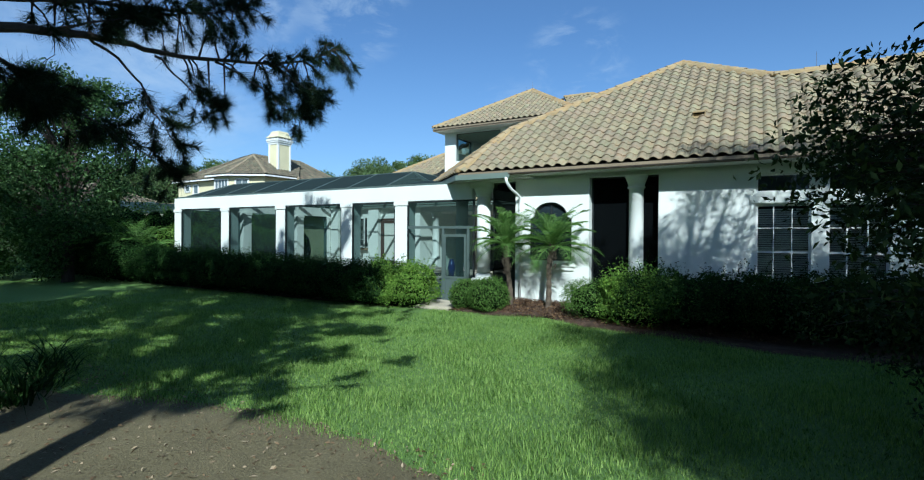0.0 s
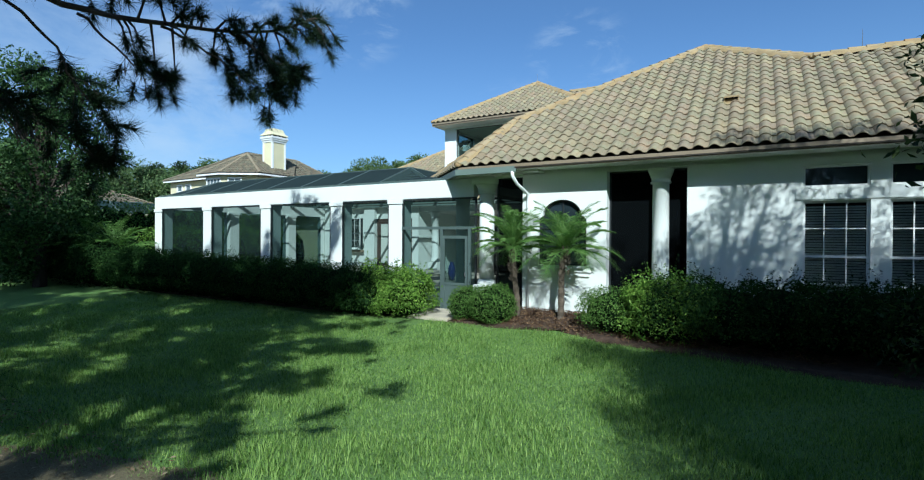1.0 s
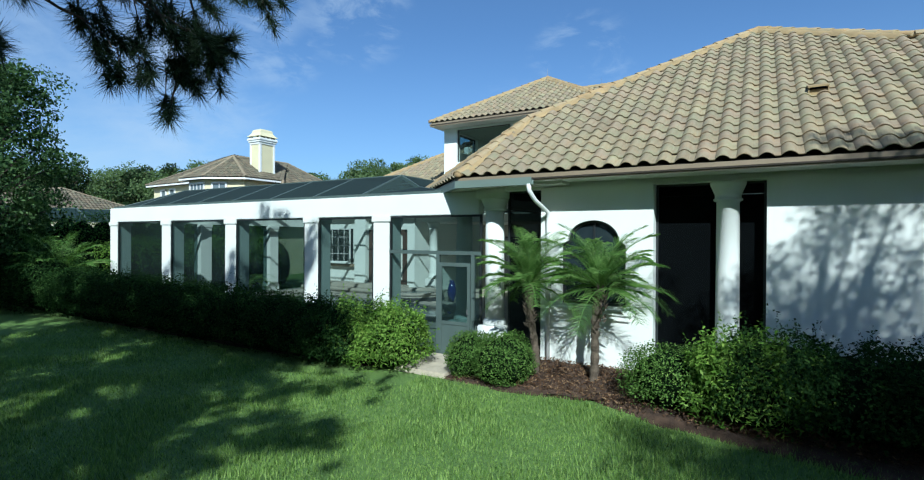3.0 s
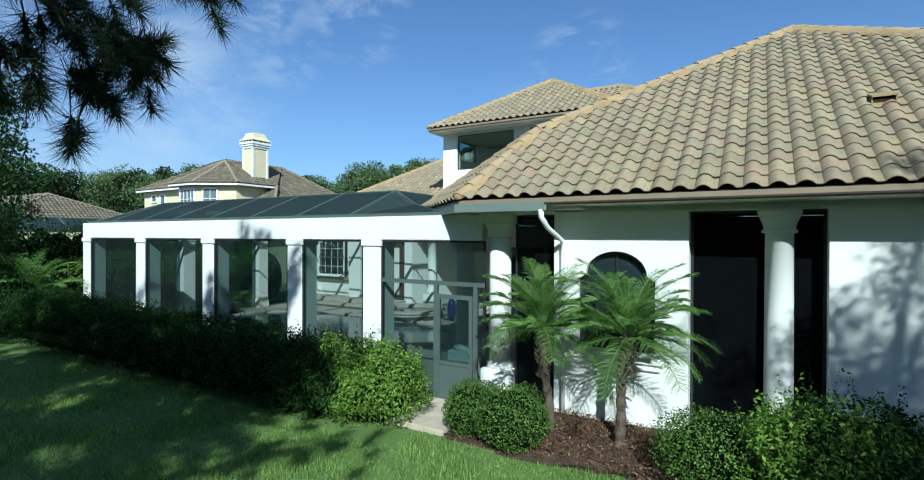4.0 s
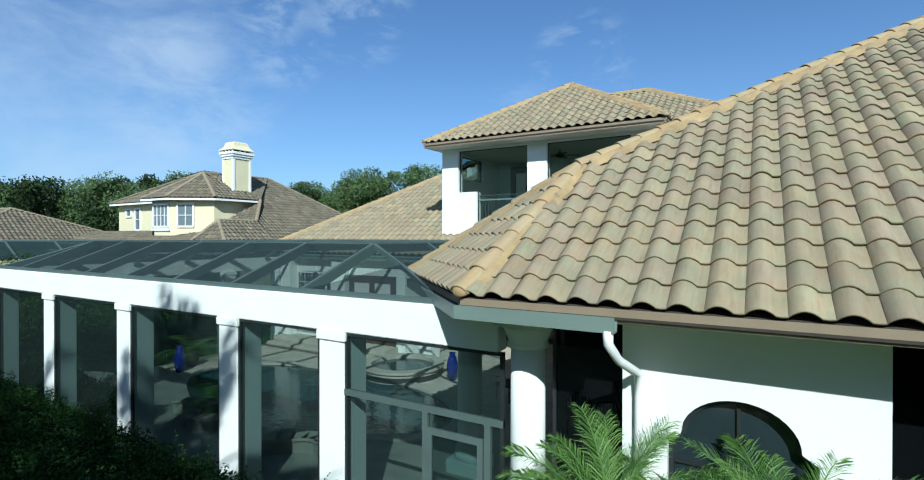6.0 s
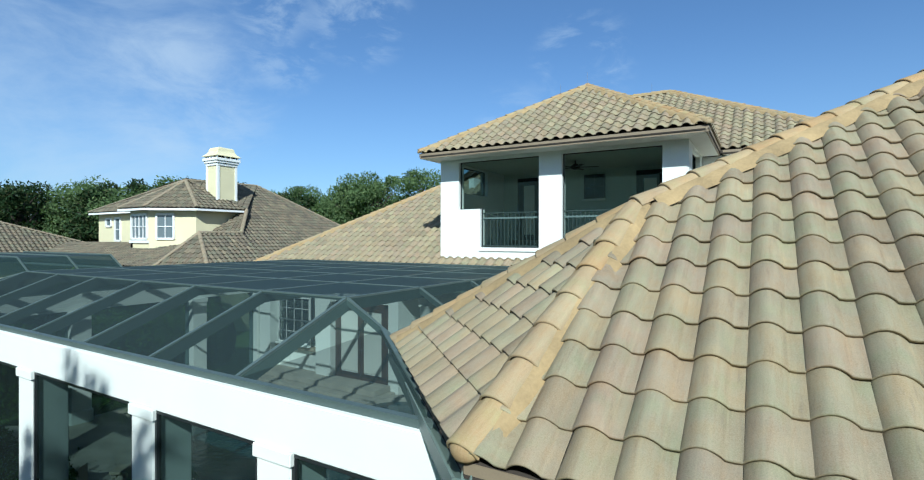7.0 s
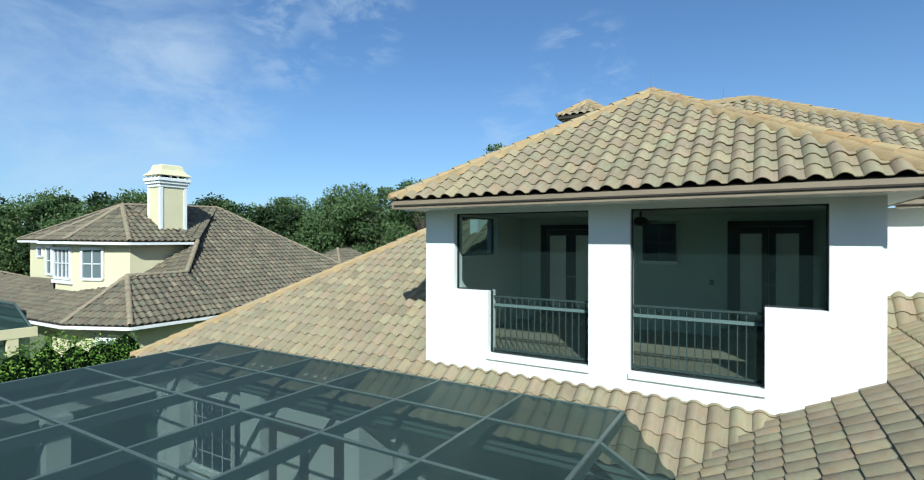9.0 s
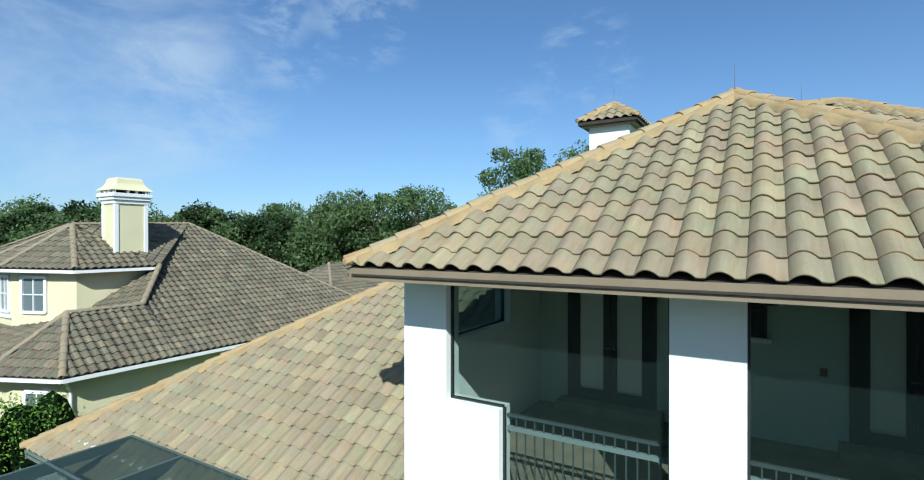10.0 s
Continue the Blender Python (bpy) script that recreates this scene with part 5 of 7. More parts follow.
# low curved planter wall
bm = bmesh.new()
sheet(bm, (-17.2, 12.9, 0.30), (-12.6, 12.9, 0.30), (-12.6, 13.9, 0.30), (-14.5, 14.2, 0.30), (-17.2, 13.9, 0.30))
tagged(part("planter_soil", bm, M_MULCH, None), "dark mulch in the planter by the pool", "mulch", kind="structure")
bm = bmesh.new()
pw = [(-16.9 + 0.5 * k, 13.9 + 0.45 * math.sin(k * 0.8), 0) for k in range(9)]
for a, b in zip(pw, pw[1:]):
    bar(bm, (a[0], a[1], 0.42), (b[0], b[1], 0.42), 0.3, 0.52)
tagged(part("planter_wall", bm, M_DECK, None), "low curved stone planter wall by the pool", "planter wall", kind="structure")

bm = bmesh.new()
cap = bmesh.new()
rim = [Vector((-12.7 + 0.22 * k, 14.35 + 0.32 * math.sin(0.62 * k + 0.4) - 0.004 * k, 0)) for k in range(30)]
for a, b in zip(rim, rim[1:]):
    e = (b - a).normalized() * 0.03
    bar(bm, a + Vector((0, 0, 0.28)) - e, b + Vector((0, 0, 0.28)) + e, 0.24, 0.28)
    bar(cap, a + Vector((0, 0, 0.45)) - e, b + Vector((0, 0, 0.45)) + e, 0.36, 0.06)
wall_low = part("pool_wall", bm, M_DECK, None)
tagged(wall_low, "low curved stone wall along the near side of the pool", "pool wall", kind="structure")
part("coping", cap, M_CONC, wall_low)
hung_window(-16.4, -14.8, 1.5, 3.15, 21.53, 4, 2, M_TRIMW, True, name="lanai_window")
french_doors(-13.75, -11.5, 0.56, 3.1, 21.85, wood=M_WOOD)
bm = bmesh.new()
box(bm, -16.6, -14.55, 21.62, 21.86, 1.28, 1.42, 0.02)
hpart("lanai_window_sill", bm, M_FASCIA)
for q in ((-17.24, -16.68, 21.45, 21.848, 0.16, 3.7), (-14.5, -13.8, 21.6, 21.848, 0.55, 3.7)):
    bm = bmesh.new()
    box(bm, *q)
    hpart("wall_pilaster", bm, M_STUCCO)


def vase(name, x, y, z, h, material, label):
    bm = bmesh.new()
    p = [(0.10, 0), (0.13, 0.03), (0.2, 0.35), (0.21, 0.55), (0.15, 0.82), (0.10, 0.9), (0.13, 1.0), (0.10, 1.0), (0.08, 0.9)]
    lathe(bm, [(r * h, k * h) for r, k in p], (0, 0, 0), 20)
    ob = part(name, bm, material, None, "", True)
    ob.location = (x, y, z)
    return tagged(ob, label, "vase")


vase("vase", -16.3, 16.65, 0.16, 0.85, M_VASE, "tall cobalt blue glazed vase on the deck")
vase("vase", -8.2, 20.4, 0.16, 0.85, M_VASE, "tall cobalt blue glazed vase on the deck")


def lanai_chair():
    ch = thing("lanai_chair", "dark metal lanai armchair", "chair", group="chairs in the lanai")
    for x, y in ((-0.24, -0.24), (0.24, -0.24), (-0.24, 0.24), (0.24, 0.24)):
        bm = bmesh.new()
        tube(bm, [(x, y, 0), (x * 0.95, y * 0.95, 0.42)], [0.016, 0.016], 8)
        part("leg", bm, M_CANE, ch)
    bm = bmesh.new()
    box(bm, -0.27, 0.27, -0.27, 0.27, 0.40, 0.46, 0.02)
    part("seat", bm, M_CANE, ch)
    bm = bmesh.new()
    tube(bm, [(-0.26, 0.25, 0.42), (-0.27, 0.33, 0.75), (-0.18, 0.36, 0.98), (0.18, 0.36, 0.98), (0.27, 0.33, 0.75), (0.26, 0.25, 0.42)], [0.016] * 6, 8)
    for k in range(-3, 4):
        tube(bm, [(k * 0.07, 0.27, 0.45), (k * 0.07, 0.35, 0.96)], [0.007, 0.007], 6)
    part("backrest", bm, M_CANE, ch)
    for s in (-1, 1):
        bm = bmesh.new()
        tube(bm, [(s * 0.26, -0.24, 0.42), (s * 0.28, -0.22, 0.64), (s * 0.28, 0.30, 0.66)], [0.014] * 3, 8)
        part("armrest", bm, M_CANE, ch)
    return ch


c0 = lanai_chair()
c0.matrix_basis = pose(-3.6, 18.4, 0.16, 0, 0, 200)
copy_thing(c0, pose(-2.6, 19.3, 0.16, 0, 0, 110))
copy_thing(c0, pose(-2.6, 17.4, 0.16, 0, 0, 30))
copy_thing(c0, pose(-5.9, 19.6, 0.16, 0, 0, 250))



def potted_plant(x, y, r, h, n, length, seed):
    """A dark bowl pot with arching feathery leaves."""
    rng = np.random.default_rng(seed)
    p = thing("potted_plant", "small palm in a dark round pot on the deck", "plant", (x, y, 0.16))
    bm = bmesh.new()
    lathe(bm, [(0.01, 0), (r * 0.65, 0), (r * 0.95, h * 0.45), (r, h * 0.85), (r * 1.08, h * 0.95), (r * 1.08, h), (r * 0.9, h), (r * 0.85, h * 0.85), (0.01, h * 0.85)], (0, 0, 0), 24)
    part("pot", bm, M_POT, p, smooth=True)
    for k in range(n):
        a, ang = 2.399 * k, rng.uniform(0.5, 1.3)
        out, side = Vector((math.cos(a), math.sin(a), 0)), Vector((-math.sin(a), math.cos(a), 0))
        q, vs, fs = Vector((0, 0, h * 0.85)), [], []
        for s in range(16):
            d = (out * math.cos(ang) + Vector((0, 0, math.sin(ang))))
            q = q + d * length / 16
            ang -= 0.12
            if s < 2:
                continue
            for sg in (-1, 1):
                tip = (d * 0.8 + side * sg - Vector((0, 0, 0.25))).normalized() * length * 0.3 * math.sin(math.pi * (s + 1) / 18)
                b = len(vs)
                vs += [q - d * 0.012, q + d * 0.012, q + tip]
                fs.append((b, b + 1, b + 2))
        mesh_object("frond", vs, fs, M_PALM, p)


potted_plant(-11.45, 14.55, 0.27, 0.42, 13, 0.95, 5)
potted_plant(-16.75, 17.3, 0.26, 0.45, 14, 1.5, 6)
# entrance pad
bm = bmesh.new()
box(bm, -3.75, -2.55, 10.95, 12.33, 0.05, 0.21, 0.02)
tagged(part("entrance_pad", bm, M_CONC, None), "pale concrete pad at the screen door", "pad", kind="structure")


# ---- planting ----
def leaves(points, normals, size, rng, spread=0.8, narrow=0.5):
    """Folded diamond leaves at the points, roughly facing the normals: vertices and faces."""
    p, nr = np.asarray(points, float), np.asarray(normals, float)
    n = len(p)
    nr = nr + rng.normal(0, spread, (n, 3))
    nr /= np.linalg.norm(nr, axis=1, keepdims=True) + 1e-9
    t = rng.normal(0, 1, (n, 3))
    t -= nr * (t * nr).sum(1, keepdims=True)
    t /= np.linalg.norm(t, axis=1, keepdims=True) + 1e-9
    s = np.cross(nr, t)
    L = size * rng.uniform(0.6, 1.35, (n, 1))
    v = np.stack([p, p + t * L * 0.5 + s * L * narrow / 2 + nr * L * 0.08, p + t * L, p + t * L * 0.5 - s * L * narrow / 2 + nr * L * 0.08], 1).reshape(-1, 3)
    f = np.arange(4 * n).reshape(n, 4)
    return v, f


def fast_mesh(name, v, f, material, parent=None, label="", smooth=False):
    """A mesh from arrays of vertices and of faces with the same number of corners."""
    me = bpy.data.meshes.new(name)
    k = f.shape[1]
    me.vertices.add(len(v))
    me.vertices.foreach_set("co", np.ascontiguousarray(v, np.float32).ravel())
    me.loops.add(f.size)
    me.loops.foreach_set("vertex_index", np.ascontiguousarray(f, np.int32).ravel())
    me.polygons.add(len(f))
    me.polygons.foreach_set("loop_start", np.arange(0, f.size, k, dtype=np.int32))
    me.update(calc_edges=True)
    me.materials.append(material)
    if smooth:
        me.shade_smooth()
    ob = new(name, me)
    if parent is not None:
        ob.parent = parent
    if label:
        ob["label"] = label
    return ob


def blob_points(rng, centre, radii, n, hollow=0.55, flat_bottom=None):
    d = rng.normal(0, 1, (n, 3))
    d /= np.linalg.norm(d, axis=1, keepdims=True)
    r = rng.uniform(hollow, 1.0, (n, 1)) ** 0.5
    p = d * r
    return p * np.array(radii) + np.array(centre), d


def core_blob(bm, centre, radii, seed=0, rough=0.15, sub=2):
    r = bmesh.ops.create_icosphere(bm, subdivisions=sub, radius=1.0)
    for v in r["verts"]:
        k = 1 + rough * noise.noise(v.co * 2.3 + Vector((seed, seed * 1.7, 0)))
        v.co = Vector((v.co.x * radii[0] * k + centre[0], v.co.y * radii[1] * k + centre[1], v.co.z * radii[2] * k + centre[2]))


def hedge(name, x0, x1, y0, y1, top, count, leaf, material, label, seed, wave=0.18, sprigs=0, ground=0.1, slant=0.0, lump=0.10, narrow=0.5, rise=0.0):
    """A clipped or loose hedge: a core coloured as inner shade and many leaves over it, with sprigs above."""
    rng = np.random.default_rng(seed)
    h = thing(name, label, "hedge", ((x0 + x1) / 2, (y0 + y1) / 2, ground))
    ox, oy = (x0 + x1) / 2, (y0 + y1) / 2
    bm = bmesh.new()
    step = 0.9
    nb = max(1, int((x1 - x0) / step))
    lumps = []
    for k in range(nb + 1):
        cx = x0 + 0.45 + (x1 - x0 - 0.9) * k / max(1, nb)
        cz = top * (1 + wave * noise.noise((cx * 0.7, seed, 0)) + rise * (x1 - cx) / (x1 - x0))
        lumps.append((cx, cz))
        core_blob(bm, (cx - ox, slant * (cx - ox), cz * 0.45), (0.62, (y1 - y0) / 2 * 0.74, cz * 0.44), seed + k)
    part("hedge_shade_core", bm, M_CORE, h)
    n = count
    k = rng.integers(0, len(lumps), n)
    cx = np.array([l[0] for l in lumps])[k]
    cz = np.array([l[1] for l in lumps])[k]
    d = rng.normal(0, 1, (n, 3))
    d[:, 2] = np.abs(d[:, 2]) * 0.9 - 0.35
    d /= np.linalg.norm(d, axis=1, keepdims=True)
    d = np.sign(d) * np.abs(d) ** 0.75
    r = rng.uniform(0.86, 1.10, n)
    u = np.stack([cx + d[:, 0] * 0.75, d[:, 1] * (y1 - y0) / 2, cz * d[:, 2] * 0.5], 1)
    r = r * (1 + lump * (np.sin(u[:, 0] * 6.1 + 2.0 * np.sin(u[:, 2] * 5.0 + seed)) + np.sin(u[:, 1] * 7.3 + u[:, 2] * 6.7 + 1.5 * np.sin(u[:, 0] * 4.0)) + 0.7 * np.sin(u[:, 2] * 11.0 + u[:, 0] * 9.0)) / 2.7)
    p = np.stack([cx - ox + d[:, 0] * 0.75 * r, d[:, 1] * (y1 - y0) / 2 * r + slant * (cx - ox), cz * 0.46 + d[:, 2] * cz * 0.52 * r], 1)
    p[:, 2] = np.maximum(p[:, 2], 0.02)
    d[:, 2] += 0.35
    v, f = leaves(p, d, leaf, rng, 0.8, narrow)
    if sprigs:
        for _ in range(sprigs):
            i = rng.integers(0, n)
            base = p[i].copy()
            if d[i, 2] < 0.2:
                continue
            up = np.array([rng.normal(0, 0.35), rng.normal(0, 0.35), 1.0])
            L = rng.uniform(0.12, 0.42)
            q = base + up * np.linspace(0, L, 14)[:, None]
            a, b = leaves(q, np.tile(up, (14, 1)), leaf * 0.85, rng, 1.2)
            f = np.concatenate([f, b + len(v)])
            v = np.concatenate([v, a])
    fast_mesh("foliage", v, f, material, h)
    return h


hedge("hedge", -17.6, -4.6, 10.05, 11.75, 1.32, 86000, 0.055, M_HEDGE, "long dense dark green hedge in front of the enclosure", 1, sprigs=520, rise=0.22)
hedge("hedge", 2.2, 9.4, 10.2, 11.95, 1.24, 52000, 0.055, M_HEDGE, "loose dark green hedge along the white wall", 2, sprigs=560, ground=0.2)
hedge("shrub", -5.0, -3.5, 10.40, 11.75, 1.22, 15000, 0.075, M_BRIGHT, "bright green loose shrub beside the entrance pad", 3, 0.1, 260, lump=0.22, narrow=0.33)
hedge("shrub", -6.1, -4.8, 10.3, 11.6, 1.02, 9000, 0.07, M_HEDGE, "dark green loose shrub beside the bright one", 4, 0.1, 140, lump=0.22, narrow=0.36)
hedge("shrub", 0.95, 2.0, 10.5, 11.55, 0.92, 9000, 0.035, M_BOX, "clipped round green shrub", 6, 0.05, 0, 0.25, lump=0.05, narrow=0.6)
hedge("shrub", 1.8, 2.9, 10.35, 11.4, 1.12, 8500, 0.07, M_BRIGHT, "bright green loose shrub at the hedge end", 7, 0.1, 220, 0.2, lump=0.22, narrow=0.33)


def boxwood(x, y, r, h, seed):
    b = thing("boxwood", "clipped round boxwood ball", "shrub", (x, y, ground_z(x, y)), "boxwood pair")
    bm = bmesh.new()
    # core in the colour of the shade within the ball
    core_blob(bm, (0, 0, h * 0.48), (r * 0.92, r * 0.92, h * 0.5), seed)
    part("shrub_shade_core", bm, M_CORE, b)
    rng = np.random.default_rng(seed)
    n = 9500
    d = rng.normal(0, 1, (n, 3))
    d /= np.linalg.norm(d, axis=1, keepdims=True)
    lump = 1 + 0.06 * (np.sin(d[:, :1] * 7 + seed) + np.sin(d[:, 1:2] * 8 + d[:, 2:] * 5)) + 0.04 * np.sin(d[:, 2:] * 13 + d[:, :1] * 9)
    p = d * np.array([r, r, h * 0.53]) * lump * rng.uniform(0.88, 1.09, (n, 1)) + np.array([0, 0, h * 0.5])
    p[:, 2] = np.maximum(p[:, 2], 0.03)
    v, f = leaves(p, d, 0.036, rng, 0.9, 0.5)
    fast_mesh("foliage", v, f, M_BOX, b)


boxwood(-2.15, 11.25, 0.47, 0.80, 11)
boxwood(-1.38, 11.05, 0.53, 0.84, 12)


def palm(x, y, lean, height, seed, fronds=30, length=1.15):
    """A pygmy date palm: rough curved trunk, arching feather fronds."""
    rng = np.random.default_rng(seed)
    z0 = ground_z(x, y) + 0.03
    p = thing("palm", "small date palm with a rough trunk and arching feathery fronds", "palm tree", (x, y, z0), "palms by the arched window")
    bm = bmesh.new()
    pts, rad = [], []
    for k in range(16):
        f = k / 15
        pts.append((lean[0] * f ** 1.6 + 0.02 * math.sin(7 * f), lean[1] * f, height * f))
        rad.append((0.075 - 0.02 * f + 0.055 * max(0, f - 0.55)) * (1 + 0.13 * (-1) ** k))
    tube(bm, pts, rad, 10)
    part("trunk", bm, M_PALMBARK, p)
    bm = bmesh.new()
    top = Vector(pts[-1])
    for k in range(60):
        a, h = rng.uniform(0, 6.28), rng.uniform(-0.75, 0.05)
        q = top + Vector((math.cos(a) * 0.07 + lean[0] * h * 0.4 / max(height, 0.1), math.sin(a) * 0.07, h))
        tube(bm, [q, q + Vector((math.cos(a) * 0.06, math.sin(a) * 0.06, 0.07))], [0.018, 0.004], 4)
    tagged(part("leaf_stub_rough", bm, M_PALMBARK, p), kind="stuff")
    for k in range(fronds):
        a = 2.399 * k + rng.uniform(-0.2, 0.2)
        rise = 1.50 - 1.60 * (k / fronds) ** 1.15 + rng.uniform(-0.14, 0.14)
        L = length * rng.uniform(0.8, 1.1)
        out = Vector((math.cos(a), math.sin(a), 0))
        side = Vector((-math.sin(a), math.cos(a), 0))
        mid = []
        pos = top.copy()
        ang = rise
        for s in range(13):
            mid.append(pos.copy())
            pos = pos + (out * math.cos(ang) + Vector((0, 0, math.sin(ang)))) * (L / 12)
            ang -= 0.045 + 0.10 * s / 12
        vs, fs = [], []
        n = 68
        for s in range(n):
            f = 0.10 + 0.90 * s / (n - 1)
            i = min(11, int(f * 12))
            q = mid[i].lerp(mid[i + 1], f * 12 - i)
            d = (mid[i + 1] - mid[i]).normalized()
            ll = rng.uniform(0.19, 0.25) * L * math.sin(math.pi * (0.14 + 0.80 * f)) ** 0.6 + 0.03
            for sg in (-1, 1):
                way = (d * rng.uniform(0.7, 1.0) + side * sg * 0.85 + Vector((0, 0, rng.uniform(0.0, 0.45)))).normalized()
                w = d * 0.0034
                b = len(vs)
                m2 = q + way * ll * 0.55
                vs += [q - w, q + w, m2 + w, m2 + way * ll * 0.45 - Vector((0, 0, rng.uniform(0.10, 0.34) * ll)), m2 - w]
                fs.append((b, b + 1, b + 2, b + 3, b + 4))
        bm = bmesh.new()
        tube(bm, mid, [0.012 - 0.009 * s / 12 for s in range(13)], 5)
        fr = part("frond", bm, M_PALM, p)
        tagged(mesh_object("leaflet_fan", vs, fs, M_PALM, fr), kind="stuff")


palm(-1.0, 11.55, (-0.12, -0.05), 1.60, 21, 36, 1.18)
palm(0.05, 11.55, (0.12, -0.05), 1.60, 22, 38, 1.27)


# ---- trees ----
def crown_leaves(rng, clumps, per, leaf, narrow=0.5):
    ps, ds = [], []
    for c, r in clumps:
        p, d = blob_points(rng, c, r, per, 0.25)
        ps.append(p)
        ds.append(d)
    return leaves(np.concatenate(ps), np.concatenate(ds), leaf, rng, 0.9, narrow)


def tree(name, x, y, height, crown, seed, label, material, leaf=0.14, clumps=26, per=170, trunk=0.2, crown_low=0.35, z=None, bark=M_BARK, squash=0.35):
    """Tapered trunk, limbs to every clump, crown of many leaves in uneven clumps."""
    rng = np.random.default_rng(seed)
    z0 = ground_z(x, y) if z is None else z
    t = thing(name, label, "tree", (x, y, z0))
    cs = []
    for k in range(clumps):
        a = rng.uniform(0, 2 * math.pi)
        f = rng.uniform(crown_low, 1.0)
        env = crown * (math.sin(math.pi * min(0.98, max(0.08, (f - crown_low) / (1.05 - crown_low)))) ** 0.55)
        rr = env * rng.uniform(0.25, 1.0) ** 0.6
        r = crown * rng.uniform(0.2, 0.42)
        cs.append(((math.cos(a) * rr, math.sin(a) * rr, height * f - r * 0.3), (r, r, r * (0.6 + squash * rng.uniform(0, 1)))))
    bm = bmesh.new()
    top = height * 0.72
    tube(bm, [(0, 0, -0.1), (0.03, 0.02, height * 0.2), (-0.04, 0.05, height * 0.45), (0.02, 0, top)], [trunk * 1.25, trunk, trunk * 0.75, trunk * 0.3], 10)
    part("trunk", bm, bark, t)
    bm = bmesh.new()
    for c, r in cs:
        f = min(0.95, max(0.3, c[2] / height - 0.18))
        b = Vector((0, 0, height * f * 0.8))
        e = Vector(c)
        tube(bm, [b, b.lerp(e, 0.5) + Vector((0, 0, 0.05 * height)), e], [trunk * 0.32, trunk * 0.2, trunk * 0.06], 5)
    part("limb_work", bm, bark, t)
    v, f = crown_leaves(rng, cs, per, leaf)
    fast_mesh("crown", v, f, material, t)
    return t


# far trees behind the houses
def tree_belt():
    """Oaks and magnolias in an uneven belt behind the houses."""
    rng = np.random.default_rng(90)
    spots = [(-62, 36, 10.3, 3.6, 1), (-55, 41, 11.4, 4.6, 0), (-62, 62, 11.2, 3.8, 1), (-52, 61, 10.3, 3.2, 1), (-41, 56, 13.0, 5.0, 0), (-35, 58, 12.8, 5.0, 0), (-20, 60, 15.6, 5.5, 0), (-26.0, 60, 16.3, 4.6, 0), (-72, 40, 10.6, 4.6, 1), (-80, 36, 10.2, 5.0, 1)]
    for k in range(34):
        a = radians(34 + 52 * (k + rng.uniform(-0.3, 0.3)) / 33)
        d = rng.uniform(62, 88)
        spots.append((-2 - d * math.sin(a), 10 + d * math.cos(a), rng.uniform(9.4, 12.4), rng.uniform(4.2, 6.0), 0 if rng.uniform() < 0.72 else 1))
    for k, (x, y, h, c, dark) in enumerate(spots):
        if dark and not 0.66 < math.atan2(-5.8 - x, y - 17.2) < 0.80:
            tree("magnolia_tree", x, y, h, c * 0.85, 100 + k, "dark glossy magnolia tree behind the houses", M_MAGNOLIA, 0.36, 44, 240, 0.25, 0.1, 0.0)
        else:
            over_street = 0.66 < math.atan2(-5.8 - x, y - 17.2) < 0.84
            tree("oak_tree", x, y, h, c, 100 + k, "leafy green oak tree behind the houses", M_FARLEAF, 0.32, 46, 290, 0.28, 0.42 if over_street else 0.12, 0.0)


tree_belt()

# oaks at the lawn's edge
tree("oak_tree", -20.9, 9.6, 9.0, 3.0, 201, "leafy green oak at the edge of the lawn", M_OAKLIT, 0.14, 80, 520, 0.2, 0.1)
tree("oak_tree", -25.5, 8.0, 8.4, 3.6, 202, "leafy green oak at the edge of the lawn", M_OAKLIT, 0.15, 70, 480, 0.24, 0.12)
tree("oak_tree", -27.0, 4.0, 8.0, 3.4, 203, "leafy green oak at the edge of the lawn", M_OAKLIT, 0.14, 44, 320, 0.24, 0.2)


def needle_tufts(rng, tips, per=110, length=(0.15, 0.27)):
    """Thin needles spraying from every twig end."""
    P, D = [], []
    for e, d in tips:
        dd = rng.normal(0, 0.7, (per, 3)) + np.array(d) * 0.75
        dd /= np.linalg.norm(dd, axis=1, keepdims=True)
        P.append(np.array(e) - np.array(d) * rng.uniform(0, 0.22, (per, 1)))
        D.append(dd * rng.uniform(*length, (per, 1)))
    P, D = np.concatenate(P), np.concatenate(D)
    s = np.cross(D, rng.normal(0, 1, D.shape))
    s /= np.linalg.norm(s, axis=1, keepdims=True)
    v = np.stack([P - s * 0.004, P + s * 0.004, P + D], 1).reshape(-1, 3)
    return v, np.arange(len(v)).reshape(-1, 3)


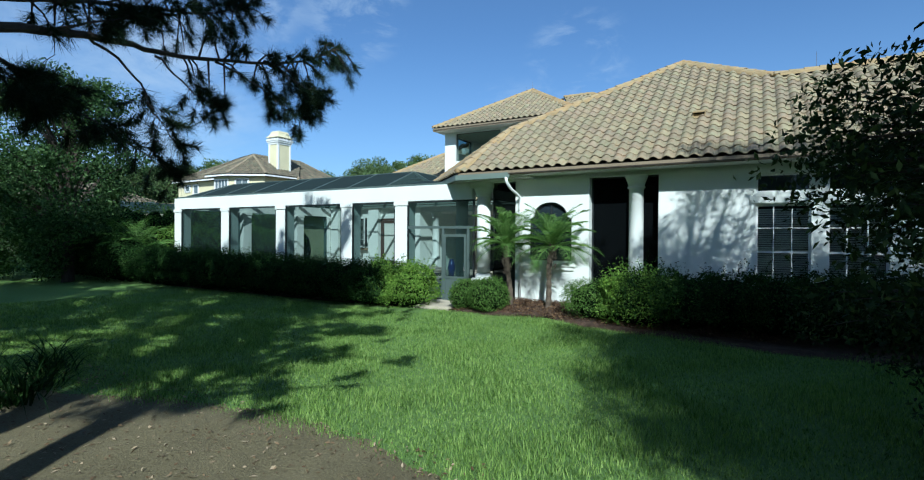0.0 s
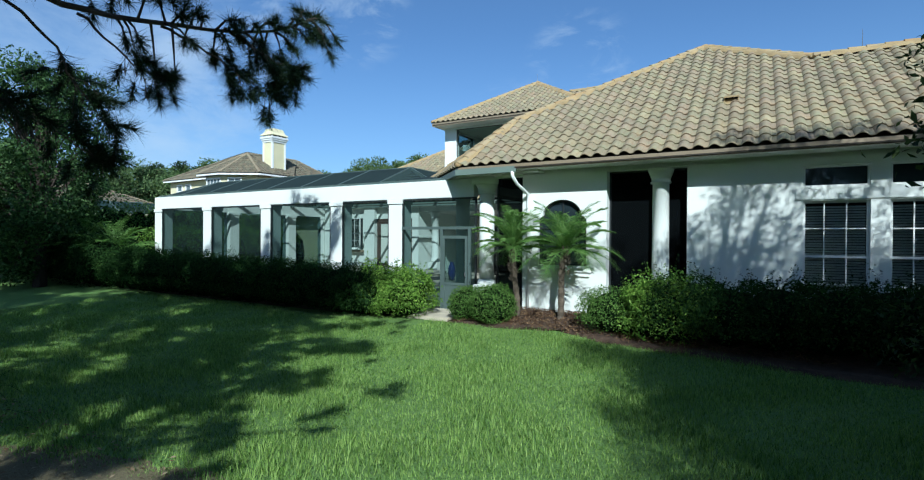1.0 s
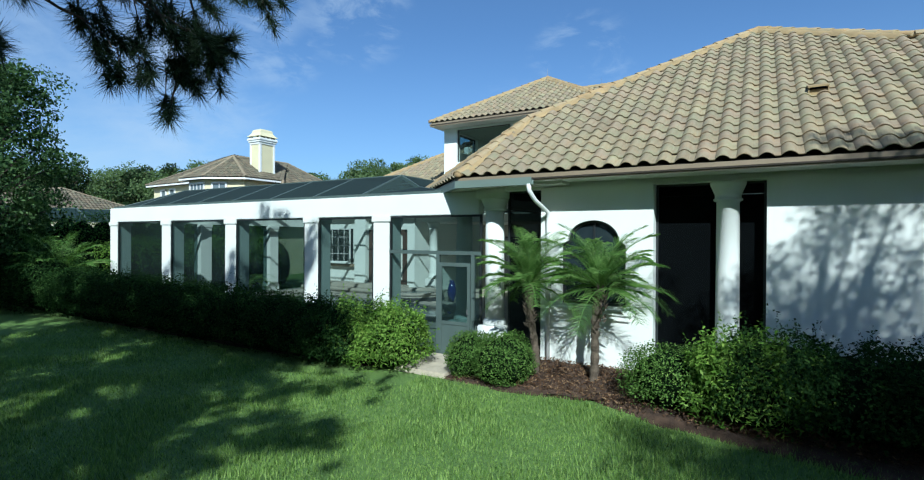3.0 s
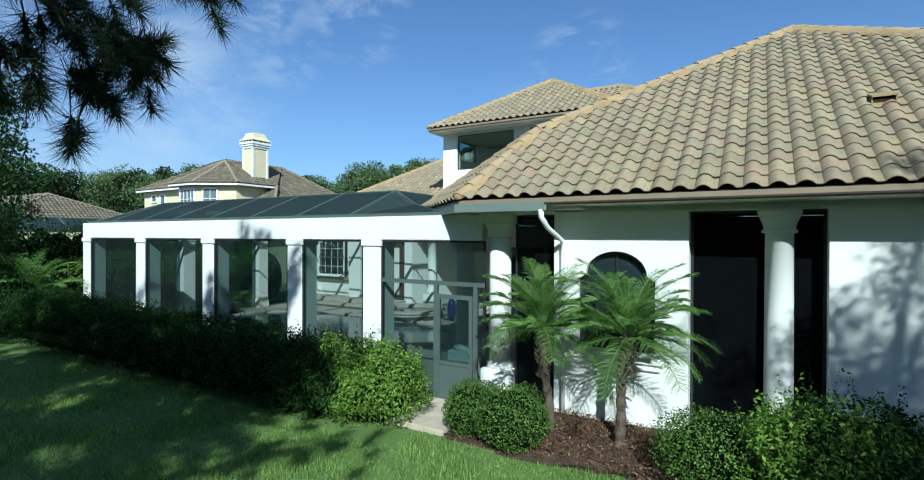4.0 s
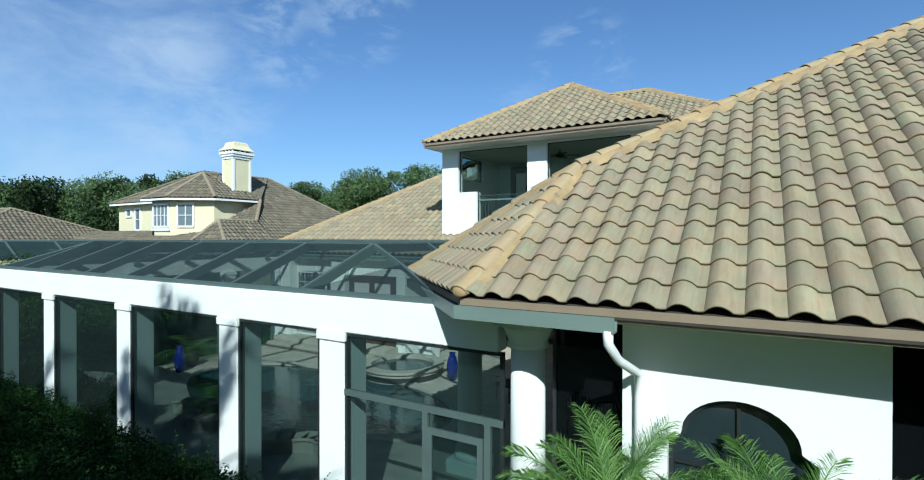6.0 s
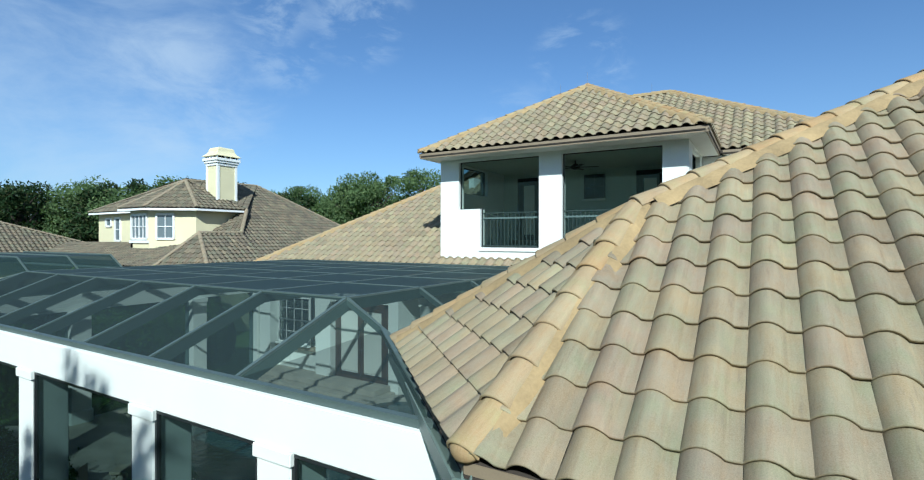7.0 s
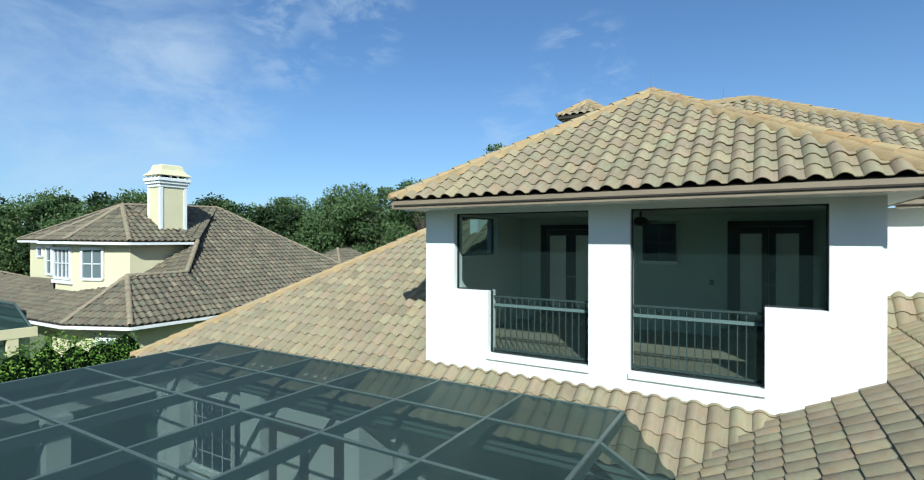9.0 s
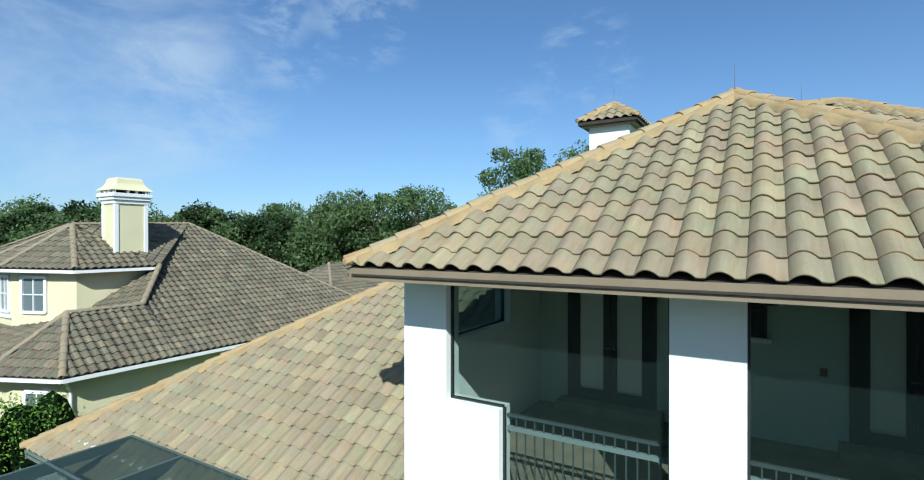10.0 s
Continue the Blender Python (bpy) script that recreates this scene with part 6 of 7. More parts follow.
def twigs(bm, rng, path, radius, tips, reach, thick=1.0, bare=0.35):
    """Side twigs along a bough, tufted past its bare inner part."""
    n = len(path)
    for k in range(1, n):
        f = k / (n - 1)
        if f < bare:
            continue
        for _ in range(int(3 + 3 * f)):
            a = path[k - 1].lerp(path[k], rng.uniform(0, 1))
            d = (path[k] - path[k - 1]).normalized()
            side = Vector(rng.normal(0, 1, 3))
            side = (side - d * side.dot(d)).normalized()
            e = a + d * rng.uniform(0.1, 0.35) * reach + side * rng.uniform(0.3, 0.9) * reach - Vector((0, 0, rng.uniform(-0.1, 0.55) * reach))
            m = a.lerp(e, 0.5) + Vector((0, 0, 0.12 * reach))
            tube(bm, [a, m, e], [radius * 0.3 * thick, radius * 0.2 * thick, 0.004], 5)
            if rng.uniform() < thick * (0.35 + 0.6 * f):
                tips.append((e, (e - m).normalized()))


def bough(bm, rng, pts, r0, tips, reach, density=1.0, bare=0.35):
    """A bending bough through the points, with twigs and tufts."""
    q = [Vector(p) for p in pts]
    path = []
    for i in range(len(q) - 1):
        p0, p1, p2, p3 = q[max(0, i - 1)], q[i], q[i + 1], q[min(len(q) - 1, i + 2)]
        for k in range(5):
            f = k / 5
            path.append(0.5 * ((2 * p1) + (p2 - p0) * f + (2 * p0 - 5 * p1 + 4 * p2 - p3) * f * f + (3 * p1 - p0 - 3 * p2 + p3) * f ** 3))
    path.append(q[-1])
    n = len(path)
    path = [p + Vector(rng.normal(0, 0.012, 3)) for p in path]
    tube(bm, path, [r0 * (1 - 0.86 * k / (n - 1)) for k in range(n)], 7)
    twigs(bm, rng, path, r0, tips, reach, density, bare)
    tips.append((path[-1], (path[-1] - path[-2]).normalized()))


def pine(base, seed, height, low=None, crown_from=6.2, spread=0.42, boughs=60):
    """A pine with long needles; low: boughs that hang over the lawn, in world places."""
    rng = np.random.default_rng(seed)
    o = Vector(base)
    t = thing("pine_tree", "tall pine with dark tufts of long needles on drooping boughs", "tree", o)
    bm = bmesh.new()
    tube(bm, [Vector((0, 0, -0.1)), Vector((0.05, 0, height * 0.3)), Vector((0, 0.1, height * 0.6)), Vector((0.1, 0, height))], [0.24, 0.2, 0.15, 0.04], 12)
    part("trunk", bm, M_BARK, t)
    tips = []
    for pts, r, reach, dens, bare in low or ():
        bm = bmesh.new()
        bough(bm, rng, [Vector(p) - o for p in pts], r, tips, reach, dens, bare)
        part("bough", bm, M_BARK, t)
    crown = []
    for k in range(boughs):
        a, h = rng.uniform(0, 6.28), rng.uniform(crown_from, height - 0.3)
        L = (height + 2.4 - h) * spread * rng.uniform(0.4, 1.0) + 0.4
        e = Vector((math.cos(a) * L, math.sin(a) * L, h + 0.2))
        m = Vector((math.cos(a) * L * 0.5, math.sin(a) * L * 0.5, h + 0.1))
        bm = bmesh.new()
        tube(bm, [Vector((0.02, 0, h - 0.3)), m, e], [0.05, 0.03, 0.012], 5)
        part("bough", bm, M_BARK, t)
        for f in (rng.uniform(0.1, 0.6), rng.uniform(0.7, 1.05)):
            mid = m.lerp(e, f) + Vector(rng.normal(0, 0.22, 3))
            for _ in range(4):
                crown.append((mid + Vector(rng.normal(0, 0.15, 3)), Vector((math.cos(a), math.sin(a), 0.4)).normalized()))
    v, f = needle_tufts(rng, tips + crown[:1], 175)
    if len(crown):
        v2, f2 = needle_tufts(rng, crown, 66, (0.2, 0.36))
        v2 = v2.reshape(-1, 3, 3)
        v2[:, 1] += (v2[:, 1] - v2[:, 0]) * 1.5
        f = np.concatenate([f, f2 + len(v)])
        v = np.concatenate([v, v2.reshape(-1, 3)])
    tagged(fast_mesh("needles", v, f, M_NEEDLE, t), kind="stuff")


pine((-2.05, 0.55, 0), 31, 12.5, [
    (((-2.1, 0.6, 3.9), (-2.33, 1.47, 4.35), (-2.93, 2.73, 4.76), (-3.12, 3.9, 4.92), (-3.0, 5.92, 5.40), (-2.72, 6.9, 5.95)), 0.07, 0.62, 1.0, 0.62),
    (((-3.17, 4.5, 5.03), (-3.11, 5.33, 4.78), (-2.93, 6.21, 4.40)), 0.022, 0.42, 1.2, 0.45),
    (((-3.05, 5.4, 5.28), (-2.95, 6.1, 5.05), (-2.86, 6.6, 4.85)), 0.022, 0.42, 1.3, 0.2),
    (((-3.1, 3.51, 4.81), (-3.16, 4.05, 4.46), (-3.17, 4.6, 4.25)), 0.02, 0.35, 0.8, 0.5),
    (((-2.86, 2.52, 4.7), (-3.05, 3.2, 4.4), (-3.1, 3.47, 3.96), (-3.15, 3.95, 3.45)), 0.022, 0.4, 0.6, 0.5),
    (((-2.1, 0.6, 4.3), (-2.33, 1.47, 4.65), (-2.94, 2.77, 5.24), (-3.17, 4.3, 5.75), (-3.14, 5.1, 6.15)), 0.05, 0.55, 1.1, 0.35),
    (((-2.1, 0.6, 4.1), (-2.4, 1.47, 4.01), (-2.6, 1.93, 3.91), (-2.75, 2.26, 3.73), (-2.99, 2.94, 3.51), (-3.15, 3.85, 3.04)), 0.035, 0.4, 0.7, 0.3),
    (((-2.2, 1.0, 4.0), (-2.4, 1.6, 3.85), (-2.5, 1.95, 3.62)), 0.02, 0.35, 1.3, 0.4),
    (((-2.6, 2.1, 4.6), (-2.75, 2.8, 5.0), (-3.0, 3.5, 5.3)), 0.02, 0.4, 0.9, 0.4)], 7.0, 0.6, 90)
# further pines out of view, placed for the dapple on lawn and hedge
pine((0.6, -3.6, 0), 35, 13.6, None, 7.0, 0.55, 105)
pine((1.35, -2.8, 0), 37, 9.0, None, 4.9, 0.40, 50)
pine((-4.6, -2.6, 0), 36, 13.0, None, 5.0, 0.50, 115)
pine((-7.6, -1.2, 0), 32, 12.2, None, 4.2, 0.48, 105)
pine((-13.0, -1.0, 0), 33, 11.5, None, 4.0, 0.48, 130)
pine((-17.5, 1.0, 0), 34, 10.0, None, 3.6, 0.46, 45)


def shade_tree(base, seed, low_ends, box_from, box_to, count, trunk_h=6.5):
    """A broad tree beside the start of the way; its boughs hang low and are placed to shade the right of the lawn."""
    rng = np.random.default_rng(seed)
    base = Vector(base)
    t = thing("oak_tree", "broad leafy tree with boughs placed to shade the right of the lawn", "tree", base)
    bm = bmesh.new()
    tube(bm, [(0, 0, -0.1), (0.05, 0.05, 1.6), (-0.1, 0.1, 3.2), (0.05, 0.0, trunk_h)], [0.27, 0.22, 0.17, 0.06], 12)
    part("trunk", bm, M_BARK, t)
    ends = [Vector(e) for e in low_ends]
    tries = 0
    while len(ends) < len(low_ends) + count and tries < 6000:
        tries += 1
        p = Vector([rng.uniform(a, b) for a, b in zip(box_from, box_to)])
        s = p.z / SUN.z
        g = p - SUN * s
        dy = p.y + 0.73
        # clumps near the camera's start or high in its view are dropped
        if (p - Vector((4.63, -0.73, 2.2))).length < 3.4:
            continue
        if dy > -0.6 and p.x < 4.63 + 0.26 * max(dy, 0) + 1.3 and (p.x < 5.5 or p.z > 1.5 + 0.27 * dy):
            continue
        # half of the clumps that would shade the front wall are dropped
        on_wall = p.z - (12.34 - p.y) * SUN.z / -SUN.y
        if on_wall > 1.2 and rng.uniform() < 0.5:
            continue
        # only clumps whose shadow falls right of the sunny lawn are kept
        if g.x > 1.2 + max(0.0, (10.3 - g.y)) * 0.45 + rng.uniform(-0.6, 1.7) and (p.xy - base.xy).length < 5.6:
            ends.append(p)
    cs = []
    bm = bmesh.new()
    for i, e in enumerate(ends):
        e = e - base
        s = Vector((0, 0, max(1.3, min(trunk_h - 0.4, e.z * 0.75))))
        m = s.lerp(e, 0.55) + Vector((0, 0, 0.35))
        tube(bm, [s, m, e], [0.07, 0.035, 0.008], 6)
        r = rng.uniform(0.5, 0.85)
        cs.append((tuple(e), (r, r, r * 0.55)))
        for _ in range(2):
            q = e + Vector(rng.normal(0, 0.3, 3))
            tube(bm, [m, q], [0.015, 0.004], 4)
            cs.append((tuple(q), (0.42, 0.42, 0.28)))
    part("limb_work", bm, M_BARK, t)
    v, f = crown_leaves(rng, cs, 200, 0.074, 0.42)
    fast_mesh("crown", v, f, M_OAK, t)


low_rng = random.Random(44)
# high clumps, above the view, are there to dapple the front wall
high_rng = random.Random(45)
low_spots = [(high_rng.uniform(6.6, 8.8), high_rng.uniform(4.2, 7.4), high_rng.uniform(6.4, 8.6)) for _ in range(30)] + [(low_rng.uniform(6.1, 9.0), low_rng.uniform(3.6, 7.6), low_rng.uniform(0.6, 3.4)) for _ in range(64)]
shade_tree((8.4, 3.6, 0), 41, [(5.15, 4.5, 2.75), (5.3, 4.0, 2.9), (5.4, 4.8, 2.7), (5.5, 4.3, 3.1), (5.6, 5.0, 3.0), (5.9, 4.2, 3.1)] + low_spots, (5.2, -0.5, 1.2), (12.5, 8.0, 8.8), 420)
# two trees out of view, added to deepen the shade at the right
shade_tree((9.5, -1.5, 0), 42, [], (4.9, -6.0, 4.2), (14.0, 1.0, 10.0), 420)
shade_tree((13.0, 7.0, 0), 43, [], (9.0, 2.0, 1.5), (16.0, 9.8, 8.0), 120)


# unseen trees behind the start of the way, added to block sky light
for k, (x, y, h) in enumerate(((10.5, -9.0, 8.5), (3.5, -10.5, 7.0), (16.0, -3.0, 9.5), (-4.0, -10.0, 7.0), (-9.5, -3.5, 9.0), (-14.5, -2.0, 9.0))):
    tree("oak_tree", x, y, h, 4.2, 220 + k, "broad green oak out of view, added for its shade", M_OAK, 0.2, 60, 300, 0.25, 0.15)


# another unseen oak, placed so that its shadow falls left on the soil
tree("oak_tree", 0.2, -5.9, 8.5, 2.2, 231, "broad green oak out of view, added for its shade", M_OAK, 0.16, 26, 240, 0.2, 0.45)


# shrubs at the far end of the lawn, strap-leaved plants by the soil
hedge("shrub", -21.5, -17.9, 9.8, 11.9, 2.1, 26000, 0.08, M_HEDGE, "tall dark green shrub beyond the end of the hedge", 51, 0.25, 120)
hedge("shrub", -27.5, -21.0, 10.5, 12.4, 1.9, 14000, 0.11, M_HEDGE, "tall dark green shrub beyond the end of the hedge", 52, 0.25, 120)


def strap_plant(x, y, seed, n=80, length=0.95):
    rng = np.random.default_rng(seed)
    t = thing("strap_plant", "clump of long strap-shaped leaves at the edge of the soil", "plant", (x, y, ground_z(x, y)))
    vs, fs = [], []
    for k in range(n):
        a, L, rise = rng.uniform(0, 6.28), length * rng.uniform(0.6, 1.2), rng.uniform(0.7, 1.4)
        p = Vector((rng.normal(0, 0.12), rng.normal(0, 0.12), 0.0))
        side = Vector((-math.sin(a), math.cos(a), 0)) * 0.014
        b = len(vs)
        for s in range(7):
            w = side * (1 - s / 6.5)
            vs += [p - w, p + w]
            p = p + Vector((math.cos(a) * math.cos(rise), math.sin(a) * math.cos(rise), math.sin(rise))) * (L / 6)
            rise -= 0.28
        fs += [(b + 2 * s, b + 2 * s + 1, b + 2 * s + 3, b + 2 * s + 2) for s in range(6)]
    mesh_object("leaf_clump", vs, fs, M_HEDGE, t)


for k, (x, y) in enumerate(((-3.3, 1.9), (-3.9, 2.4), (-4.6, 2.1), (-3.9, 1.3), (-4.9, 2.9))):
    strap_plant(x, y, 60 + k)
palm(-18.6, 11.3, (0.1, -0.1), 1.15, 23, 34, 1.7)
palm(-20.2, 10.8, (-0.1, 0.0), 1.35, 24, 32, 1.7)
hedge("shrub", -17.1, -15.2, 13.0, 13.7, 0.75, 4200, 0.08, M_HEDGE, "low dark green plant in the poolside planter", 53, 0.3, 60, 0.3, lump=0.25)
hedge("shrub", -14.4, -12.7, 13.0, 13.7, 0.6, 3600, 0.08, M_HEDGE, "low dark green plant in the poolside planter", 54, 0.3, 60, 0.3, lump=0.25)


# ---- neighbouring house ----
nb = thing("neighbour_house", "cream stucco house with brown tile roof and tall chimney", "house", (-32, 28, 0))
nb_at = Matrix.Translation((32, -28, 0))


def npart(name, bm, material, label="", parent=None):
    ob = part(name, bm, material, parent or nb, label)
    if parent is None:
        ob.matrix_parent_inverse = nb_at
    return ob


def ngroup(name, label=""):
    ob = new(name)
    ob.parent, ob.matrix_parent_inverse = nb, nb_at
    if label:
        ob["label"] = label
    return ob


nroof = ngroup("neighbour_roof", "brown weathered tile roof with pale hip tiles")
NE = 3.72
NA, NB_, NR = (-27.35, 25.4, 5.48), (-27.4, 28.0, 5.5), (-32.5, 32.9, 8.93)
C0, C1, C2 = (-27.75, 23.2, NE), (-25.05, 24.4, NE), (-25.05, 28.0, NE)


def nface(*pts):
    tiled_face(nroof, list(pts), None, M_FARTILES)


nface(C1, C2, NB_, NA)
nface(C2, (-25.05, 40.7, NE), NR, NB_)
nface((-25.05, 40.7, NE), (-40.4, 40.7, NE), NR)
nface(C0, C1, NA)
nface((-46.0, 22.6, NE), C0, (-29.5, 26.6, 4.9), (-46.0, 26.0, 4.9))
nface(C0, NA, (-29.5, 26.6, 4.9))
P1, PJ, PA, PB, P3, P4 = (-42.9, 26.8, 7.02), (-34.9, 26.55, 7.02), (-34.9, 24.95, 7.0), (-32.1, 24.95, 7.0), (-29.1, 26.35, 6.96), (-28.95, 29.5, 6.96)
NL = (-32.0, 27.4, 8.76)
nface(P1, PJ, NL)
nface(PA, PB, NL)
nface(PB, P3, NL)
nface(P3, P4, NL)
nface(PJ, PA, NL)
nface(P4, NR, NL)
nface(NB_, NR, P4)
nface((-29.6, 26.8, 5.15), NB_, (-29.2, 29.6, 6.95))
nface((-42.9, 36.0, 7.02), P1, NL, NR)
nface((-40.4, 40.7, NE), (-40.4, 30.0, NE), NR)
nface((-30.0, 41.0, 3.6), (-30.0, 50.0, 3.6), (-34.0, 46.0, 6.3), (-34.0, 44.5, 6.3))
nface((-40.0, 41.0, 3.6), (-30.0, 41.0, 3.6), (-34.0, 44.5, 6.3))
for a, b in ((C1, NA), (C0, NA), (NA, NB_), (P1, NL), (PA, NL), (PB, NL), (P3, NL), (NL, NR), (NB_, P4), ((-25.05, 40.7, NE), NR), ((-30.0, 41.0, 3.6), (-34.0, 44.5, 6.3))):
    cap_line(nroof, a, b, FARCAP_MESH, None, 0.04)
# walls, with a bay of three faces
BW0, BW1, BW2 = (-34.4, 25.4), (-32.3, 25.4), (-29.6, 26.6)
for a, b, z0, z1 in (((-42.3, 27.25), (-34.4, 27.0), 4.2, 6.9), ((-34.4, 27.0), (-34.4, 25.4), 4.2, 6.88), (BW0, BW1, 4.2, 6.88), (BW1, BW2, 4.2, 6.87), (BW2, (-29.5, 29.45), 4.2, 6.85), ((-42.3, 27.25), (-42.3, 34), 4.2, 6.88), ((-27.5, 23.95), (-25.7, 24.75), 0, 3.6), ((-25.7, 24.75), (-25.7, 40), 0, 3.6), ((-46, 23.3), (-27.5, 23.95), 0, 3.6)):
    bm = bmesh.new()
    d = (Vector((*b, 0)) - Vector((*a, 0))).normalized()
    inn = Vector((0, 0, 1)).cross(d) * 0.12
    bar(bm, Vector((*a, (z0 + z1) / 2)) + inn, Vector((*b, (z0 + z1) / 2)) + inn, 0.24, z1 - z0)
    npart("wall", bm, M_CREAM)
# white fascia and gutters
for a, b in ((P1, PJ), (PJ, PA), (PA, PB), (PB, P3), (P3, P4), (C0, C1), (C1, (-25.05, 40.7, NE)), ((-46.0, 22.6, NE), C0)):
    bm = bmesh.new()
    bar(bm, Vector(a) - Vector((0, 0, 0.08)), Vector(b) - Vector((0, 0, 0.08)), 0.10, 0.12)
    npart("fascia", bm, M_TRIMW, "white fascia and gutter")
bm = bmesh.new()
tube(bm, [(-25.2, 24.5, 3.6), (-25.5, 24.75, 3.3), (-25.62, 24.85, 3.1), (-25.62, 24.85, 0.1)], [0.05] * 4, 8)
npart("downspout", bm, M_TRIMW)


def nwindow(a, b, f0, f1, z0, z1, cols=2, rows=2):
    """A white-framed window in the wall from a to b, between the parts f0 and f1 of its length."""
    a, b = Vector((*a, 0)), Vector((*b, 0))
    d = (b - a).normalized()
    out = d.cross(Vector((0, 0, 1)))
    p, q = a.lerp(b, f0), a.lerp(b, f1)
    w = ngroup("window", "white-framed sash window")
    bm = bmesh.new()
    o = out * 0.04
    up = Vector((0, 0, 1))
    for s, e in ((p + up * z0, q + up * z0), (p + up * z1, q + up * z1), (p + up * z0, p + up * z1), (q + up * z0, q + up * z1)):
        bar(bm, s + o, e + o, 0.12, 0.09, out)
    part("window_frame", bm, M_TRIMW, w)
    bm = bmesh.new()
    for k in range(1, cols):
        m = p.lerp(q, k / cols)
        bar(bm, m + up * z0 + o, m + up * z1 + o, 0.04, 0.05, out)
    for k in range(1, rows):
        z = z0 + (z1 - z0) * k / rows
        bar(bm, p + up * z + o, q + up * z + o, 0.04, 0.05, out)
    part("glazing_bar", bm, M_TRIMW, w)
    bm = bmesh.new()
    o2 = out * 0.012
    sheet(bm, p + up * z0 + o2, q + up * z0 + o2, q + up * z1 + o2, p + up * z1 + o2)
    part("pane", bm, M_NGLASS, w)


nwindow((-42.3, 27.25), (-34.4, 27.0), 0.12, 0.22, 6.05, 6.6, 1, 1)
nwindow((-42.3, 27.25), (-34.4, 27.0), 0.29, 0.39, 5.05, 6.62, 1, 2)
nwindow(BW0, BW1, 0.09, 0.91, 5.2, 6.64, 4, 2)
nwindow(BW1, BW2, 0.17, 0.54, 5.2, 6.64, 2, 2)
nwindow((-27.5, 23.95), (-25.7, 24.75), 0.25, 0.7, 1.9, 3.1, 2, 2)
bm = bmesh.new()
bar(bm, (-34.4, 25.37, 5.02), (-32.32, 25.37, 5.02), 0.12, 0.16)
npart("bay_sill", bm, M_TRIMW)

# chimney
chim = ngroup("chimney", "tall cream chimney with white corner trim and flared cap")
CHX, CHY = -30.45, 28.8
bm = bmesh.new()
box(bm, CHX - 0.55, CHX + 0.55, CHY - 0.64, CHY + 0.64, 6.9, 9.74)
part("chimney_body", bm, M_CREAM, chim)
for x in (CHX - 0.59, CHX + 0.44):
    for y in (CHY - 0.68, CHY + 0.53):
        bm = bmesh.new()
        box(bm, x, x + 0.15, y, y + 0.15, 6.9, 9.74)
        part("corner_trim", bm, M_TRIMW, chim)
for g, z0, z1 in ((0.06, 9.70, 9.86), (0.13, 9.86, 10.0), (0.19, 10.0, 10.17)):
    bm = bmesh.new()
    box(bm, CHX - 0.55 - g, CHX + 0.55 + g, CHY - 0.64 - g, CHY + 0.64 + g, z0, z1, 0.02)
    part("cornice", bm, M_TRIMW, chim)
# near-black block gives the gap under the cap its shade by colour
bm = bmesh.new()
box(bm, CHX - 0.45, CHX + 0.45, CHY - 0.52, CHY + 0.52, 10.17, 10.32)
part("flue_shade", bm, M_DARK, chim)
for x in (-0.62, -0.16, 0.12, 0.53):
    for y in (-0.74, -0.2, 0.15, 0.65):
        bm = bmesh.new()
        box(bm, CHX + x, CHX + x + 0.095, CHY + y, CHY + y + 0.095, 10.17, 10.32)
        part("cap_post", bm, M_TRIMW, chim)
bm = bmesh.new()
rings = []
for s, z in ((0.75, 10.30), (0.72, 10.35), (0.60, 10.46), (0.51, 10.61), (0.465, 10.80), (0.41, 10.86)):
    rings.append([bm.verts.new((CHX + i * s, CHY + j * s * 1.12, z)) for i, j in ((-1, -1), (1, -1), (1, 1), (-1, 1))])
for a, b in zip(rings, rings[1:]):
    for i in range(4):
        bm.faces.new((a[i], a[(i + 1) % 4], b[(i + 1) % 4], b[i]))
bm.faces.new(rings[-1])
bm.faces.new(rings[0][::-1])
part("chimney_cap", bm, M_CREAM, chim)

# the neighbour's own screen enclosure and the wing behind it
ncage = thing("neighbour_enclosure", "dark screen enclosure with a cream beam beside the neighbouring house", "pool enclosure", (-36, 18, 0))
nc_at = Matrix.Translation((36, -18, 0))


def ncpart(name, bm, material):
    ob = part(name, bm, material, ncage)
    ob.matrix_parent_inverse = nc_at


bm = bmesh.new()
box(bm, -30.3, -29.9, 9.0, 23.2, 3.1, 3.48)
ncpart("beam", bm, M_CREAM)
for y in (9.2, 13.5, 18.0, 22.4):
    bm = bmesh.new()
    box(bm, -30.28, -29.92, y - 0.18, y + 0.18, 0.0, 3.1)
    ncpart("column", bm, M_CREAM)
for y in (9.0, 11.0, 13.0, 15.0, 17.0, 19.0, 21.0, 23.0):
    bm = bmesh.new()
    bar(bm, (-30.0, y, 3.45), (-31.6, y, 4.3), 0.06, 0.14)
    ncpart("rafter", bm, M_ALU)
    bm = bmesh.new()
    bar(bm, (-31.6, y, 4.3), (-44.0, y, 4.3), 0.06, 0.14)
    ncpart("roof_beam", bm, M_ALU)
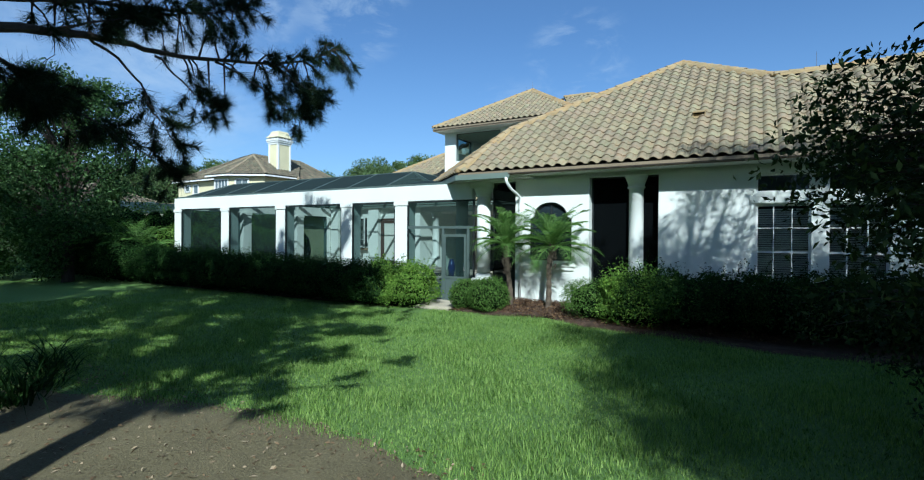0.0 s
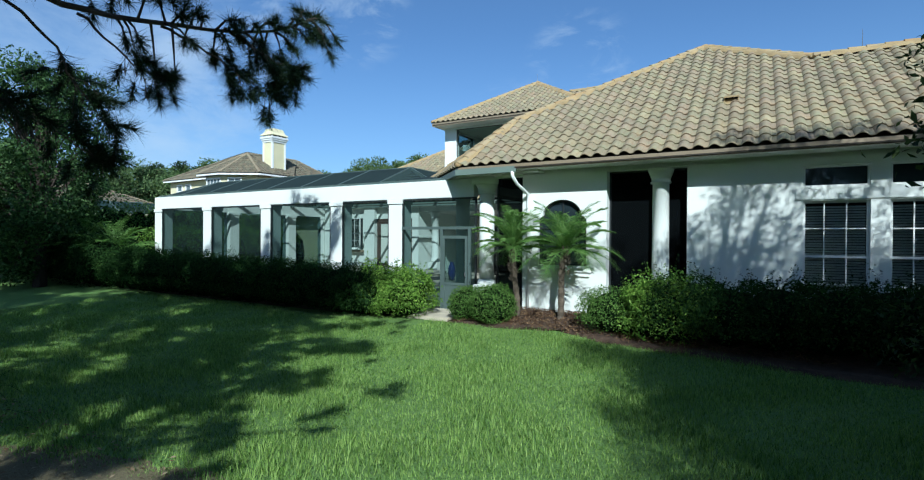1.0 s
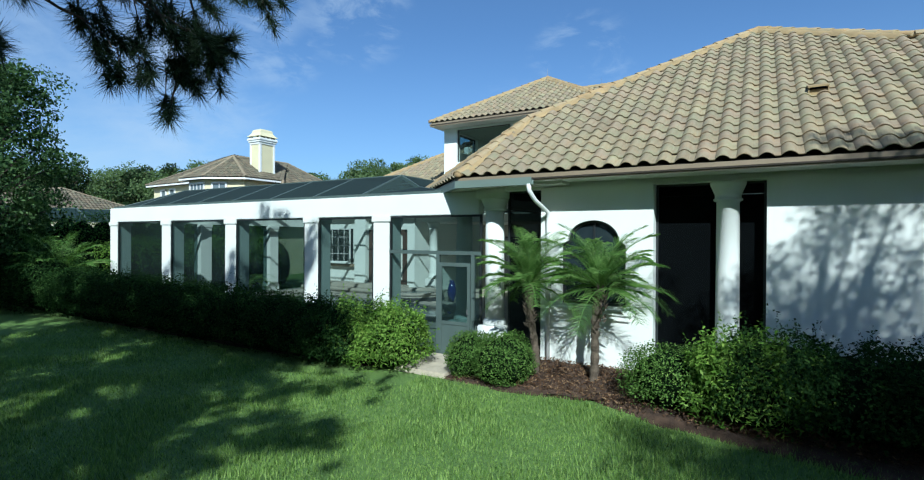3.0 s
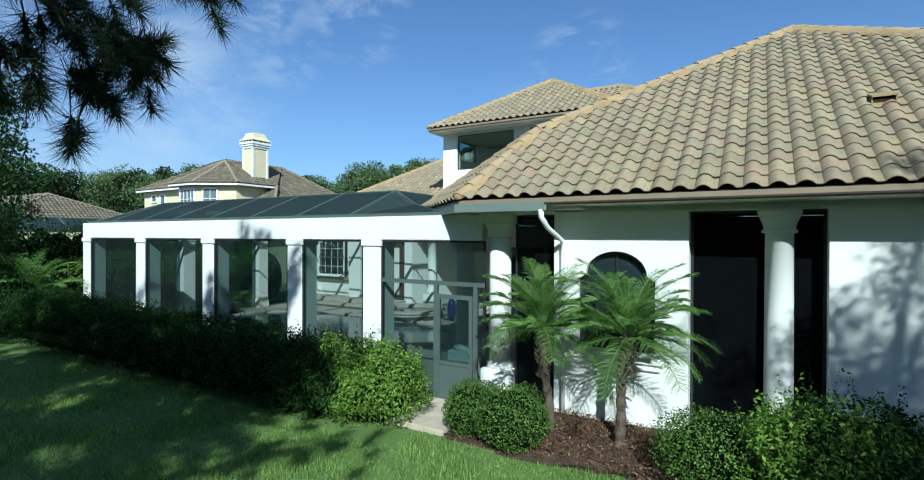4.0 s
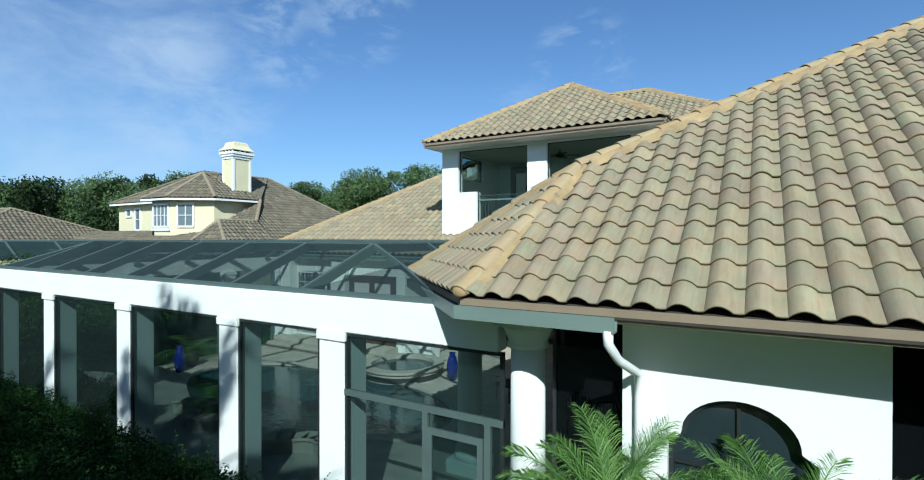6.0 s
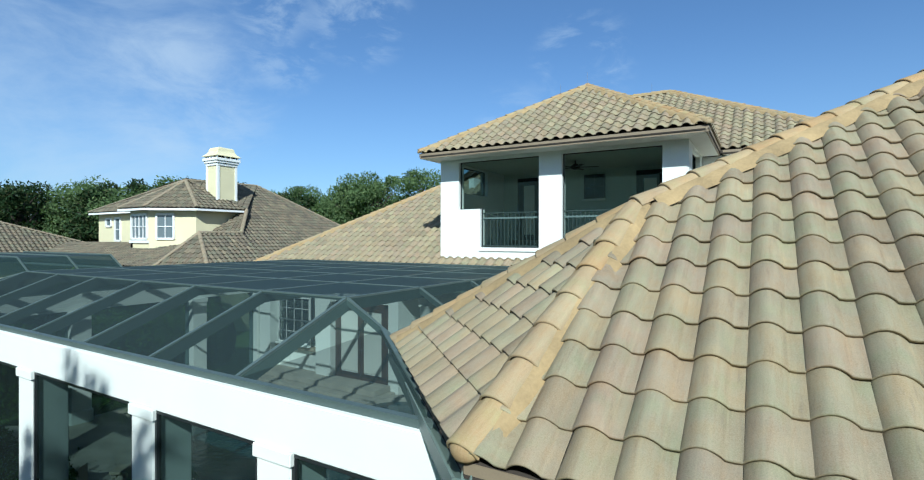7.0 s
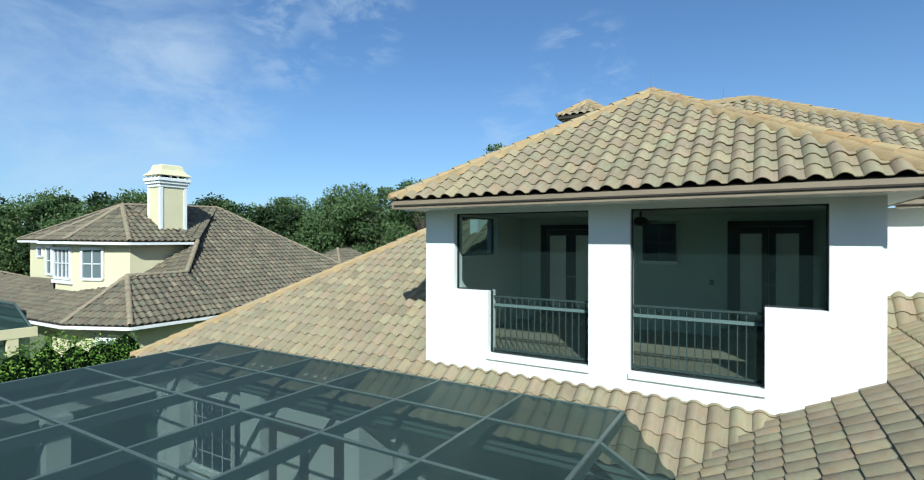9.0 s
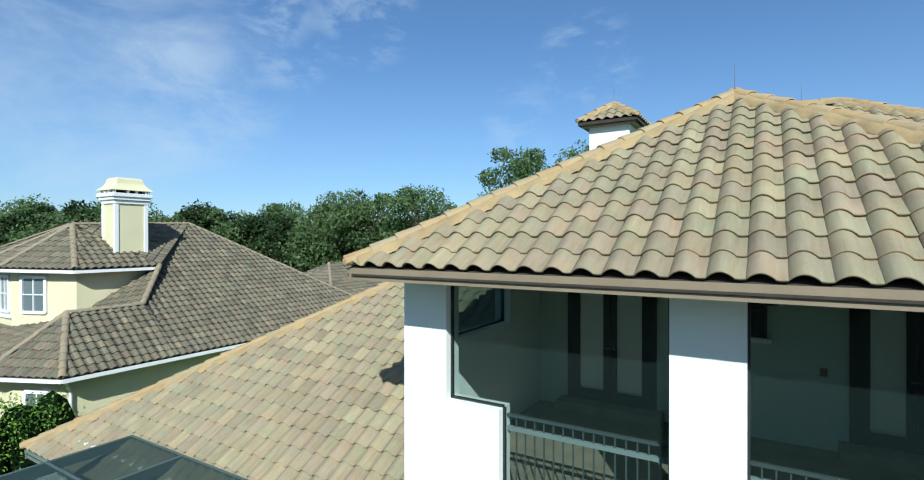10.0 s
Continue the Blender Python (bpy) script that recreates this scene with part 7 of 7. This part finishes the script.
for a in (((-30.0, 9, 3.45), (-30.0, 23, 3.45), (-31.6, 23, 4.3), (-31.6, 9, 4.3)), ((-31.6, 9, 4.3), (-31.6, 23, 4.3), (-44, 23, 4.3), (-44, 9, 4.3)), ((-30.1, 9, 0.1), (-30.1, 23, 0.1), (-30.1, 23, 3.1), (-30.1, 9, 3.1)), ((-44, 9.0, 0.1), (-30.1, 9, 0.1), (-30.1, 9, 3.3), (-44, 9, 3.3))):
    bm = bmesh.new()
    sheet(bm, *a)
    ncpart("screen", bm, M_SCREENR)
wing = thing("neighbour_wing", "low wing with brown tile roof behind the enclosure", "house", (-50, 22, 0))
wing_roof = new("wing_roof")
wing_roof.parent, wing_roof.matrix_parent_inverse = wing, Matrix.Translation((50, -22, 0))
WA, WB, W1, W2 = (-46.1, 21.9, 6.5), (-62.0, 21.9, 6.5), (-42.0, 16.6, 3.8), (-42.6, 30.0, 3.8)
tiled_face(wing_roof, [W1, W2, WA], None, M_FARTILES)
tiled_face(wing_roof, [(-62.0, 16.6, 3.8), W1, WA, WB], None, M_FARTILES)
tiled_face(wing_roof, [W2, (-62.0, 30.0, 3.8), WB, WA], None, M_FARTILES)
for a, b in ((W1, WA), (W2, WA), (WA, WB)):
    cap_line(wing_roof, a, b, FARCAP_MESH, None, 0.04)
bm = bmesh.new()
box(bm, -62, -42.8, 17.3, 29.3, 0, 3.75)
wl = part("wing_wall", bm, M_CREAM, wing)
wl.matrix_parent_inverse = Matrix.Translation((50, -22, 0))

# tall hedge between the two houses
def tall_hedge(x0, x1, y0, y1, top, seed):
    rng = np.random.default_rng(seed)
    h = thing("hedge", "tall clipped hedge with bright green top between the houses", "hedge", ((x0 + x1) / 2, (y0 + y1) / 2, 0.0))
    ox, oy = (x0 + x1) / 2, (y0 + y1) / 2
    bm = bmesh.new()
    for k in range(int((y1 - y0) / 0.8) + 1):
        y = y0 + 0.4 + 0.8 * k - oy
        # row of cores painted as dark as the hedge's inside
        core_blob(bm, (0, y, top * 0.48), ((x1 - x0) / 2 * 0.85, 0.65, top * 0.5), seed + k)
    part("hedge_shade_core", bm, M_CORE, h)
    n = 26000
    d = rng.normal(0, 1, (n, 3))
    d /= np.linalg.norm(d, axis=1, keepdims=True)
    d = np.sign(d) * np.abs(d) ** 0.6
    p = np.stack([d[:, 0] * (x1 - x0) / 2, rng.uniform(y0 - oy, y1 - oy, n) + d[:, 1] * 0.2, top * 0.5 + d[:, 2] * top * 0.52], 1) * rng.uniform(0.94, 1.05, (n, 1))
    p[:, 2] = np.maximum(p[:, 2], 0.05) * (1 + 0.06 * np.sin(p[:, 1] * 1.9))
    v, f = leaves(p, d, 0.10, rng)
    fast_mesh("foliage", v, f, M_BRIGHT, h)


tall_hedge(-25.2, -23.5, 11.5, 23.9, 3.6, 71)
tall_hedge(-21.2, -19.4, 12.6, 21.5, 2.5, 72)

# street behind the houses, with a parked car
bm = bmesh.new()
box(bm, -90, -20, 72, 79, -0.05, 0.02)
tagged(part("road", bm, M_ASPHALT, None), "grey asphalt street behind the houses", "road", kind="structure")


def parked_car(x, y, turn):
    """A small dark saloon: lower body, cabin with glass, four wheels."""
    car = thing("parked_car", "dark grey saloon car parked on the street", "car")
    bm = bmesh.new()
    extrude_outline(bm, [(-2.15, 0.32), (2.15, 0.32), (2.2, 0.6), (2.1, 0.82), (1.1, 0.92), (-1.4, 0.95), (-2.1, 0.9), (-2.2, 0.6)], -0.86, 0.86)
    part("body", bm, M_CANE, car)
    bm = bmesh.new()
    extrude_outline(bm, [(-1.55, 0.93), (1.05, 0.92), (0.45, 1.38), (-0.9, 1.42)], -0.72, 0.72)
    part("cabin", bm, M_GLASS, car, "dark glass cabin")
    bm = bmesh.new()
    extrude_outline(bm, [(-0.95, 1.40), (0.5, 1.37), (0.42, 1.43), (-0.85, 1.46)], -0.7, 0.7)
    part("roof_panel", bm, M_CANE, car)
    for wx in (-1.35, 1.35):
        for wy in (-0.80, 0.80):
            bm = bmesh.new()
            tube(bm, [(wx, wy - 0.1, 0.32), (wx, wy + 0.1, 0.32)], [0.32, 0.32], 16)
            wheel = part("wheel", bm, M_DARK, car)
            bm = bmesh.new()
            tube(bm, [(wx, wy - 0.11, 0.32), (wx, wy + 0.11, 0.32)], [0.2, 0.2], 12)
            part("rim", bm, M_STEEL, wheel)
    car.matrix_basis = pose(x, y, 0.02, 0, 0, turn)


parked_car(-57.5, 76.2, 4)


# ---- grass and litter ----
def build_grass():
    rng = np.random.default_rng(81)
    n = 330000
    x, y = rng.uniform(-15, 7.5, n), rng.uniform(2.2, 11.0, n)
    keep = rng.uniform(0, 1, n) < np.clip(1.5 - 0.055 * np.hypot(x - 3.5, y - 0.5), 0.35, 1)
    x, y = x[keep], y[keep]
    soil_edge = 3.05 + 0.35 * np.sin(x * 1.1 + 0.6) * 0.4 - 0.10 * np.maximum(0, x - 1.5) ** 1.5 - 0.22 * np.maximum(0, -1.6 - x)
    bed_edge = np.where(x > -3, 10.85 - 0.12 * np.maximum(0, x), np.where(x > -8, 10.15, 10.35))
    ok = (y > soil_edge + rng.normal(0, 0.12, len(y))) & (y < bed_edge + rng.normal(0, 0.05, len(y)))
    x, y = x[ok], y[ok]
    m = len(x)
    z = np.array([ground_z(a, b) for a, b in zip(x, y)])
    h = rng.uniform(0.035, 0.085, m) * (1 + 0.35 * np.sin(x * 2.3 + np.cos(y * 1.7) * 2))
    a = rng.uniform(0, 6.28, m)
    lean = rng.uniform(0.2, 0.9, m) * h
    w = rng.uniform(0.0042, 0.008, m)
    base = np.stack([x, y, z - 0.005], 1)
    side = np.stack([np.cos(a + 1.57), np.sin(a + 1.57), 0 * a], 1) * w[:, None]
    tip = base + np.stack([np.cos(a) * lean, np.sin(a) * lean, h], 1)
    v = np.stack([base - side, base + side, tip], 1).reshape(-1, 3)
    ob = fast_mesh("grass", v, np.arange(3 * m).reshape(m, 3), M_GRASS)
    tagged(ob, "short mown green grass blades", "grass", kind="stuff")


build_grass()


def build_litter():
    rng = np.random.default_rng(82)
    n = 2600
    x, y = rng.uniform(-5.5, 5.0, n), rng.uniform(0.8, 3.4, n)
    p = np.stack([x, y, np.array([ground_z(a, b) for a, b in zip(x, y)]) + 0.035], 1)
    v, f = leaves(p, np.tile((0, 0, 1.0), (n, 1)), 0.05, rng, 0.35, 0.4)
    tagged(fast_mesh("leaf_litter", v, f, M_LITTER), "dry brown leaves scattered on the soil", "leaf litter", kind="stuff")


M_LITTER = leaf_material("dry_leaf", [(0.0, (0.10, 0.06, 0.035)), (0.6, (0.22, 0.15, 0.09)), (1.0, (0.45, 0.36, 0.25))], 0.7, 0.05)
build_litter()


def build_chips():
    """Loose bark chips over the planting bed."""
    rng = np.random.default_rng(83)
    n = 14000
    x, y = rng.uniform(-2.35, 5.0, n), rng.uniform(10.5, 12.3, n)
    ok = y > 10.85 - 0.14 * np.maximum(0, x) + rng.normal(0, 0.06, n)
    x, y = x[ok], y[ok]
    m = len(x)
    p = np.stack([x, y, np.array([ground_z(a, b) for a, b in zip(x, y)]) + 0.075 + rng.uniform(0, 0.03, m)], 1)
    v, f = leaves(p, np.tile((0, 0, 1.0), (m, 1)), 0.055, rng, 0.7, 0.35)
    tagged(fast_mesh("mulch_chip", v, f, M_CHIP), "loose reddish bark chips on the planting bed", "mulch", kind="stuff")


M_CHIP = leaf_material("bark_chip", [(0.0, (0.06, 0.034, 0.02)), (0.6, (0.15, 0.085, 0.048)), (1.0, (0.30, 0.20, 0.12))], 0.9, 0.0, 0.1)
build_chips()
